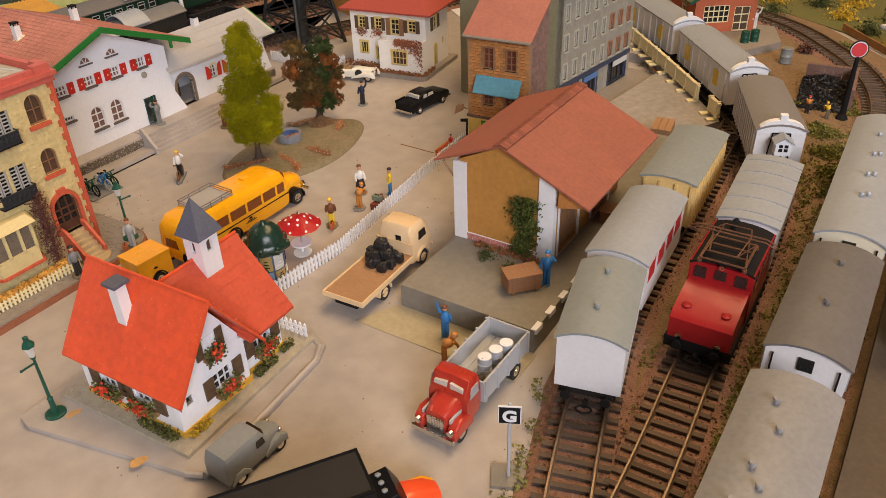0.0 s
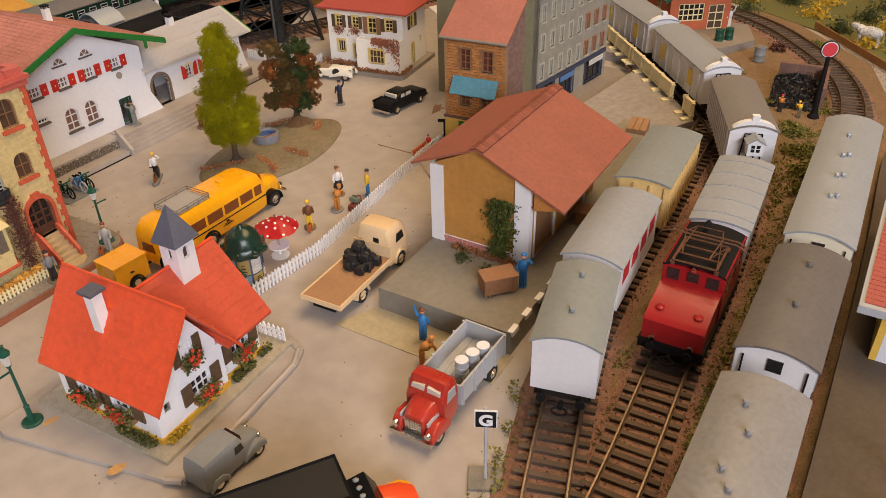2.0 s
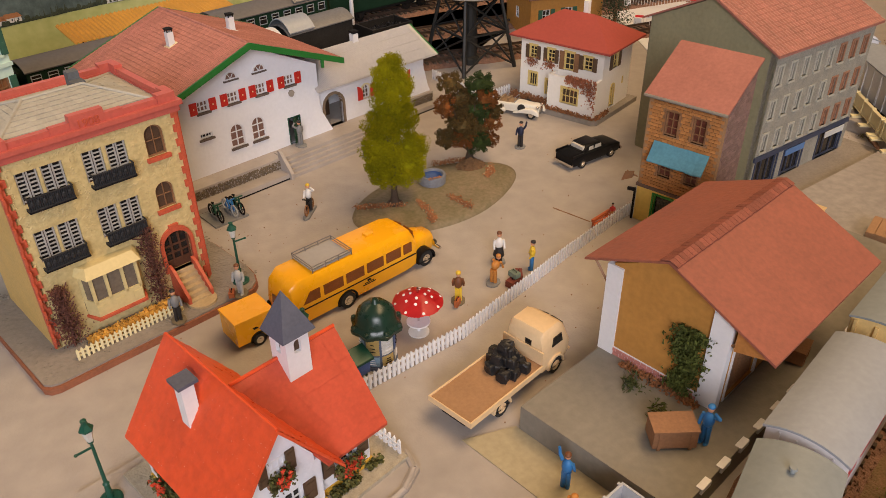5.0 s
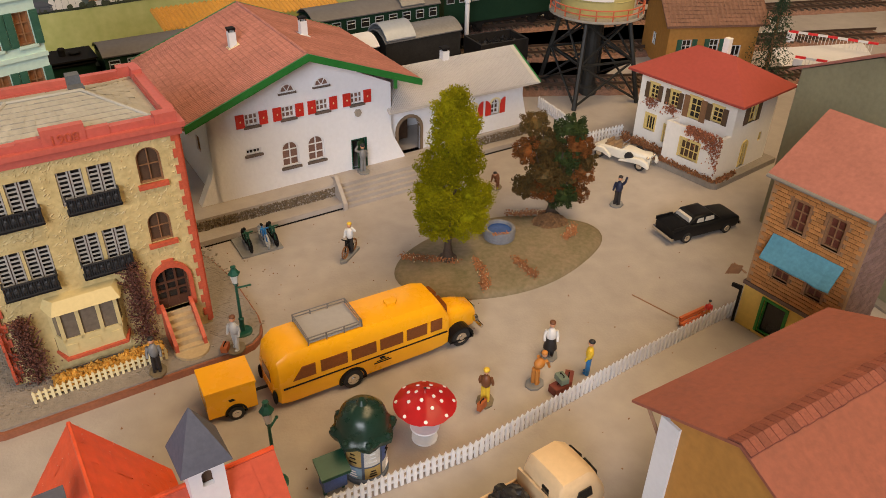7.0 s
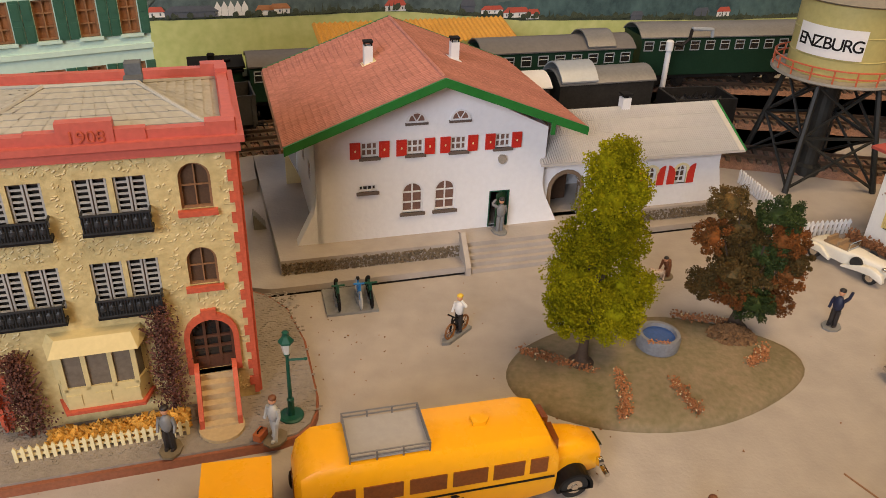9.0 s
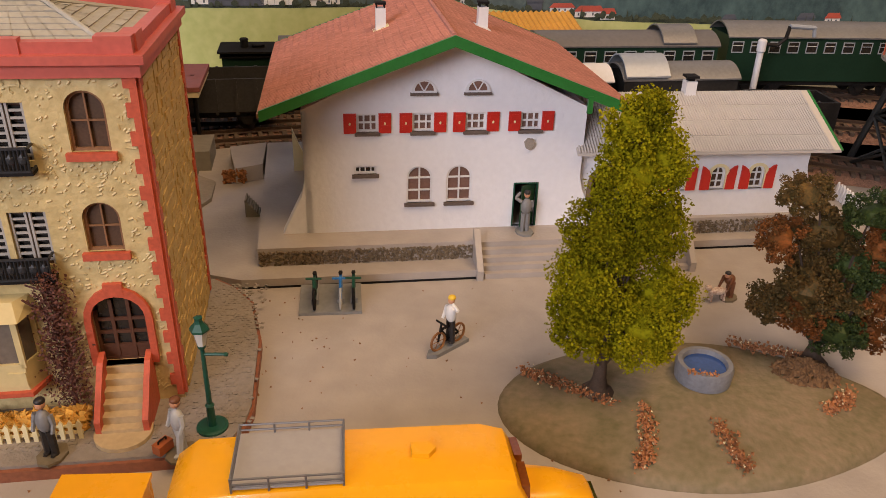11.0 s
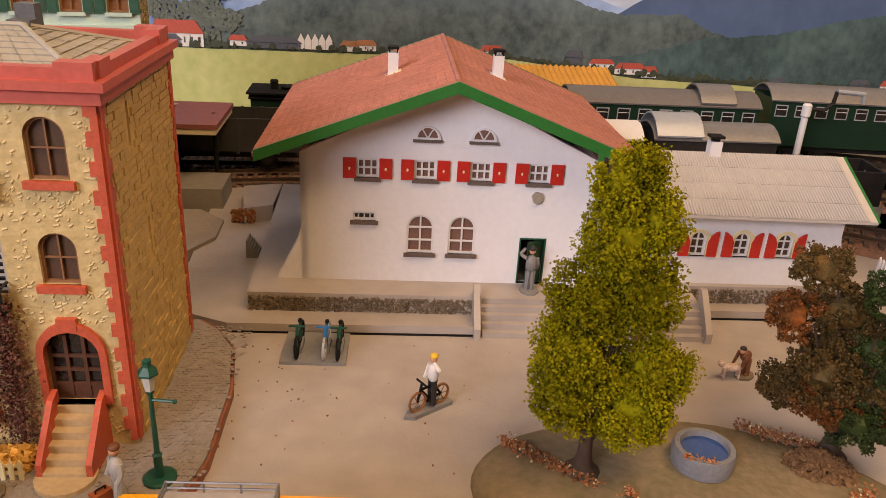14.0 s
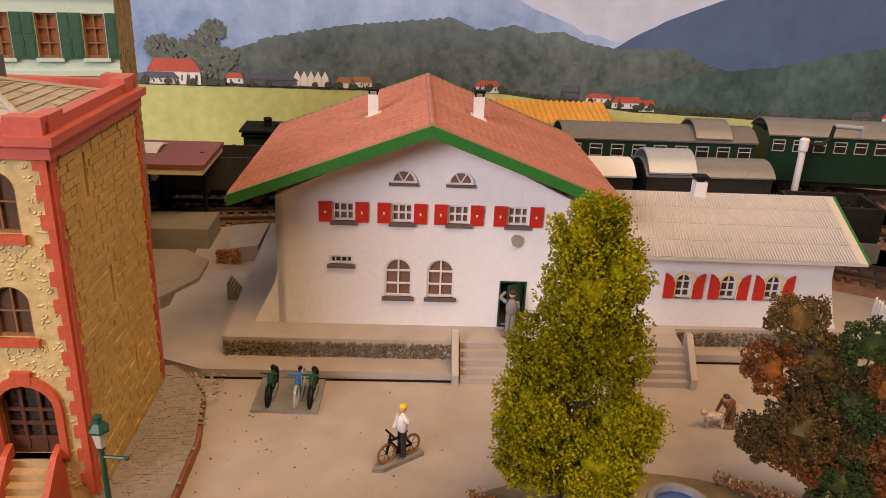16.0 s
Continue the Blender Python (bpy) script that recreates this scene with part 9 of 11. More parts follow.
def conifer(x, y, h, r):
    root = thing("fir_tree", "dark green bottle-brush fir tree", "tree", x, y, 0.05, 0)
    bm = B()
    rod(bm, (0, 0, 0), (0, 0, h), 2.4, 7, 0.3)
    part("trunk", bm, M["wood"], root)
    bm = B()
    for k in range(26):
        z = h * (0.08 + 0.9 * k / 26)
        rr = r * (1 - 0.92 * k / 26) * random.uniform(0.85, 1.1)
        for i in range(11):
            a = i * 0.571 + k * 1.3 + random.uniform(-0.2, 0.2)
            tip = Vector((rr * math.cos(a), rr * math.sin(a), z - rr * 0.22))

            def needle():
                t = random.random()
                return (tip.x * t + random.gauss(0, 0.8), tip.y * t + random.gauss(0, 0.8), z * (1 - t) + tip.z * t + random.gauss(0, 0.8))
            tufts(bm, 13, needle, 2.4, 0.18)
    part("crown", bm, mat("dark_fir_needles", (0.03, 0.055, 0.025), 0.85, vary=0.5, scale=120, island=0.4), root)


conifer(700, 800, 92, 24)
for x, y, h, r in ((930, 620, 70, 18), (1010, 560, 60, 17), (1060, 470, 80, 20), (1000, 660, 84, 20)):
    conifer(x, y, h, r)


def level_crossing():
    strip("crossing_road", [(700, 745), (790, 735), (880, 900), (780, 920)], 0.05, 1.0, M["white"], "pale grey road over the level crossing", "road")
    for x, y, a in ((742, 812, -42), (785, 880, -42)):
        root = thing("crossing_barrier", "red and white striped level crossing barrier", "barrier", x, y, 0.05, a)
        bm = B()
        box(bm, -4, 4, -4, 4, 0, 12)
        part("post", bm, M["white"], root)
        for i in range(9):
            bm = B()
            box(bm, -3 + i * 9, 6 + i * 9, -0.9, 0.9, 12, 14)
            part("pole_section", bm, M["white"] if i % 2 else M["spotred"], root)
        bm = B()
        for i in range(24):
            rod(bm, (i * 3.2, 0, 12), (i * 3.2, 0, 4), 0.25, 4)
        tagged(part("skirt", bm, M["white"], root), kind="stuff")


level_crossing()


# ---- dark earth of the rear tracks ----
def rear_yard():
    near_edge = [(x + 18 * math.sin(radians(a)), y - 18 * math.cos(radians(a))) for x, y, a in TRACK["back"][4:240:6]]
    far_edge = [(x - 26 * math.sin(radians(a)), y + 26 * math.cos(radians(a))) for x, y, a in TRACK["far"][4:300:6]]
    bm = B()
    a = [bm.verts.new((*p, 0.3)) for p in near_edge]
    n = len(a)
    b = [bm.verts.new((*far_edge[int(k * (len(far_edge) - 1) / (n - 1))], 0.3)) for k in range(n)]
    for k in range(n - 1):
        bm.faces.new((a[k], a[k + 1], b[k + 1], b[k]))
    bmesh.ops.solidify(bm, geom=bm.faces[:], thickness=0.25)
    solid("rear_yard_ground", bm, mat("brown_rail_yard_earth", (0.21, 0.145, 0.10), 0.95, vary=0.5, scale=60, bump=0.8, bump_scale=500, stain=(0.13, 0.09, 0.065)), "dark brown ballasted earth of the rear tracks", "ground", kind="structure")


rear_yard()


# ---- yard beyond the goods shed ----
def guard_rail(a, b, n, z=9.05):
    a, b = Vector((*a, 0)), Vector((*b, 0))
    d = (b - a)
    root = thing("cream_barrier", "cream plastic railing along the track", "railing", a.x, a.y, z, math.degrees(math.atan2(d.y, d.x)))
    l = d.length
    bm = B()
    box(bm, 0, l, -0.8, 0.8, 3.5, 13)
    box(bm, 0, l, -1.4, 1.4, 12.6, 14)
    box(bm, 0, l, -1.4, 1.4, 3, 4)
    part("panel", bm, M["creamp"], root)
    for i in range(n):
        x = 3 + (l - 6) * i / max(1, n - 1)
        bm = B()
        box(bm, x - 1.2, x + 1.2, -1.6, 1.6, 0.6, 14.8)
        box(bm, x - 2.6, x + 2.6, -1, 7.5, 0, 1.4)
        part("foot", bm, M["creamp"], root)


strip("goods_yard_plate", [(548, 396), (606, 385), (624, 381), (649, 413), (704, 490), (742, 546), (776, 606), (700, 620), (712, 500), (692, 478), (640, 470), (556, 458)], 0.05, 9, mat("worn_beige_yard", (0.32, 0.285, 0.255), 0.6, vary=0.3, scale=22, bump=0.25, bump_scale=600), "raised beige yard between goods shed and vans", "pavement")
guard_rail((645, 414), (699, 490), 5)
guard_rail((699.6, 491), (754, 570), 6)
guard_rail((622, 382), (633, 397), 2)
crate = thing("wooden_crate", "orange-brown wooden crate lying on the yard", "crate", 575, 399, 9.05, 24)
bm = B()
box(bm, -11, 11, -7, 7, 0, 7)
bevel(bm, 0.4, seg=1)
part("crate_body", bm, M["bed"], crate)
for y in (-7, -2.3, 2.4):
    bm = B()
    box(bm, -11.4, 11.4, y, y + 4.4, 7, 7.8)
    part("lid_board", bm, M["bed"], crate)


def brick_hut():
    strip("hut_platform", [(788, 453), (834, 441), (876, 470), (862, 512), (806, 524)], 0.05, 8, M["pave"], "grey stone platform of the brick hut", "platform")
    root = thing("brick_hut", "orange-red brick engine hut with green roof", "hut", 802, 518, 8, -38)
    W, D, H = 62, 66, 34
    ob = mat("orange_red_brick_wall", (0.48, 0.12, 0.05), 0.7, vary=0.25, scale=120, bump=0.3, bump_scale=500)
    hs = [(22, 9, 26, 17, False), (48, 0.02, 16, 24, False)]
    bm = B()
    wall(bm, 0, W, 0, H, 3, hs, (W / 2, H + 20))
    part("front_wall", bm, ob, root)
    window(root, Matrix.Identity(4), 22, 9, 26, 17, M["creamp"], M["glass"], 5, 3, bar=1.0)
    window(root, Matrix.Identity(4), 48, 0.02, 16, 24, M["creamp"], M["interior"], 2, 3, name="door", bar=1.0)
    for x in (24, 37):
        bm = B()
        ring(bm, outline(x, H + 3, 6, 8, False), outline(x, H + 3.8, 4.6, 6.4, False), -0.5, 0.1)
        box(bm, x - 0.3, x + 0.3, -0.4, 0, H + 3.5, H + 10.5)
        part("gable_window", bm, M["creamp"], root)
    for m in (shift(W, 0, 0, 90), shift(0, D, 0, -90)):
        bm = B()
        wall(bm, 3.01 if m.translation.x > 1 else 0, D if m.translation.x > 1 else D - 3.01, 0, H, 3, [(34, 10, 14, 14, False)])
        part("side_wall", xf(bm, m), ob, root)
        window(root, m, 34, 10, 14, 14, M["creamp"], M["glass"], 3, 3)
    bm = B()
    wall(bm, 3.1, W - 3.1, 0, H, 3, (), (W / 2, H + 18))
    part("rear_wall", xf(bm, shift(W, D, 0, 180)), ob, root)
    for s in (-1, 1):
        x = -9 if s < 0 else W + 5
        bm = B()
        slab_roof(bm, [(x, -8, H - 2), (W / 2, -8, H + 21.5), (W / 2, D + 8, H + 21.5), (x, D + 8, H - 2)], 1.5)
        part("roof_slope", bm, mat("dull_green_felt_roof", (0.11, 0.14, 0.075), 0.75, vary=0.3, scale=40), root)
        bm = B()
        prism(bm, [(x, H - 1.4), (W / 2, H + 22.2), (W / 2, H + 18.8), (x, H - 4.6)], -9, -8, "y")
        part("verge_board", bm, M["dkgreen"], root)
    for dx, dy in ((810, 466), (819, 461)):
        d = thing("oil_drum", "dark green oil drum on the hut platform", "drum", dx, dy, 8, 0, group="drums by the hut")
        bm = B()
        lathe(bm, [(4, 0), (4.2, 0.4), (4, 0.8), (4, 4.5), (4.3, 5), (4, 5.5), (4, 10), (4.2, 10.4), (4, 10.8)], 0, 0, 16)
        part("barrel", bm, M["dkgreen"], d, smooth=True)
        bm = B()
        lathe(bm, [(3.8, 10.6), (3.8, 11)], 0, 0, 16)
        part("lid", bm, M["dkgreen"], d)
    d = thing("metal_barrel", "grey ribbed metal barrel beside the track", "barrel", 801, 419, 1, 0)
    bm = B()
    lathe(bm, [(5.2, 0), (5.5, 0.6), (5.2, 1.2), (5.2, 6), (5.6, 6.6), (5.2, 7.2), (5.2, 13), (5.5, 13.6), (5.2, 14)], 0, 0, 18)
    part("drum", bm, M["vangrey"], d, smooth=True)
    bm = B()
    lathe(bm, [(4.6, 13.9), (4.6, 14.3)], 0, 0, 18)
    part("lid", bm, M["grey"], d)


brick_hut()


def coal_heap():
    root = thing("coal_pit", "reddish stone pit half-full of black coal", "coal pit", 742, 357, 0.9, 20)
    rs = mat("reddish_block_stone", (0.19, 0.11, 0.09), 0.85, vary=0.3, scale=80, bump=0.6)
    for a in ((27, 32, -18, 19), (-24, 32, -23, -18)):
        n = int(max(a[1] - a[0], a[3] - a[2]) / 7)
        for k in range(n):
            for j in range(3):
                bm = B()
                if a[1] - a[0] > a[3] - a[2]:
                    box(bm, a[0] + k * 7, a[0] + k * 7 + 6.6, a[2], a[3], j * 6, j * 6 + 5.8)
                else:
                    box(bm, a[0], a[1], a[2] + k * 7, a[2] + k * 7 + 6.6, j * 6, j * 6 + 5.8)
                bevel(bm, 0.5, seg=1)
                part("stone", bm, rs, root)
    bm = B()

    def lump():
        x, y = random.uniform(-31, 26), random.uniform(-17, 17)
        return (x, y, max(0.3, 15 - abs(x - 12) * 0.34 - abs(y) * 0.22) * random.uniform(0.75, 1.0))
    crumbs(bm, 3200, lump, 1.5)
    tagged(part("coal", bm, M["coal"], root), kind="stuff")


coal_heap()


def disc_signal():
    root = thing("disc_signal", "black signal post with red white-rimmed disc", "signal", 710, 326, 0.9, -50)
    bm = B()
    lathe(bm, [(4.6, 0), (4.2, 1.6), (2.3, 4), (1.6, 47), (1.3, 49)], 0, 0, 12)
    part("post", bm, M["matblack"], root)
    bm = B()
    rod(bm, (0, 0.6, 54.5), (0, 1.2, 54.5), 6.5, 28)
    rod(bm, (0, 1.2, 45), (0, 1.2, 54), 0.9, 6)
    dsc = part("disc", bm, M["white"], root)
    bm = B()
    rod(bm, (0, -0.2, 54.5), (0, 0.7, 54.5), 5.2, 28)
    part("red_face", bm, mat("red_signal_paint", (0.62, 0.05, 0.06), 0.4, vary=0.08), dsc)
    bm = B()
    ring(bm, arc(0, 54.5, 6.7, 6.7, 0, 352, 40), arc(0, 54.5, 6.2, 6.2, 0, 352, 40), 0.1, 1.5)
    part("rim", bm, M["matblack"], dsc)


disc_signal()


def yard_lever():
    root = thing("point_motor", "rusty brown track lever frame between the tracks", "lever frame", 436, 231, 0.9, 20)
    rust = mat("rusty_brown_iron", (0.20, 0.11, 0.06), 0.7, vary=0.4, scale=150)
    for a in ((-12, 12, -1.5, 1.5, 0, 3), (-10, -7, -6, 6, 0, 4), (4, 8, -5, 5, 0, 5), (10, 20, -3, 0.5, 0.5, 8)):
        bm = B()
        box(bm, *a)
        bevel(bm, 0.3, seg=1)
        part("iron_block", bm, rust if a[0] < 9 else mat("yellow_lever", (0.35, 0.22, 0.05), 0.6, vary=0.3), root)
    bm = B()
    rod(bm, (0, 0, 2), (3, 4, 13), 0.9, 6)
    part("lever", bm, rust, root)


yard_lever()


def scrub_beyond():
    for x, y, n, r, m, lab in ((905, 362, 260, 12, "yellowbush", "bright yellow flowering bush"), (935, 400, 240, 14, "ivy", "dark green bush"), (968, 440, 320, 15, "yellowbush", "bright yellow flowering bush"), (990, 395, 280, 18, "ivy", "dark green bush"), (1020, 450, 280, 16, "yellowbush", "bright yellow flowering bush"), (880, 400, 160, 10, "moss", "low olive green bush"), (760, 420, 150, 9, "moss", "low olive green bush"), (930, 500, 260, 18, "ivy", "dark green bush"), (975, 520, 260, 16, "yellowbush", "bright yellow flowering bush"), (700, 280, 150, 8, "moss", "low olive green bush"), (725, 318, 120, 8, "moss", "low olive green bush"), (650, 300, 180, 9, "moss", "low olive green bush"), (680, 330, 160, 9, "moss", "low olive green bush"), (840, 420, 140, 9, "creeper", "low reddish bush"), (712, 366, 100, 7, "moss", "low olive green bush"), (640, 306, 300, 14, "moss", "low olive green bush"), (612, 290, 260, 12, "moss", "low olive green bush"), (585, 276, 220, 10, "moss", "low olive green bush"), (672, 322, 260, 13, "moss", "low olive green bush"), (930, 340, 320, 17, "ivy", "dark green bush"), (965, 365, 320, 15, "yellowbush", "bright yellow flowering bush"), (1000, 345, 360, 20, "ivy", "dark green bush"), (1040, 390, 360, 20, "ivy", "dark green bush"), (900, 330, 240, 11, "moss", "low olive green bush"), (1000, 480, 320, 18, "ivy", "dark green bush")):
        bm = B()

        def spot():
            a, q = random.uniform(0, 6.28), abs(random.gauss(0, 0.5))
            return (r * q * math.cos(a), r * q * math.sin(a), 0.4 + abs(random.gauss(0, 1)) * r * (0.13 if m == "moss" else 0.38))
        tufts(bm, n * 2, spot, 2.3, 0.3)
        crumbs(bm, n // 2, spot, 1.4)
        solid("bush", bm, M[m], lab + " of foam flock", "bush", x, y, 0.9, 0)
    bm = B()
    crumbs(bm, 1600, lambda: (random.uniform(640, 900), random.uniform(270, 430), 0.9), 0.8)
    crumbs(bm, 700, lambda: (random.uniform(640, 800), random.uniform(450, 560), 0.1), 0.4)
    solid("loose_gravel", bm, M["ballast"], "loose brown gravel on the trackside earth", "gravel", kind="stuff")
    strip("flock_meadow", [(800, 290), (870, 330), (925, 420), (960, 520), (1000, 700), (1400, 700), (1400, 100), (760, 200)], 0.1, 1.4, mat("dark_flocked_meadow", (0.085, 0.105, 0.03), 0.95, vary=0.6, scale=40, bump=1.0, bump_scale=500, stain=(0.16, 0.12, 0.04)), "green flocked meadow beyond the loop", "meadow")
    root = thing("board_fence", "low brown board fence beside the loop line", "fence", 850, 322, 1.4, 52)
    for i in range(10):
        bm = B()
        box(bm, i * 13, i * 13 + 12.4, -0.6, 0.6, 0, 7)
        part("board", bm, mat("orange_brown_fence", (0.34, 0.16, 0.05), 0.7, vary=0.3, scale=90), root)
    cow = B()
    ball(cow, 0, 0, 12.6, 12.5, 5, 6, 2)
    ball(cow, 9, 0, 15, 5, 3.2, 4, 2)
    ball(cow, 14.5, 0, 17, 4.6, 2.4, 2.8, 2)
    for yy in (-2.6, 2.6):
        ball(cow, 12.4, yy, 19, 0.8, 1.9, 0.9, 1)
    for xx in (-8.5, 8):
        for yy in (-2.8, 2.8):
            rod(cow, (xx, yy, 0), (xx, yy, 10), 1.1, 6, 1.6)
    rod(cow, (-12, 0, 15), (-13.4, 0, 5), 0.6, 5)
    solid("toy_cow", cow, mat("white_black_patches", (0.68, 0.66, 0.62), 0.5, vary=0.9, scale=70, stain=(0.03, 0.03, 0.03)), "white toy cow with black patches", "toy cow", 910, 364, 1.4, 97, smooth=True)


scrub_beyond()


# ---- platform beside the loop ----
def side_platform():
    pts = [(x + 23 * math.sin(radians(a)), y - 23 * math.cos(radians(a))) for x, y, a in TRACK["loop"][20:165:4]]
    x1, y1 = pts[-1]
    x0, y0 = pts[0]
    strip("side_platform", pts[::-1] + [(x0 + 30, y0 - 110), (x1 + 30, y1 - 110)], 0.05, 10, mat("brown_grey_platform", (0.10, 0.074, 0.05), 0.75, vary=0.25, scale=40, bump=0.3), "brown-grey passenger platform beside the loop", "platform")
    root = thing("platform_shelter", "yellow platform building with red canopy roof", "shelter", 430, 186, 10, 15)
    bm = B()
    wall(bm, 6, 118, 0, 27, 3, [(30, 0.02, 14, 20, False), (70, 8, 18, 11, False)])
    part("front_wall", xf(bm, shift(0, -12, 0)), mat("warm_yellow_wall", (0.75, 0.46, 0.08), 0.6, vary=0.12), root)
    window(root, shift(0, -12, 0), 30, 0.02, 14, 20, M["white"], M["glass"], 2, 2, name="door")
    window(root, shift(0, -12, 0), 70, 8, 18, 11, M["white"], M["glass"], 3, 2)
    bm = B()
    box(bm, 6, 9, -60, -12.05, 0, 27)
    box(bm, 115, 118, -60, -12.05, 0, 27)
    box(bm, 9.05, 114.95, -60, -57, 0, 27)
    part("shelter_wall", bm, M["white"], root)
    bm = B()
    slab_roof(bm, [(-3, 2, 33), (124, 2, 33), (124, -66, 33), (-3, -66, 33)], 4)
    part("roof_frame", bm, M["truckgrey"], root)
    for i in range(30):
        bm = B()
        slab_roof(bm, [(i * 4.05, 0, 33.6), (3.6 + i * 4.05, 0, 33.6), (3.6 + i * 4.05, -64, 33.6), (i * 4.05, -64, 33.6)], 0.8)
        part("roof_sheet", bm, mat("dull_red_sheeting", (0.40, 0.10, 0.08), 0.6, vary=0.2), root)


side_platform()


# ---- the square ----
def island():
    cx, cy = 378, 587
    bm = B()
    n = 48
    rows = []
    for k, z in ((1.0, 0.05), (0.985, 1.6), (0.93, 3.0), (0.7, 3.8), (0.4, 4.2)):
        row = []
        for i in range(n):
            a = 2 * math.pi * i / n
            rx = 63 * (1 + 0.05 * math.sin(2 * a + 1) + 0.03 * math.cos(3 * a))
            ry = 36 * (1 + 0.06 * math.sin(2 * a - 0.5))
            x, y = rx * math.cos(a) * k, ry * math.sin(a) * k
            row.append(bm.verts.new((x, y, z + (0.25 * noise.noise(Vector((x * 0.1, y * 0.1, 1))) if z > 1 else 0))))
        rows.append(row)
    for a, b in zip(rows, rows[1:]):
        for i in range(n):
            bm.faces.new((a[i], a[(i + 1) % n], b[(i + 1) % n], b[i]))
    bm.faces.new(rows[-1])
    solid("planted_island", bm, M["island"], "low oval mound of brown-green turf on the square", "island", cx, cy, 0, 8, kind="structure", smooth=True)

    def top(x, y):
        return 3.0
    # rows of dried flowers
    for pts in (((-55, 14), (-46, 8), (-36, 2), (-28, -3)), ((-18, -4), (-19, -14), (-21, -24), (-25, -31)), ((3, -12), (4, -21), (5, -31)), ((52, 6), (47, 0), (40, -4)), ((22, 34), (32, 30), (40, 28), (46, 22))):
        bm = B()

        def bloom():
            k = random.random() * (len(pts) - 1)
            i = min(int(k), len(pts) - 2)
            t = k - i
            return (pts[i][0] * (1 - t) + pts[i + 1][0] * t + random.gauss(0, 1.3), pts[i][1] * (1 - t) + pts[i + 1][1] * t + random.gauss(0, 1.3), 3.4 + abs(random.gauss(0, 1.2)))
        crumbs(bm, 420, bloom, 0.66)
        solid("flower_row", bm, M["dry"], "row of dried red-brown flowers on the mound", "flowers", cx, cy, 0, 8, kind="stuff")
        bm = B()
        crumbs(bm, 36, bloom, 0.5)
        solid("pale_blossom", bm, M["cream"], "pale pink blossoms among the dried flowers", "flowers", cx, cy, 0.3, 8, kind="stuff")
    well = thing("stone_well", "round grey-blue basin filled with blue water", "well", 381.5, 599.5, 3.4, 0)
    bm = B()
    lathe(bm, [(8.2, 0), (9.2, 1), (9.5, 6), (8.9, 7.4), (7.4, 7.4), (6.9, 6), (6.8, 5.2)], 0, 0, 28)
    part("basin", bm, mat("blue_grey_stone", (0.19, 0.195, 0.215), 0.6, vary=0.3, scale=90, bump=0.2), well, smooth=True)
    bm = B()
    lathe(bm, [(7.0, 4.8), (7.0, 5.8)], 0, 0, 24)
    part("water", bm, M["water"], well)
    bm = B()
    crumbs(bm, 50, lambda: (random.uniform(-7, 3), -7.6 + random.uniform(-1, 1.6), 7.2 + random.uniform(0, 1.0)), 0.5)
    part("wilted_blossom", bm, M["dry"], well)


island()


def leafy_tree(name, label, x, y, lobes, trunk_h, leaves, n, size, clump, spread, trunk_r=2.2):
    """A foam tree: tapered trunk, limbs to each lobe, and lobes of clumped small leaves."""
    root = thing(name, label, "tree", x, y, 3.6, 0)
    bark = mat("dark_brown_bark", (0.07, 0.045, 0.03), 0.8, vary=0.4, scale=200, bump=0.5)
    bm = B()
    lathe(bm, [(6, 0), (5, 1.0), (3.2, 2.2), (trunk_r, 6), (trunk_r * 0.85, trunk_h), (trunk_r * 0.4, trunk_h * 2.6)], 0, 0, 12)
    part("trunk", bm, bark, root, smooth=True)
    for k, (lx, ly, lz, rx, ry, rz) in enumerate(lobes):
        bm = B()
        rod(bm, (0, 0, trunk_h * 0.8), (lx * 0.7, ly * 0.7, lz - rz * 0.2), trunk_r * 0.4, 6, 0.3)
        part("limb", bm, bark, root)
        bm = B()
        ball(bm, lx, ly, lz, rx * 0.5, ry * 0.5, rz * 0.5, 2, 0.15)
        for _ in range(int(clump * (rx * ry * rz) ** (2 / 3) / 60)):
            v = Vector((random.gauss(0, 1), random.gauss(0, 1), random.gauss(0, 1))).normalized() * random.uniform(0.6, 0.98)
            c = Vector((lx + v.x * rx, ly + v.y * ry, lz + v.z * rz))
            r = random.uniform(*spread)

            def spot():
                q = Vector((random.gauss(0, 1), random.gauss(0, 1), random.gauss(0, 1))).normalized() * r * random.uniform(0.55, 1.05)
                return c + q
            tufts(bm, n, spot, size, 0.5)
            crumbs(bm, n // 5, spot, size * 0.6)
        part("crown", bm, leaves[k % len(leaves)], root)


leafy_tree("green_tree", "tall yellow-green foam-leaved tree on the mound", 346.5, 586,
           [(-6, 0, 26, 12, 13, 13), (11, 3, 24, 13, 13, 14), (-6, 2, 40, 13.5, 13, 12), (15, 4, 35, 11, 11, 11), (-4, 3, 56, 13, 12, 12), (9, 5, 58, 11, 11, 12), (2, 4, 74, 13, 11, 12), (9, 5, 79, 8.5, 9, 9), (0, 4, 89, 9, 8.5, 9.5), (4, 4, 94, 6, 6, 6)], 12, [M["leaf"]], 62, 0.8, 50, (1.6, 3.9))
dkl = mat("dark_green_foliage", (0.045, 0.062, 0.012), 0.55, spec=0.15, vary=0.5, scale=120, stain=(0.014, 0.028, 0.014), island=0.5)
rst = M["leaf2"]
mixl = mat("green_rust_foliage", (0.13, 0.065, 0.018), 0.6, spec=0.15, vary=0.6, scale=160, stain=(0.02, 0.032, 0.013), island=0.5)
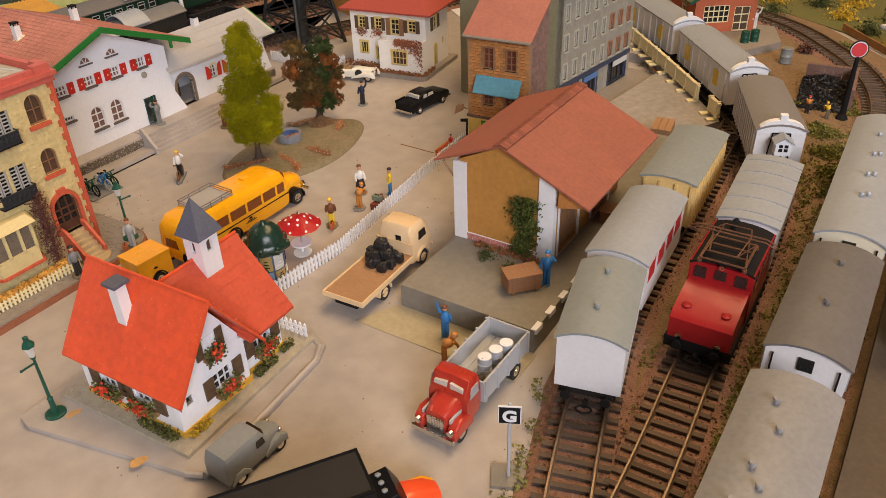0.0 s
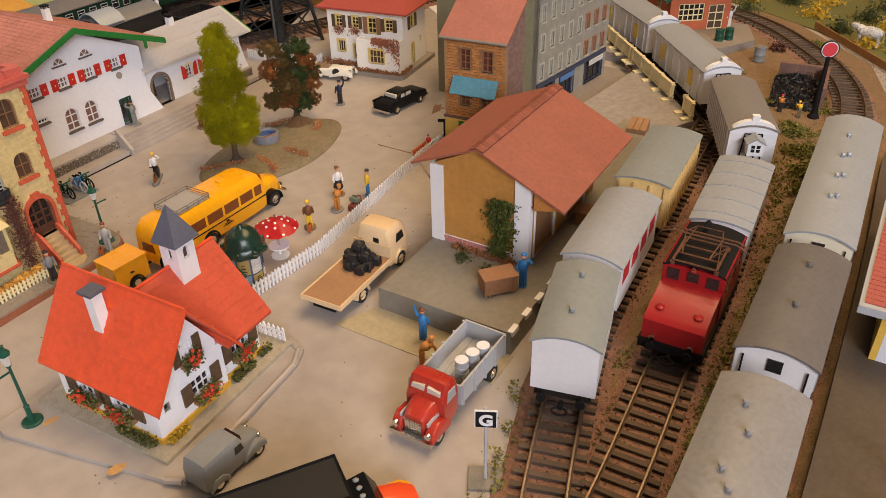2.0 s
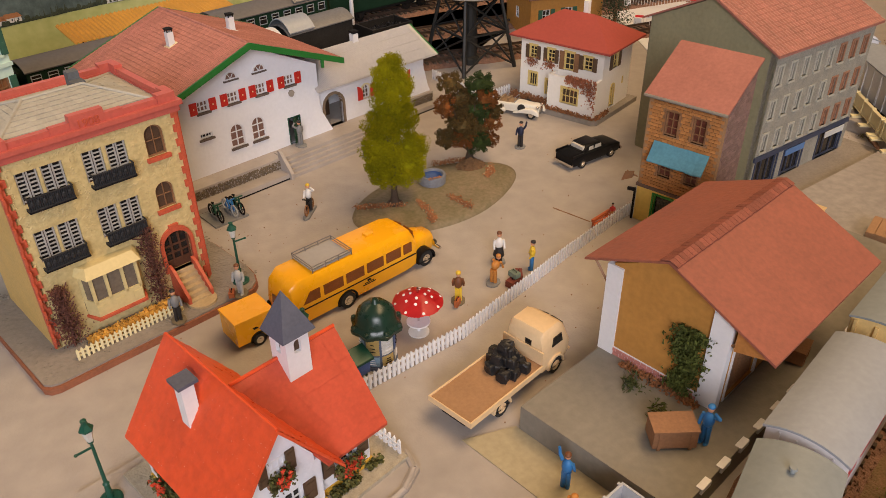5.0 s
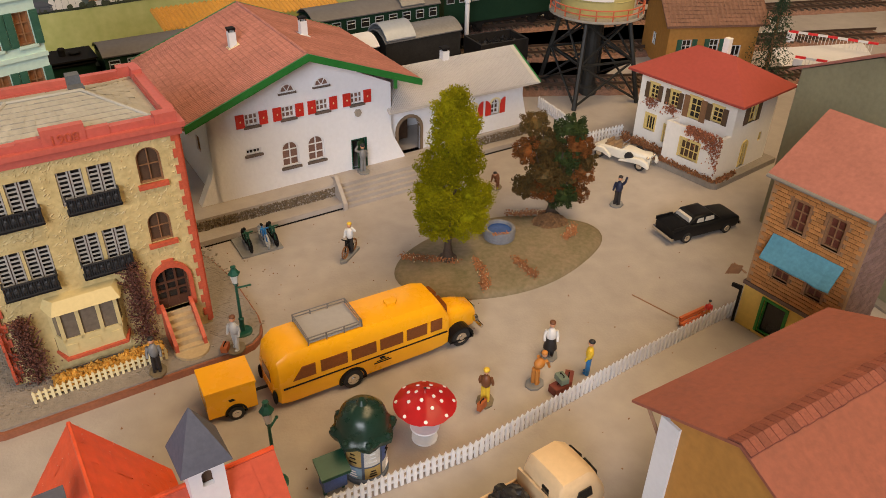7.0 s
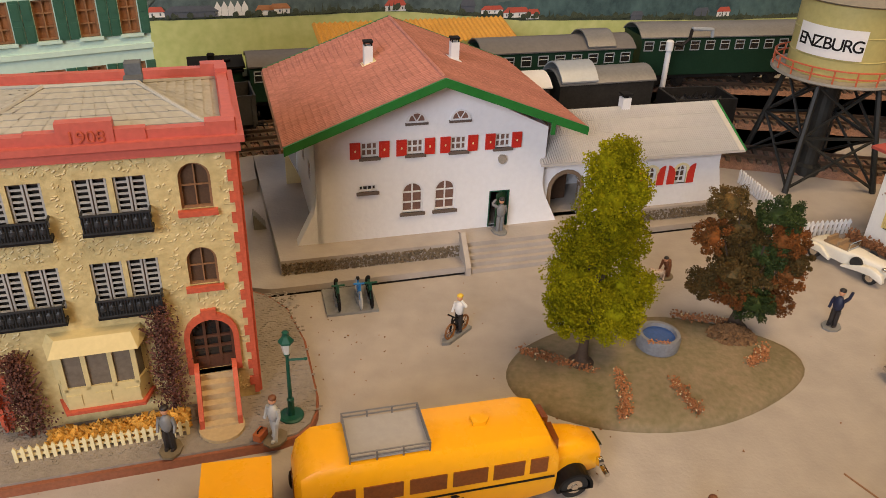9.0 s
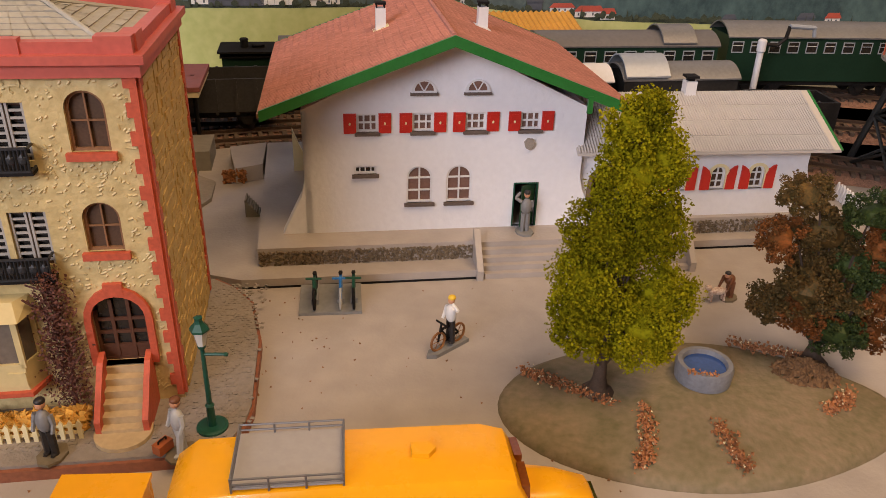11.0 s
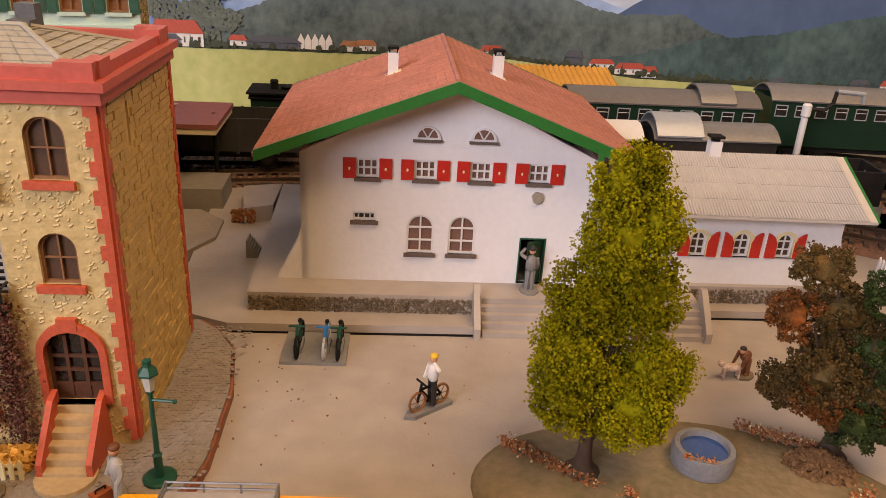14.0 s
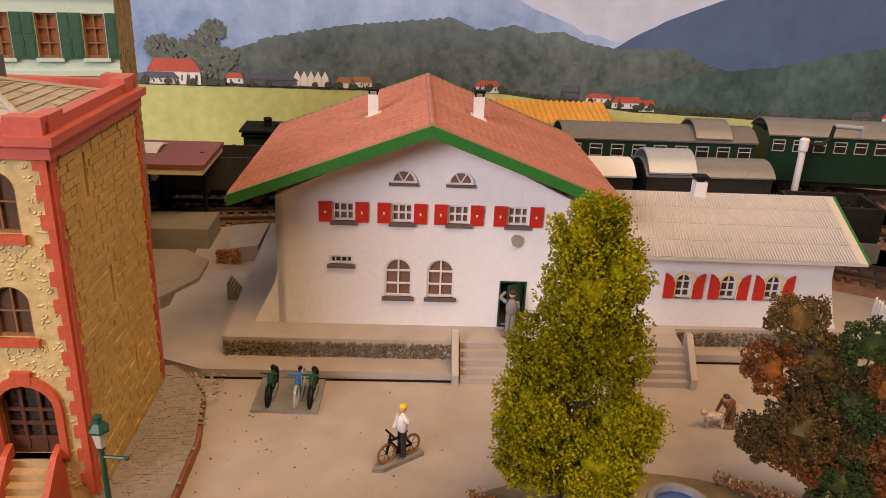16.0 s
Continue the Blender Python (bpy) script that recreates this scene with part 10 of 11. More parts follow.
leafy_tree("autumn_tree", "dark green and rust-red autumn tree on the mound", 421, 617,
           [(-15, 2, 61, 9.5, 9, 8), (6, -3, 58, 11, 10, 8), (-20, 0, 46, 8, 8, 9), (-6, 2, 48, 11, 10, 9), (13, 1, 45, 11, 10, 9), (-9, -4, 31, 13, 11, 10), (18, 2, 28, 9, 9, 9), (-17, 2, 20, 9, 9, 8), (3, -5, 16, 10, 9, 8), (15, 0, 14, 8, 8, 7), (-3, 6, 35, 12, 11, 11), (6, 5, 24, 10, 10, 10), (5, 3, 38, 12, 11, 11), (-6, -2, 20, 10, 9, 8), (20, -2, 36, 6, 7, 6)], 9, [mixl, dkl, rst, mixl, rst, mixl, rst, mixl, dkl, rst, mixl], 60, 0.8, 44, (1.0, 2.2), 2.2)
bm = B()
crumbs(bm, 900, lambda: (lambda a, q: (11 * q * math.cos(a), 8 * q * math.sin(a), 5.5 * max(0, 1 - q) + 0.2))(random.uniform(0, 6.3), random.random()), 1.2)
solid("root_litter", bm, mat("brown_root_litter", (0.20, 0.11, 0.05), 0.9, vary=0.5, scale=150, island=0.4), "brown leaf litter heaped round the autumn tree", "leaf litter", 417, 609, 3.4, 0, kind="stuff")


def long_fence(pts, label):
    for (ax, ay), (bx, by) in zip(pts, pts[1:]):
        l = math.hypot(bx - ax, by - ay)
        root = thing("white_fence", label, "fence", ax, ay, 0.05, math.degrees(math.atan2(by - ay, bx - ax)))
        n = int(l / 2.75)
        bm = B()
        prism(bm, [(0, 0), (1.5, 0), (1.5, 8.2), (0.75, 9.6), (0, 8.2)], -0.45, 0.45, "y")
        me = mesh_of("picket", bm, M["white"])
        for i in range(n):
            ob = new("picket", me)
            ob.parent = root
            ob.matrix_basis = pose(i * l / n * MM, 0, random.uniform(-0.2, 0.2) * MM, 0, random.uniform(-1.5, 1.5), 0)
        for z in (2.2, 6.0):
            bm = B()
            box(bm, 0, l, 0.45, 1.1, z, z + 1.2)
            part("fence_rail", bm, M["white"], root)


long_fence([(254, 434.5), (319, 447), (409, 482), (462, 500.5), (478, 505)], "long white picket fence across the square")
long_fence([(479, 786), (485, 752), (490, 713), (522, 720)], "white fence between annex and villa")


def street_lamp(x, y, z, turn, size=1.0):
    root = thing("street_lamp", "dark green gas lamp on a round foot", "street lamp", x, y, z, turn, group="street lamps")
    root.scale = (1, 1, size)
    g = mat("sea_green_plastic", (0.010, 0.075, 0.048), 0.4, vary=0.2)
    bm = B()
    lathe(bm, [(4.6, 0), (4.6, 0.8), (3.8, 1.2)], 0, 0, 22)
    part("foot", bm, g, root)
    bm = B()
    lathe(bm, [(1.3, 1.2), (1.15, 9), (1.4, 9.4), (0.8, 10.2), (0.6, 32), (1.1, 32.6), (1.3, 33.6)], 0, 0, 12)
    rod(bm, (0, 0, 30), (6.4, 0, 30), 0.5, 6)
    ball(bm, 6.4, 0, 30, 0.8)
    part("post", bm, g, root)
    bm = B()
    lathe(bm, [(1.3, 33.6), (2.2, 39.2)], 0, 0, 6)
    part("lantern", bm, mat("clear_lantern_plastic", (0.55, 0.55, 0.5), 0.15, vary=0.1), root)
    bm = B()
    lathe(bm, [(2.8, 39.2), (2.8, 39.9), (1.3, 42), (1.1, 43), (1.3, 44), (0.3, 44.4)], 0, 0, 6)
    part("lantern_cap", bm, g, root)


for x, y, z, a, k in ((145, 425.5, 2.4, 195, 1), (232.5, 546.5, 4.6, 10, 0.87), (240, 454, 0, 60, 1), (352, 138, 10, 20, 1)):
    street_lamp(x, y, z, a, k)


def parasol():
    root = thing("parasol", "red parasol with white dots over a white table", "parasol", 302, 463, 0.05, 10)
    bm = B()
    n = 8
    rings = ((13, 19.4), (11.2, 20.6), (7.5, 22.8), (3.2, 24.6))
    rows = []
    for r, z in rings:
        rows.append([bm.verts.new((r * math.cos(i * math.pi / 16) * (1 if i % 4 else 1.0), r * math.sin(i * math.pi / 16), z + (0.5 if i % 4 == 2 else 0) * (r / 13))) for i in range(32)])
    tip = bm.verts.new((0, 0, 25.6))
    for a, b in zip(rows, rows[1:]):
        for i in range(32):
            bm.faces.new((a[i], a[(i + 1) % 32], b[(i + 1) % 32], b[i]))
    for i in range(32):
        bm.faces.new((rows[-1][i], rows[-1][(i + 1) % 32], tip))
    geo = bmesh.ops.solidify(bm, geom=bm.faces[:], thickness=0.4)
    part("canopy", bm, M["spotred"], root, smooth=True)
    bm = B()
    for k, (r0, r1, cnt) in enumerate(((11.6, 0, 8), (7.0, 0.4, 8), (3.6, 0.2, 4))):
        for i in range(cnt):
            a = (i + 0.5 + 0.5 * (k % 2)) * 2 * math.pi / cnt
            z = float(np.interp(r0, [3.2, 7.5, 11.2, 13], [24.6, 22.8, 20.6, 19.4]))
            p = Vector((r0 * math.cos(a), r0 * math.sin(a), z))
            nn = Vector((math.cos(a) * 0.5, math.sin(a) * 0.5, 0.87)).normalized()
            rod(bm, p + nn * 0.1, p + nn * 0.5, 0.75, 10)
    part("dotted_print", bm, M["white"], root)
    bm = B()
    rod(bm, (0, 0, 0), (0, 0, 28), 0.6, 8)
    part("pole", bm, M["chrome"], root)
    bm = B()
    lathe(bm, [(5.5, 0), (5.5, 0.8), (0.9, 1.2), (0.9, 6.4), (6.2, 6.8), (6.2, 7.6)], 0, 0, 24)
    part("table", bm, M["white"], root)


parasol()


def advertising_column():
    root = thing("advertising_column", "round poster column with dark green domed cap", "advertising column", 275, 453.5, 0.05, 0)
    root.scale = (1, 1, 0.86)
    gd = M["dkgreen"]
    bm = B()
    lathe(bm, [(9.4, 0), (9.4, 2), (8.6, 2.4), (8.6, 24)], 0, 0, 28)
    part("drum", bm, mat("dull_blue_column", (0.10, 0.13, 0.20), 0.55, vary=0.3, scale=120), root)
    cols = [(0.68, 0.66, 0.6), (0.10, 0.15, 0.35), (0.45, 0.12, 0.08), (0.7, 0.7, 0.68), (0.25, 0.38, 0.5), (0.5, 0.35, 0.12)]
    k = 0
    for z0, z1 in ((3, 10), (11, 22)):
        for i in range(7):
            a0, a1 = radians(i * 51.4 + 2), radians(i * 51.4 + 46)
            bm = B()
            rows = [[bm.verts.new((r * math.cos(a0 + (a1 - a0) * j / 5), r * math.sin(a0 + (a1 - a0) * j / 5), z)) for j in range(6)] for r, z in ((8.7, z0), (8.8, z0), (8.8, z1), (8.7, z1))]
            for q in range(4):
                for j in range(5):
                    bm.faces.new((rows[q][j], rows[q][j + 1], rows[(q + 1) % 4][j + 1], rows[(q + 1) % 4][j]))
            ps = part("poster", bm, mat("poster_%d" % (k % 6), cols[k % 6], 0.6, vary=0.35, scale=300), root)
            bm = B()
            for b in range(3):
                zz = z0 + (z1 - z0) * (0.25 + 0.22 * b)
                am = (a0 + a1) / 2
                t = Vector((-math.sin(am), math.cos(am), 0))
                c = Vector((8.9 * math.cos(am), 8.9 * math.sin(am), zz))
                rod(bm, c - t * (1.6 - 0.3 * b), c + t * (1.6 - 0.3 * b), 0.3, 4)
            part("text_bar", bm, M["matblack"] if k % 2 else M["white"], ps)
            k += 1
    bm = B()
    n = 32
    rows = []
    for r, z, amp in ((9.5, 23.5, 0), (12.0, 24.5, 0.9), (12.4, 27, 1.0), (10.5, 29, 0.5), (10.2, 30.5, 0.2), (8.8, 36, 0), (6, 39.5, 0), (2.2, 41.2, 0), (1.2, 43.4, 0)):
        rows.append([bm.verts.new(((r + amp * math.cos(8 * 2 * math.pi * i / n)) * math.cos(2 * math.pi * i / n), (r + amp * math.cos(8 * 2 * math.pi * i / n)) * math.sin(2 * math.pi * i / n), z)) for i in range(n)])
    for a, b in zip(rows, rows[1:]):
        for i in range(n):
            bm.faces.new((a[i], a[(i + 1) % n], b[(i + 1) % n], b[i]))
    bm.faces.new(rows[0][::-1])
    bm.faces.new(rows[-1])
    part("cap", bm, mat("glossy_dark_green_cap", (0.012, 0.035, 0.024), 0.28, vary=0.3, scale=100), root, "scalloped glossy dark green cap", smooth=True)
    bm = B()
    for i in range(8):
        a = i * math.pi / 4
        ball(bm, 11.6 * math.cos(a), 11.6 * math.sin(a), 28, 1.5, 1.5, 1.8, 1)
    part("cap_ornament", bm, mat("glossy_dark_green_cap", (0, 0, 0)), root)
    box_ = thing("newspaper_box", "small dark green newspaper box on posts", "newspaper box", 261, 445, 0.05, 14)
    bm = B()
    box(bm, -4.6, 4.6, -3, 3, 4, 13)
    part("case", bm, mat("poster_1", (0, 0, 0)), box_)
    bm = B()
    slab_roof(bm, [(-6, -4.6, 13.2), (6, -4.6, 13.2), (6, 4.2, 16.6), (-6, 4.2, 16.6)], 1.4)
    part("lid", bm, gd, box_)
    bm = B()
    for x in (-3.8, 3.8):
        box(bm, x - 0.6, x + 0.6, -0.6, 0.6, 0, 4.1)
    part("legs", bm, gd, box_)


advertising_column()


# ---- painted miniature figures, each one plain mesh ----
def figurine(x, y, z, turn, legs, torso, hat, label, h=20.0, pose_="stand", base=None, arm=None):
    """A small painted figure: base, legs, body, arms and head as one simple mesh."""
    bm = B()
    slots = []

    def paint(m):
        if m not in slots:
            slots.append(m)
        i = slots.index(m)
        for f in bm.faces:
            if not f.tag:
                f.material_index, f.tag = i, True
    k = h / 20.0
    lean = 4.5 if pose_ == "bend" else 0.0
    if base:
        prism(bm, [(5 * k * math.cos(i * 0.785 + 0.39), 4 * k * math.sin(i * 0.785 + 0.39)) for i in range(8)], 0, 0.9)
        paint(base)
    z0 = 0.8 if base else 0
    for s in (-1, 1):
        step = 1.4 if pose_ == "walk" else 0
        rod(bm, (s * step * k, s * 1.1 * k, z0), (0, s * 0.8 * k, 9.4 * k), 1.0 * k, 6, 1.25 * k)
        ball(bm, s * step * k + 0.7 * k, s * 1.1 * k, z0 + 0.6, 1.5 * k, 0.9 * k, 0.7 * k)
    paint(legs)
    if pose_ == "skirt":
        lathe(bm, [(3.3 * k, 5 * k), (2.0 * k, 10.5 * k)], 0, 0, 10)
        paint(legs)
    ball(bm, lean * 0.5 * k, 0, 12.4 * k - lean * 0.25 * k, 1.9 * k + lean * 0.25 * k, 2.4 * k, 4.0 * k - lean * 0.3 * k, 2)
    for s in (-1, 1):
        sh = Vector((lean * 0.9 * k, s * 2.2 * k, 14.8 * k - lean * 0.4 * k))
        if pose_ == "salute" and s > 0:
            el = sh + Vector((1.2, 2.4, 1.4)) * k
            ha = el + Vector((0.6, -2.2, 2.2)) * k
        elif pose_ == "raise" and s > 0:
            el = sh + Vector((0.4, 1.4, 2.4)) * k
            ha = el + Vector((0.2, 0.6, 3.4)) * k
        elif pose_ == "bend":
            el = sh + Vector((2.0, 0.2, -2.6)) * k
            ha = el + Vector((0.8, -0.4, -2.6)) * k
        else:
            el = sh + Vector((0.3, 0.7, -2.8)) * k if s > 0 else sh + Vector((0.3, -0.7, -2.8)) * k
            ha = el + Vector((1.2, 0, -2.4)) * k
        rod(bm, sh, el, 0.85 * k, 6, 0.75 * k)
        rod(bm, el, ha, 0.7 * k, 6, 0.6 * k)
    paint(arm or torso)
    hx, hz = lean * 1.25 * k, 18.2 * k - lean * 0.75 * k
    ball(bm, hx, 0, hz, 1.45 * k, 1.35 * k, 1.75 * k, 2)
    paint(M["skin"])
    ball(bm, hx - 0.2 * k, 0, hz + 0.9 * k, 1.6 * k, 1.5 * k, 1.1 * k, 2)
    paint(hat)
    me = mesh_of("figurine", bm, slots[0], True)
    for m in slots[1:]:
        me.materials.append(m)
    ob = new("figurine", me)
    ob.matrix_basis = pose(x * MM, y * MM, z * MM, 0, 0, turn)
    return tagged(ob, label, "figurine", "miniature figures")


P = dict(blue=mat("blue_overall_paint", (0.03, 0.17, 0.42), 0.5, vary=0.2), brown=mat("brown_coat_paint", (0.16, 0.06, 0.025), 0.5, vary=0.2), orange=mat("orange_brown_paint", (0.50, 0.20, 0.04), 0.5, vary=0.2),
         yellow=mat("yellow_paint", (0.72, 0.48, 0.04), 0.5, vary=0.1), white=mat("off_white_paint", (0.72, 0.70, 0.66), 0.5, vary=0.1), grey=mat("grey_suit_paint", (0.20, 0.20, 0.20), 0.5, vary=0.2),
         dark=mat("near_black_paint", (0.025, 0.022, 0.022), 0.5, vary=0.3), navy=mat("navy_paint", (0.015, 0.02, 0.05), 0.5, vary=0.2), red=mat("red_paint", (0.55, 0.04, 0.03), 0.5, vary=0.1),
         pale=mat("pale_grey_paint", (0.42, 0.42, 0.40), 0.5, vary=0.15), stone=mat("dull_olive_base", (0.17, 0.135, 0.085), 0.7, vary=0.3), grbase=mat("grey_base", (0.22, 0.22, 0.215), 0.6, vary=0.2))
for a in (
    (333, 476.5, 0, 60, P["yellow"], P["brown"], P["yellow"], "figure in dark coat and yellow hat on a stone base", 20, "stand", P["stone"]),
    (358.5, 481.5, 0, 30, P["orange"], P["orange"], P["orange"], "bending orange-clad figure beside the luggage", 20, "bend", P["grbase"]),
    (372.5, 498.5, 0, 250, P["dark"], P["white"], P["brown"], "figure in white blouse and dark apron", 21, "skirt", P["grbase"]),
    (385, 482.5, 0, 150, P["blue"], P["yellow"], P["dark"], "figure in yellow jacket and black cap", 20, "stand", None),
    (469.5, 624, 0, 220, P["dark"], P["navy"], P["dark"], "figure of a raised-arm guard in dark uniform", 21, "raise", P["grbase"]),
    (317, 683, 12.2, 110, P["grey"], P["grey"], P["dark"], "grey figure pointing into the station door", 20, "salute", P["grbase"]),
    (402, 663.5, 0, 230, P["brown"], P["brown"], P["dark"], "crouching brown-coated figure with a small dog", 17, "bend", P["stone"]),
    (362.5, 667, 0, 250, P["brown"], mat("mustard_coat_paint", (0.34, 0.22, 0.05), 0.5, vary=0.2), P["brown"], "figure in mustard jacket with a dark bag by the steps", 20, "stand", P["stone"]),
    (229, 534, 4.6, 240, P["pale"], P["pale"], P["brown"], "pale grey figure carrying a basket", 20, "walk", P["stone"]),
    (194, 527, 4.6, 270, P["dark"], P["grey"], P["dark"], "figure in grey jacket and dark trousers", 20, "stand", P["stone"]),
    (364.5, 327, 14, 200, P["blue"], P["blue"], P["blue"], "saluting figure in blue overalls on the platform", 21, "salute", None),
    (309, 344.5, 0.5, 30, P["blue"], P["blue"], P["brown"], "working figure in blue overalls beside the lorry", 20, "raise", None),
    (296, 331, 0, -20, P["orange"], P["orange"], P["orange"], "bending figure in tan clothes beside the lorry", 20, "bend", None),
    (853, 480, 8, 230, P["white"], P["white"], P["brown"], "figure in white overalls outside the brick hut", 21, "raise", None),
    (702, 350, 0.9, 20, P["dark"], P["orange"], P["red"], "figure in orange vest shovelling coal", 16, "bend", None),
    (702, 334, 0.9, 40, P["stone"], P["yellow"], P["yellow"], "figure in pale jacket beside the coal", 15, "bend", None),
    (376, 143, 10, 120, P["red"], P["red"], P["red"], "red-painted figure on the passenger platform", 20, "stand", None),
    (461, 504.5, 1.5, 240, P["orange"], P["red"], P["dark"], "red seated figure on the bench by the fence", 11, "stand", None),
    (514, 352, 14, 210, P["brown"], P["brown"], P["dark"], "brown figure on the loading platform", 20, "stand", None),
    (528, 345, 14, 210, P["blue"], P["blue"], P["blue"], "blue figure on the loading platform", 20, "stand", None),
):
    figurine(*a)

# luggage, bench, dog
for x, y, a, l, w, h, z, m in ((368, 475, 20, 9, 5, 4, 0, "crate_board"), (374, 479, 60, 8, 4, 4, 0, "crate_board"), (369, 476, 100, 6, 4, 3, 4.7, "suit_green"), (330, 472, 40, 5, 2, 4, 1.2, "case_orange"), (224, 533, 70, 5, 3, 3, 6.2, "case_orange")):
    mm = {"crate_board": mat("dark_red_leather", (0.20, 0.05, 0.035), 0.5, vary=0.25), "suit_green": mat("grey_green_case", (0.17, 0.22, 0.17), 0.5, vary=0.2), "case_orange": mat("tan_red_leather", (0.38, 0.10, 0.03), 0.5, vary=0.2)}[m]
    root = thing("suitcase", "small painted suitcase of the travellers", "suitcase", x, y, z, a, group="luggage by the fence")
    bm = B()
    box(bm, -l / 2, l / 2, -w / 2, w / 2, 0, h)
    bevel(bm, 0.4)
    part("case", bm, mm, root)
    bm = B()
    for p, q in (((-1.4, 0, h), (-1.4, 0, h + 0.9)), ((-1.4, 0, h + 0.9), (1.4, 0, h + 0.9)), ((1.4, 0, h + 0.9), (1.4, 0, h))):
        rod(bm, p, q, 0.25, 5)
    part("handle", bm, M["matblack"], root)
bench = thing("bench", "orange-red slatted bench at the end of the fence", "bench", 454, 502.5, 0.05, 17)
bench.scale = (1, 1, 0.6)
om = mat("orange_red_bench", (0.55, 0.13, 0.04), 0.5, vary=0.15)
for y, z in ((-2, 4), (0, 4), (2, 4), (3.2, 6), (3.4, 8)):
    bm = B()
    box(bm, -9, 9, y - 0.75, y + 0.75, z, z + 0.7 if y < 3 else z + 1.4)
    part("slat", bm, om, bench)
for x in (-7, 7):
    bm = B()
    box(bm, x - 0.7, x + 0.7, -2.4, 2.6, 0, 4)
    box(bm, x - 0.7, x + 0.7, 2.6, 4.2, 0, 9)
    part("bench_leg", bm, om, bench)
pole = B()
rod(pole, (447, 508, 1), (425, 519, 12), 0.35, 5)
solid("fishing_rod", pole, M["wood"], "thin brown rod leaning from the bench", "rod")
dog = B()
ball(dog, 0, 0, 4.2, 4.2, 1.7, 1.7, 2)
ball(dog, 4.4, 0, 6, 1.5, 1.2, 1.3, 2)
for xx in (-2.8, 2.8):
    for yy in (-0.9, 0.9):
        rod(dog, (xx, yy, 0), (xx, yy, 3.6), 0.5, 5)
solid("toy_dog", dog, mat("white_brown_coat", (0.62, 0.55, 0.48), 0.5, vary=0.8, scale=120, stain=(0.25, 0.09, 0.03)), "small white and brown toy dog", "toy dog", 396.5, 659.5, 0.9, 200, smooth=True)


def cycle_parts(root, frame_m, wheel_m, z=1.2):
    for x in (-6, 6):
        bm = B()
        n = 18
        for i in range(n):
            a, b = 2 * math.pi * i / n, 2 * math.pi * (i + 1) / n
            rod(bm, (x + 4 * math.cos(a), 0, z + 4 + 4 * math.sin(a)), (x + 4 * math.cos(b), 0, z + 4 + 4 * math.sin(b)), 0.55, 5)
        for i in range(3):
            a = i * math.pi / 3
            rod(bm, (x - 4 * math.cos(a), 0, z + 4 - 4 * math.sin(a)), (x + 4 * math.cos(a), 0, z + 4 + 4 * math.sin(a)), 0.2, 4)
        part("wheel", bm, wheel_m, root)
    bm = B()
    for p, q in (((-6, 0, 4), (-2, 0, 9)), ((-6, 0, 4), (0, 0, 3.6)), ((0, 0, 3.6), (-2.4, 0, 10)), ((0, 0, 3.6), (4.6, 0, 9)), ((-2, 0, 9), (4.6, 0, 9)), ((6, 0, 4), (4.2, 0, 11.6))):
        rod(bm, (p[0], p[1], p[2] + z), (q[0], q[1], q[2] + z), 0.55, 5)
    part("frame", bm, frame_m, root)
    bm = B()
    rod(bm, (4.2, -3, 11.8 + z), (4.2, 3, 11.8 + z), 0.45, 5)
    part("handlebar", bm, frame_m, root)
    bm = B()
    ball(bm, -2.6, 0, 10.6 + z, 1.7, 1.0, 0.6, 1)
    part("saddle", bm, M["matblack"], root)


def bike_rack():
    rx, ry = 244.5, 631
    root = thing("cycle_stand", "grey cycle stand plate with slots", "cycle stand", rx, ry, 0.05, 15)
    bm = B()
    box(bm, -12, 12, -11, 11, 0, 1.2)
    bevel(bm, 0.4)
    part("plate", bm, P["grbase"], root)
    for x in (-6, 4, 9):
        bm = B()
        box(bm, x - 1.4, x - 0.6, -5, 4, 1.2, 3.4)
        box(bm, x + 0.6, x + 1.4, -5, 4, 1.2, 3.4)
        part("slot_block", bm, P["grbase"], root)
    for x, c in ((-6, "dkgreen"), (4, None), (9, "dkgreen")):
        a = radians(14)
        b = thing("bicycle", "small painted bicycle in the stand", "bicycle", rx + x * math.cos(a) + 0.5, ry + x * math.sin(a) - 1.5, 1.3, 14 - 90, group="bicycles in the stand")
        cycle_parts(b, M[c] if c else P["blue"], M["matblack"] if c else P["pale"], 0.0)


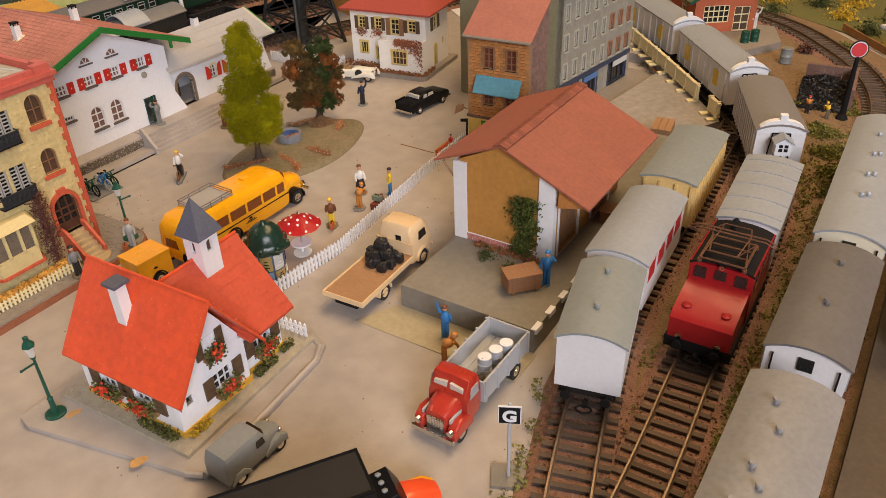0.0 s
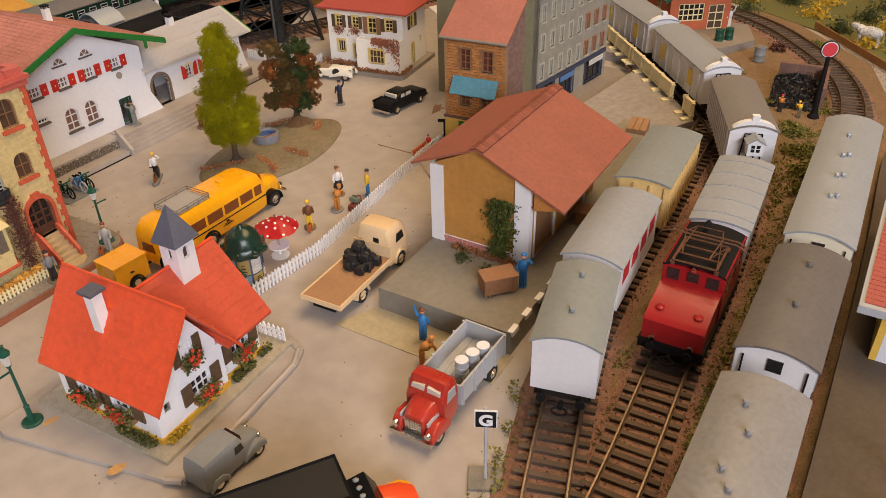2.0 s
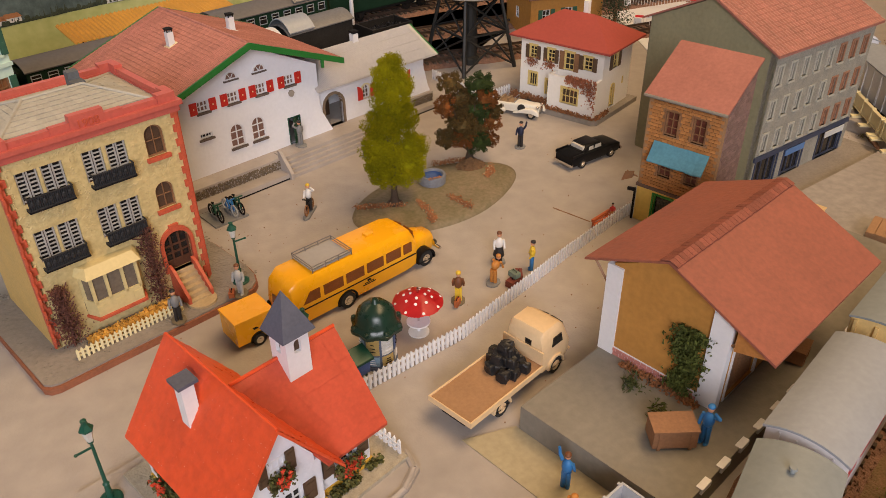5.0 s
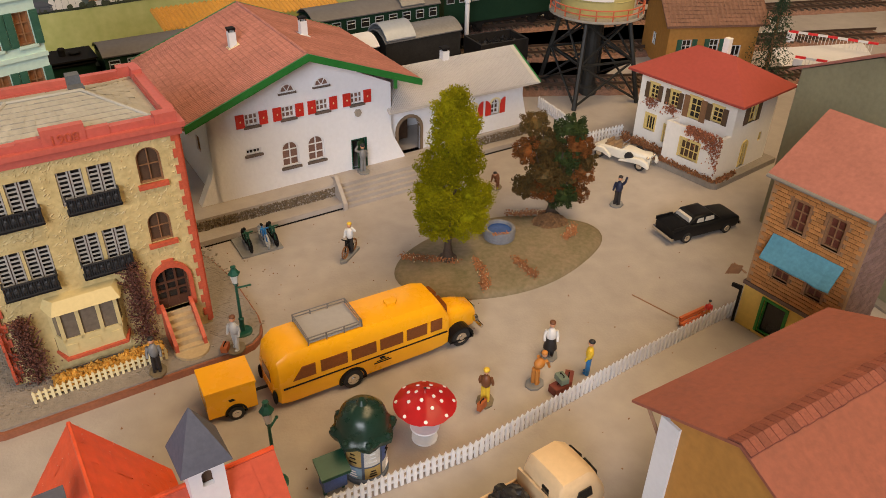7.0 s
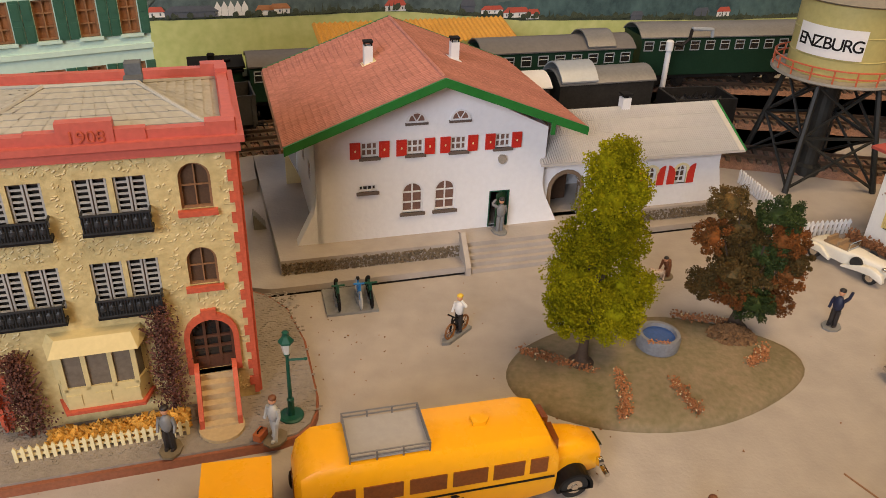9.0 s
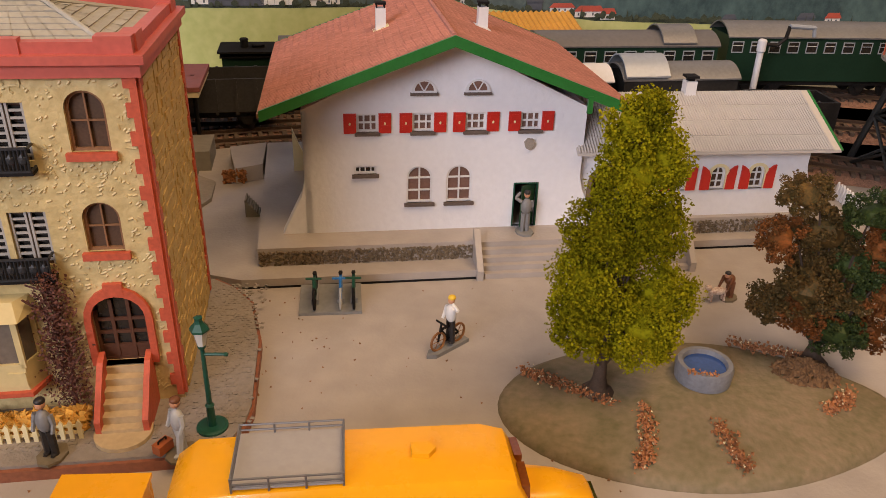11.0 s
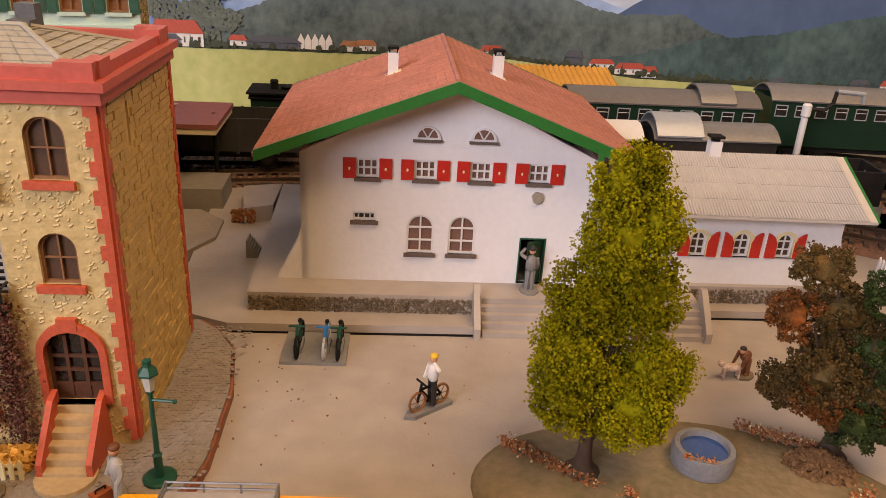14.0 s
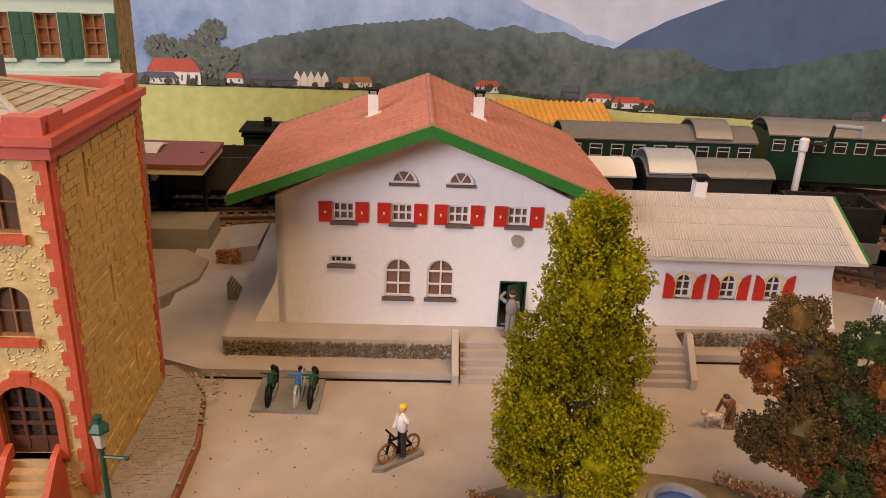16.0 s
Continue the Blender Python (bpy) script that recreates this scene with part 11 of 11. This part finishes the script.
bike_rack()
cy = thing("miniature_bicycle", "brown bicycle fixed on a narrow grey base", "bicycle", 294.5, 606.5, 0.05, 231)
cycle_parts(cy, M["matblack"], mat("brown_tyre_paint", (0.24, 0.10, 0.03), 0.5, vary=0.2), 1.6)
bm = B()
prism(bm, [(-11, -2), (9, -2.4), (12.5, 0), (9, 2.4), (-11, 2)], 0, 1.7)
bevel(bm, 0.3, seg=1)
part("base_strip", bm, P["grbase"], cy)
cy.scale = (0.8, 0.9, 0.9)
figurine(295.2, 607.4, 2.6, 231, P["dark"], P["white"], P["yellow"], "cyclist figure in white blouse and yellow hat", 19, "salute", None)


# ---- the G board ----
def g_board():
    root = thing("g_board", "black square board with white letter on a thin post", "sign", 267, 261, 0.05, -48)
    bm = B()
    box(bm, -7, 7, -6, 6, 0, 1.2)
    bevel(bm, 0.4)
    part("base", bm, M["grey"], root)
    bm = B()
    rod(bm, (0, 0, 1), (0, 0, 41), 0.7, 6)
    part("post", bm, M["truckgrey"], root)
    bm = B()
    box(bm, -4.4, 4.4, -1.3, -0.6, 31.5, 40.3)
    pl = part("board", bm, M["white"], root)
    bm = B()
    box(bm, -4.0, 4.0, -1.6, -1.2, 31.9, 39.9)
    part("black_panel", bm, M["matblack"], pl)
    cu = bpy.data.curves.new("letter", "FONT")
    cu.body, cu.size, cu.extrude, cu.align_x = "G", 7.6 * MM, 0.12 * MM, "CENTER"
    cu.offset = 0.0003
    o = new("letter", cu)
    o.matrix_basis = Matrix.Translation((0, -1.75 * MM, 33.2 * MM)) @ Matrix.Rotation(math.pi / 2, 4, "X")
    o.parent = pl
    cu.materials.append(M["white"])


g_board()

# small litter on the square
bm = B()
crumbs(bm, 190, lambda: (random.uniform(150, 520), random.uniform(300, 680), 0.15), 0.55)
crumbs(bm, 60, lambda: (random.gauss(240, 25), random.gauss(600, 14), 0.15), 0.5)
solid("grit", bm, M["wood"], "tiny brown crumbs scattered over the square", "grit", kind="stuff")
for x, y in ((150, 420), (160, 372)):
    bm = B()
    prism(bm, [(x + random.uniform(2.4, 5) * math.cos(i * 0.7), y + random.uniform(1.5, 3) * math.sin(i * 0.7)) for i in range(9)], 2.4, 2.46)
    solid("paint_spot", bm, mat("orange_stain", (0.60, 0.34, 0.12), 0.7, vary=0.3), "small orange stain on the cottage pavement", "stain", kind="structure")
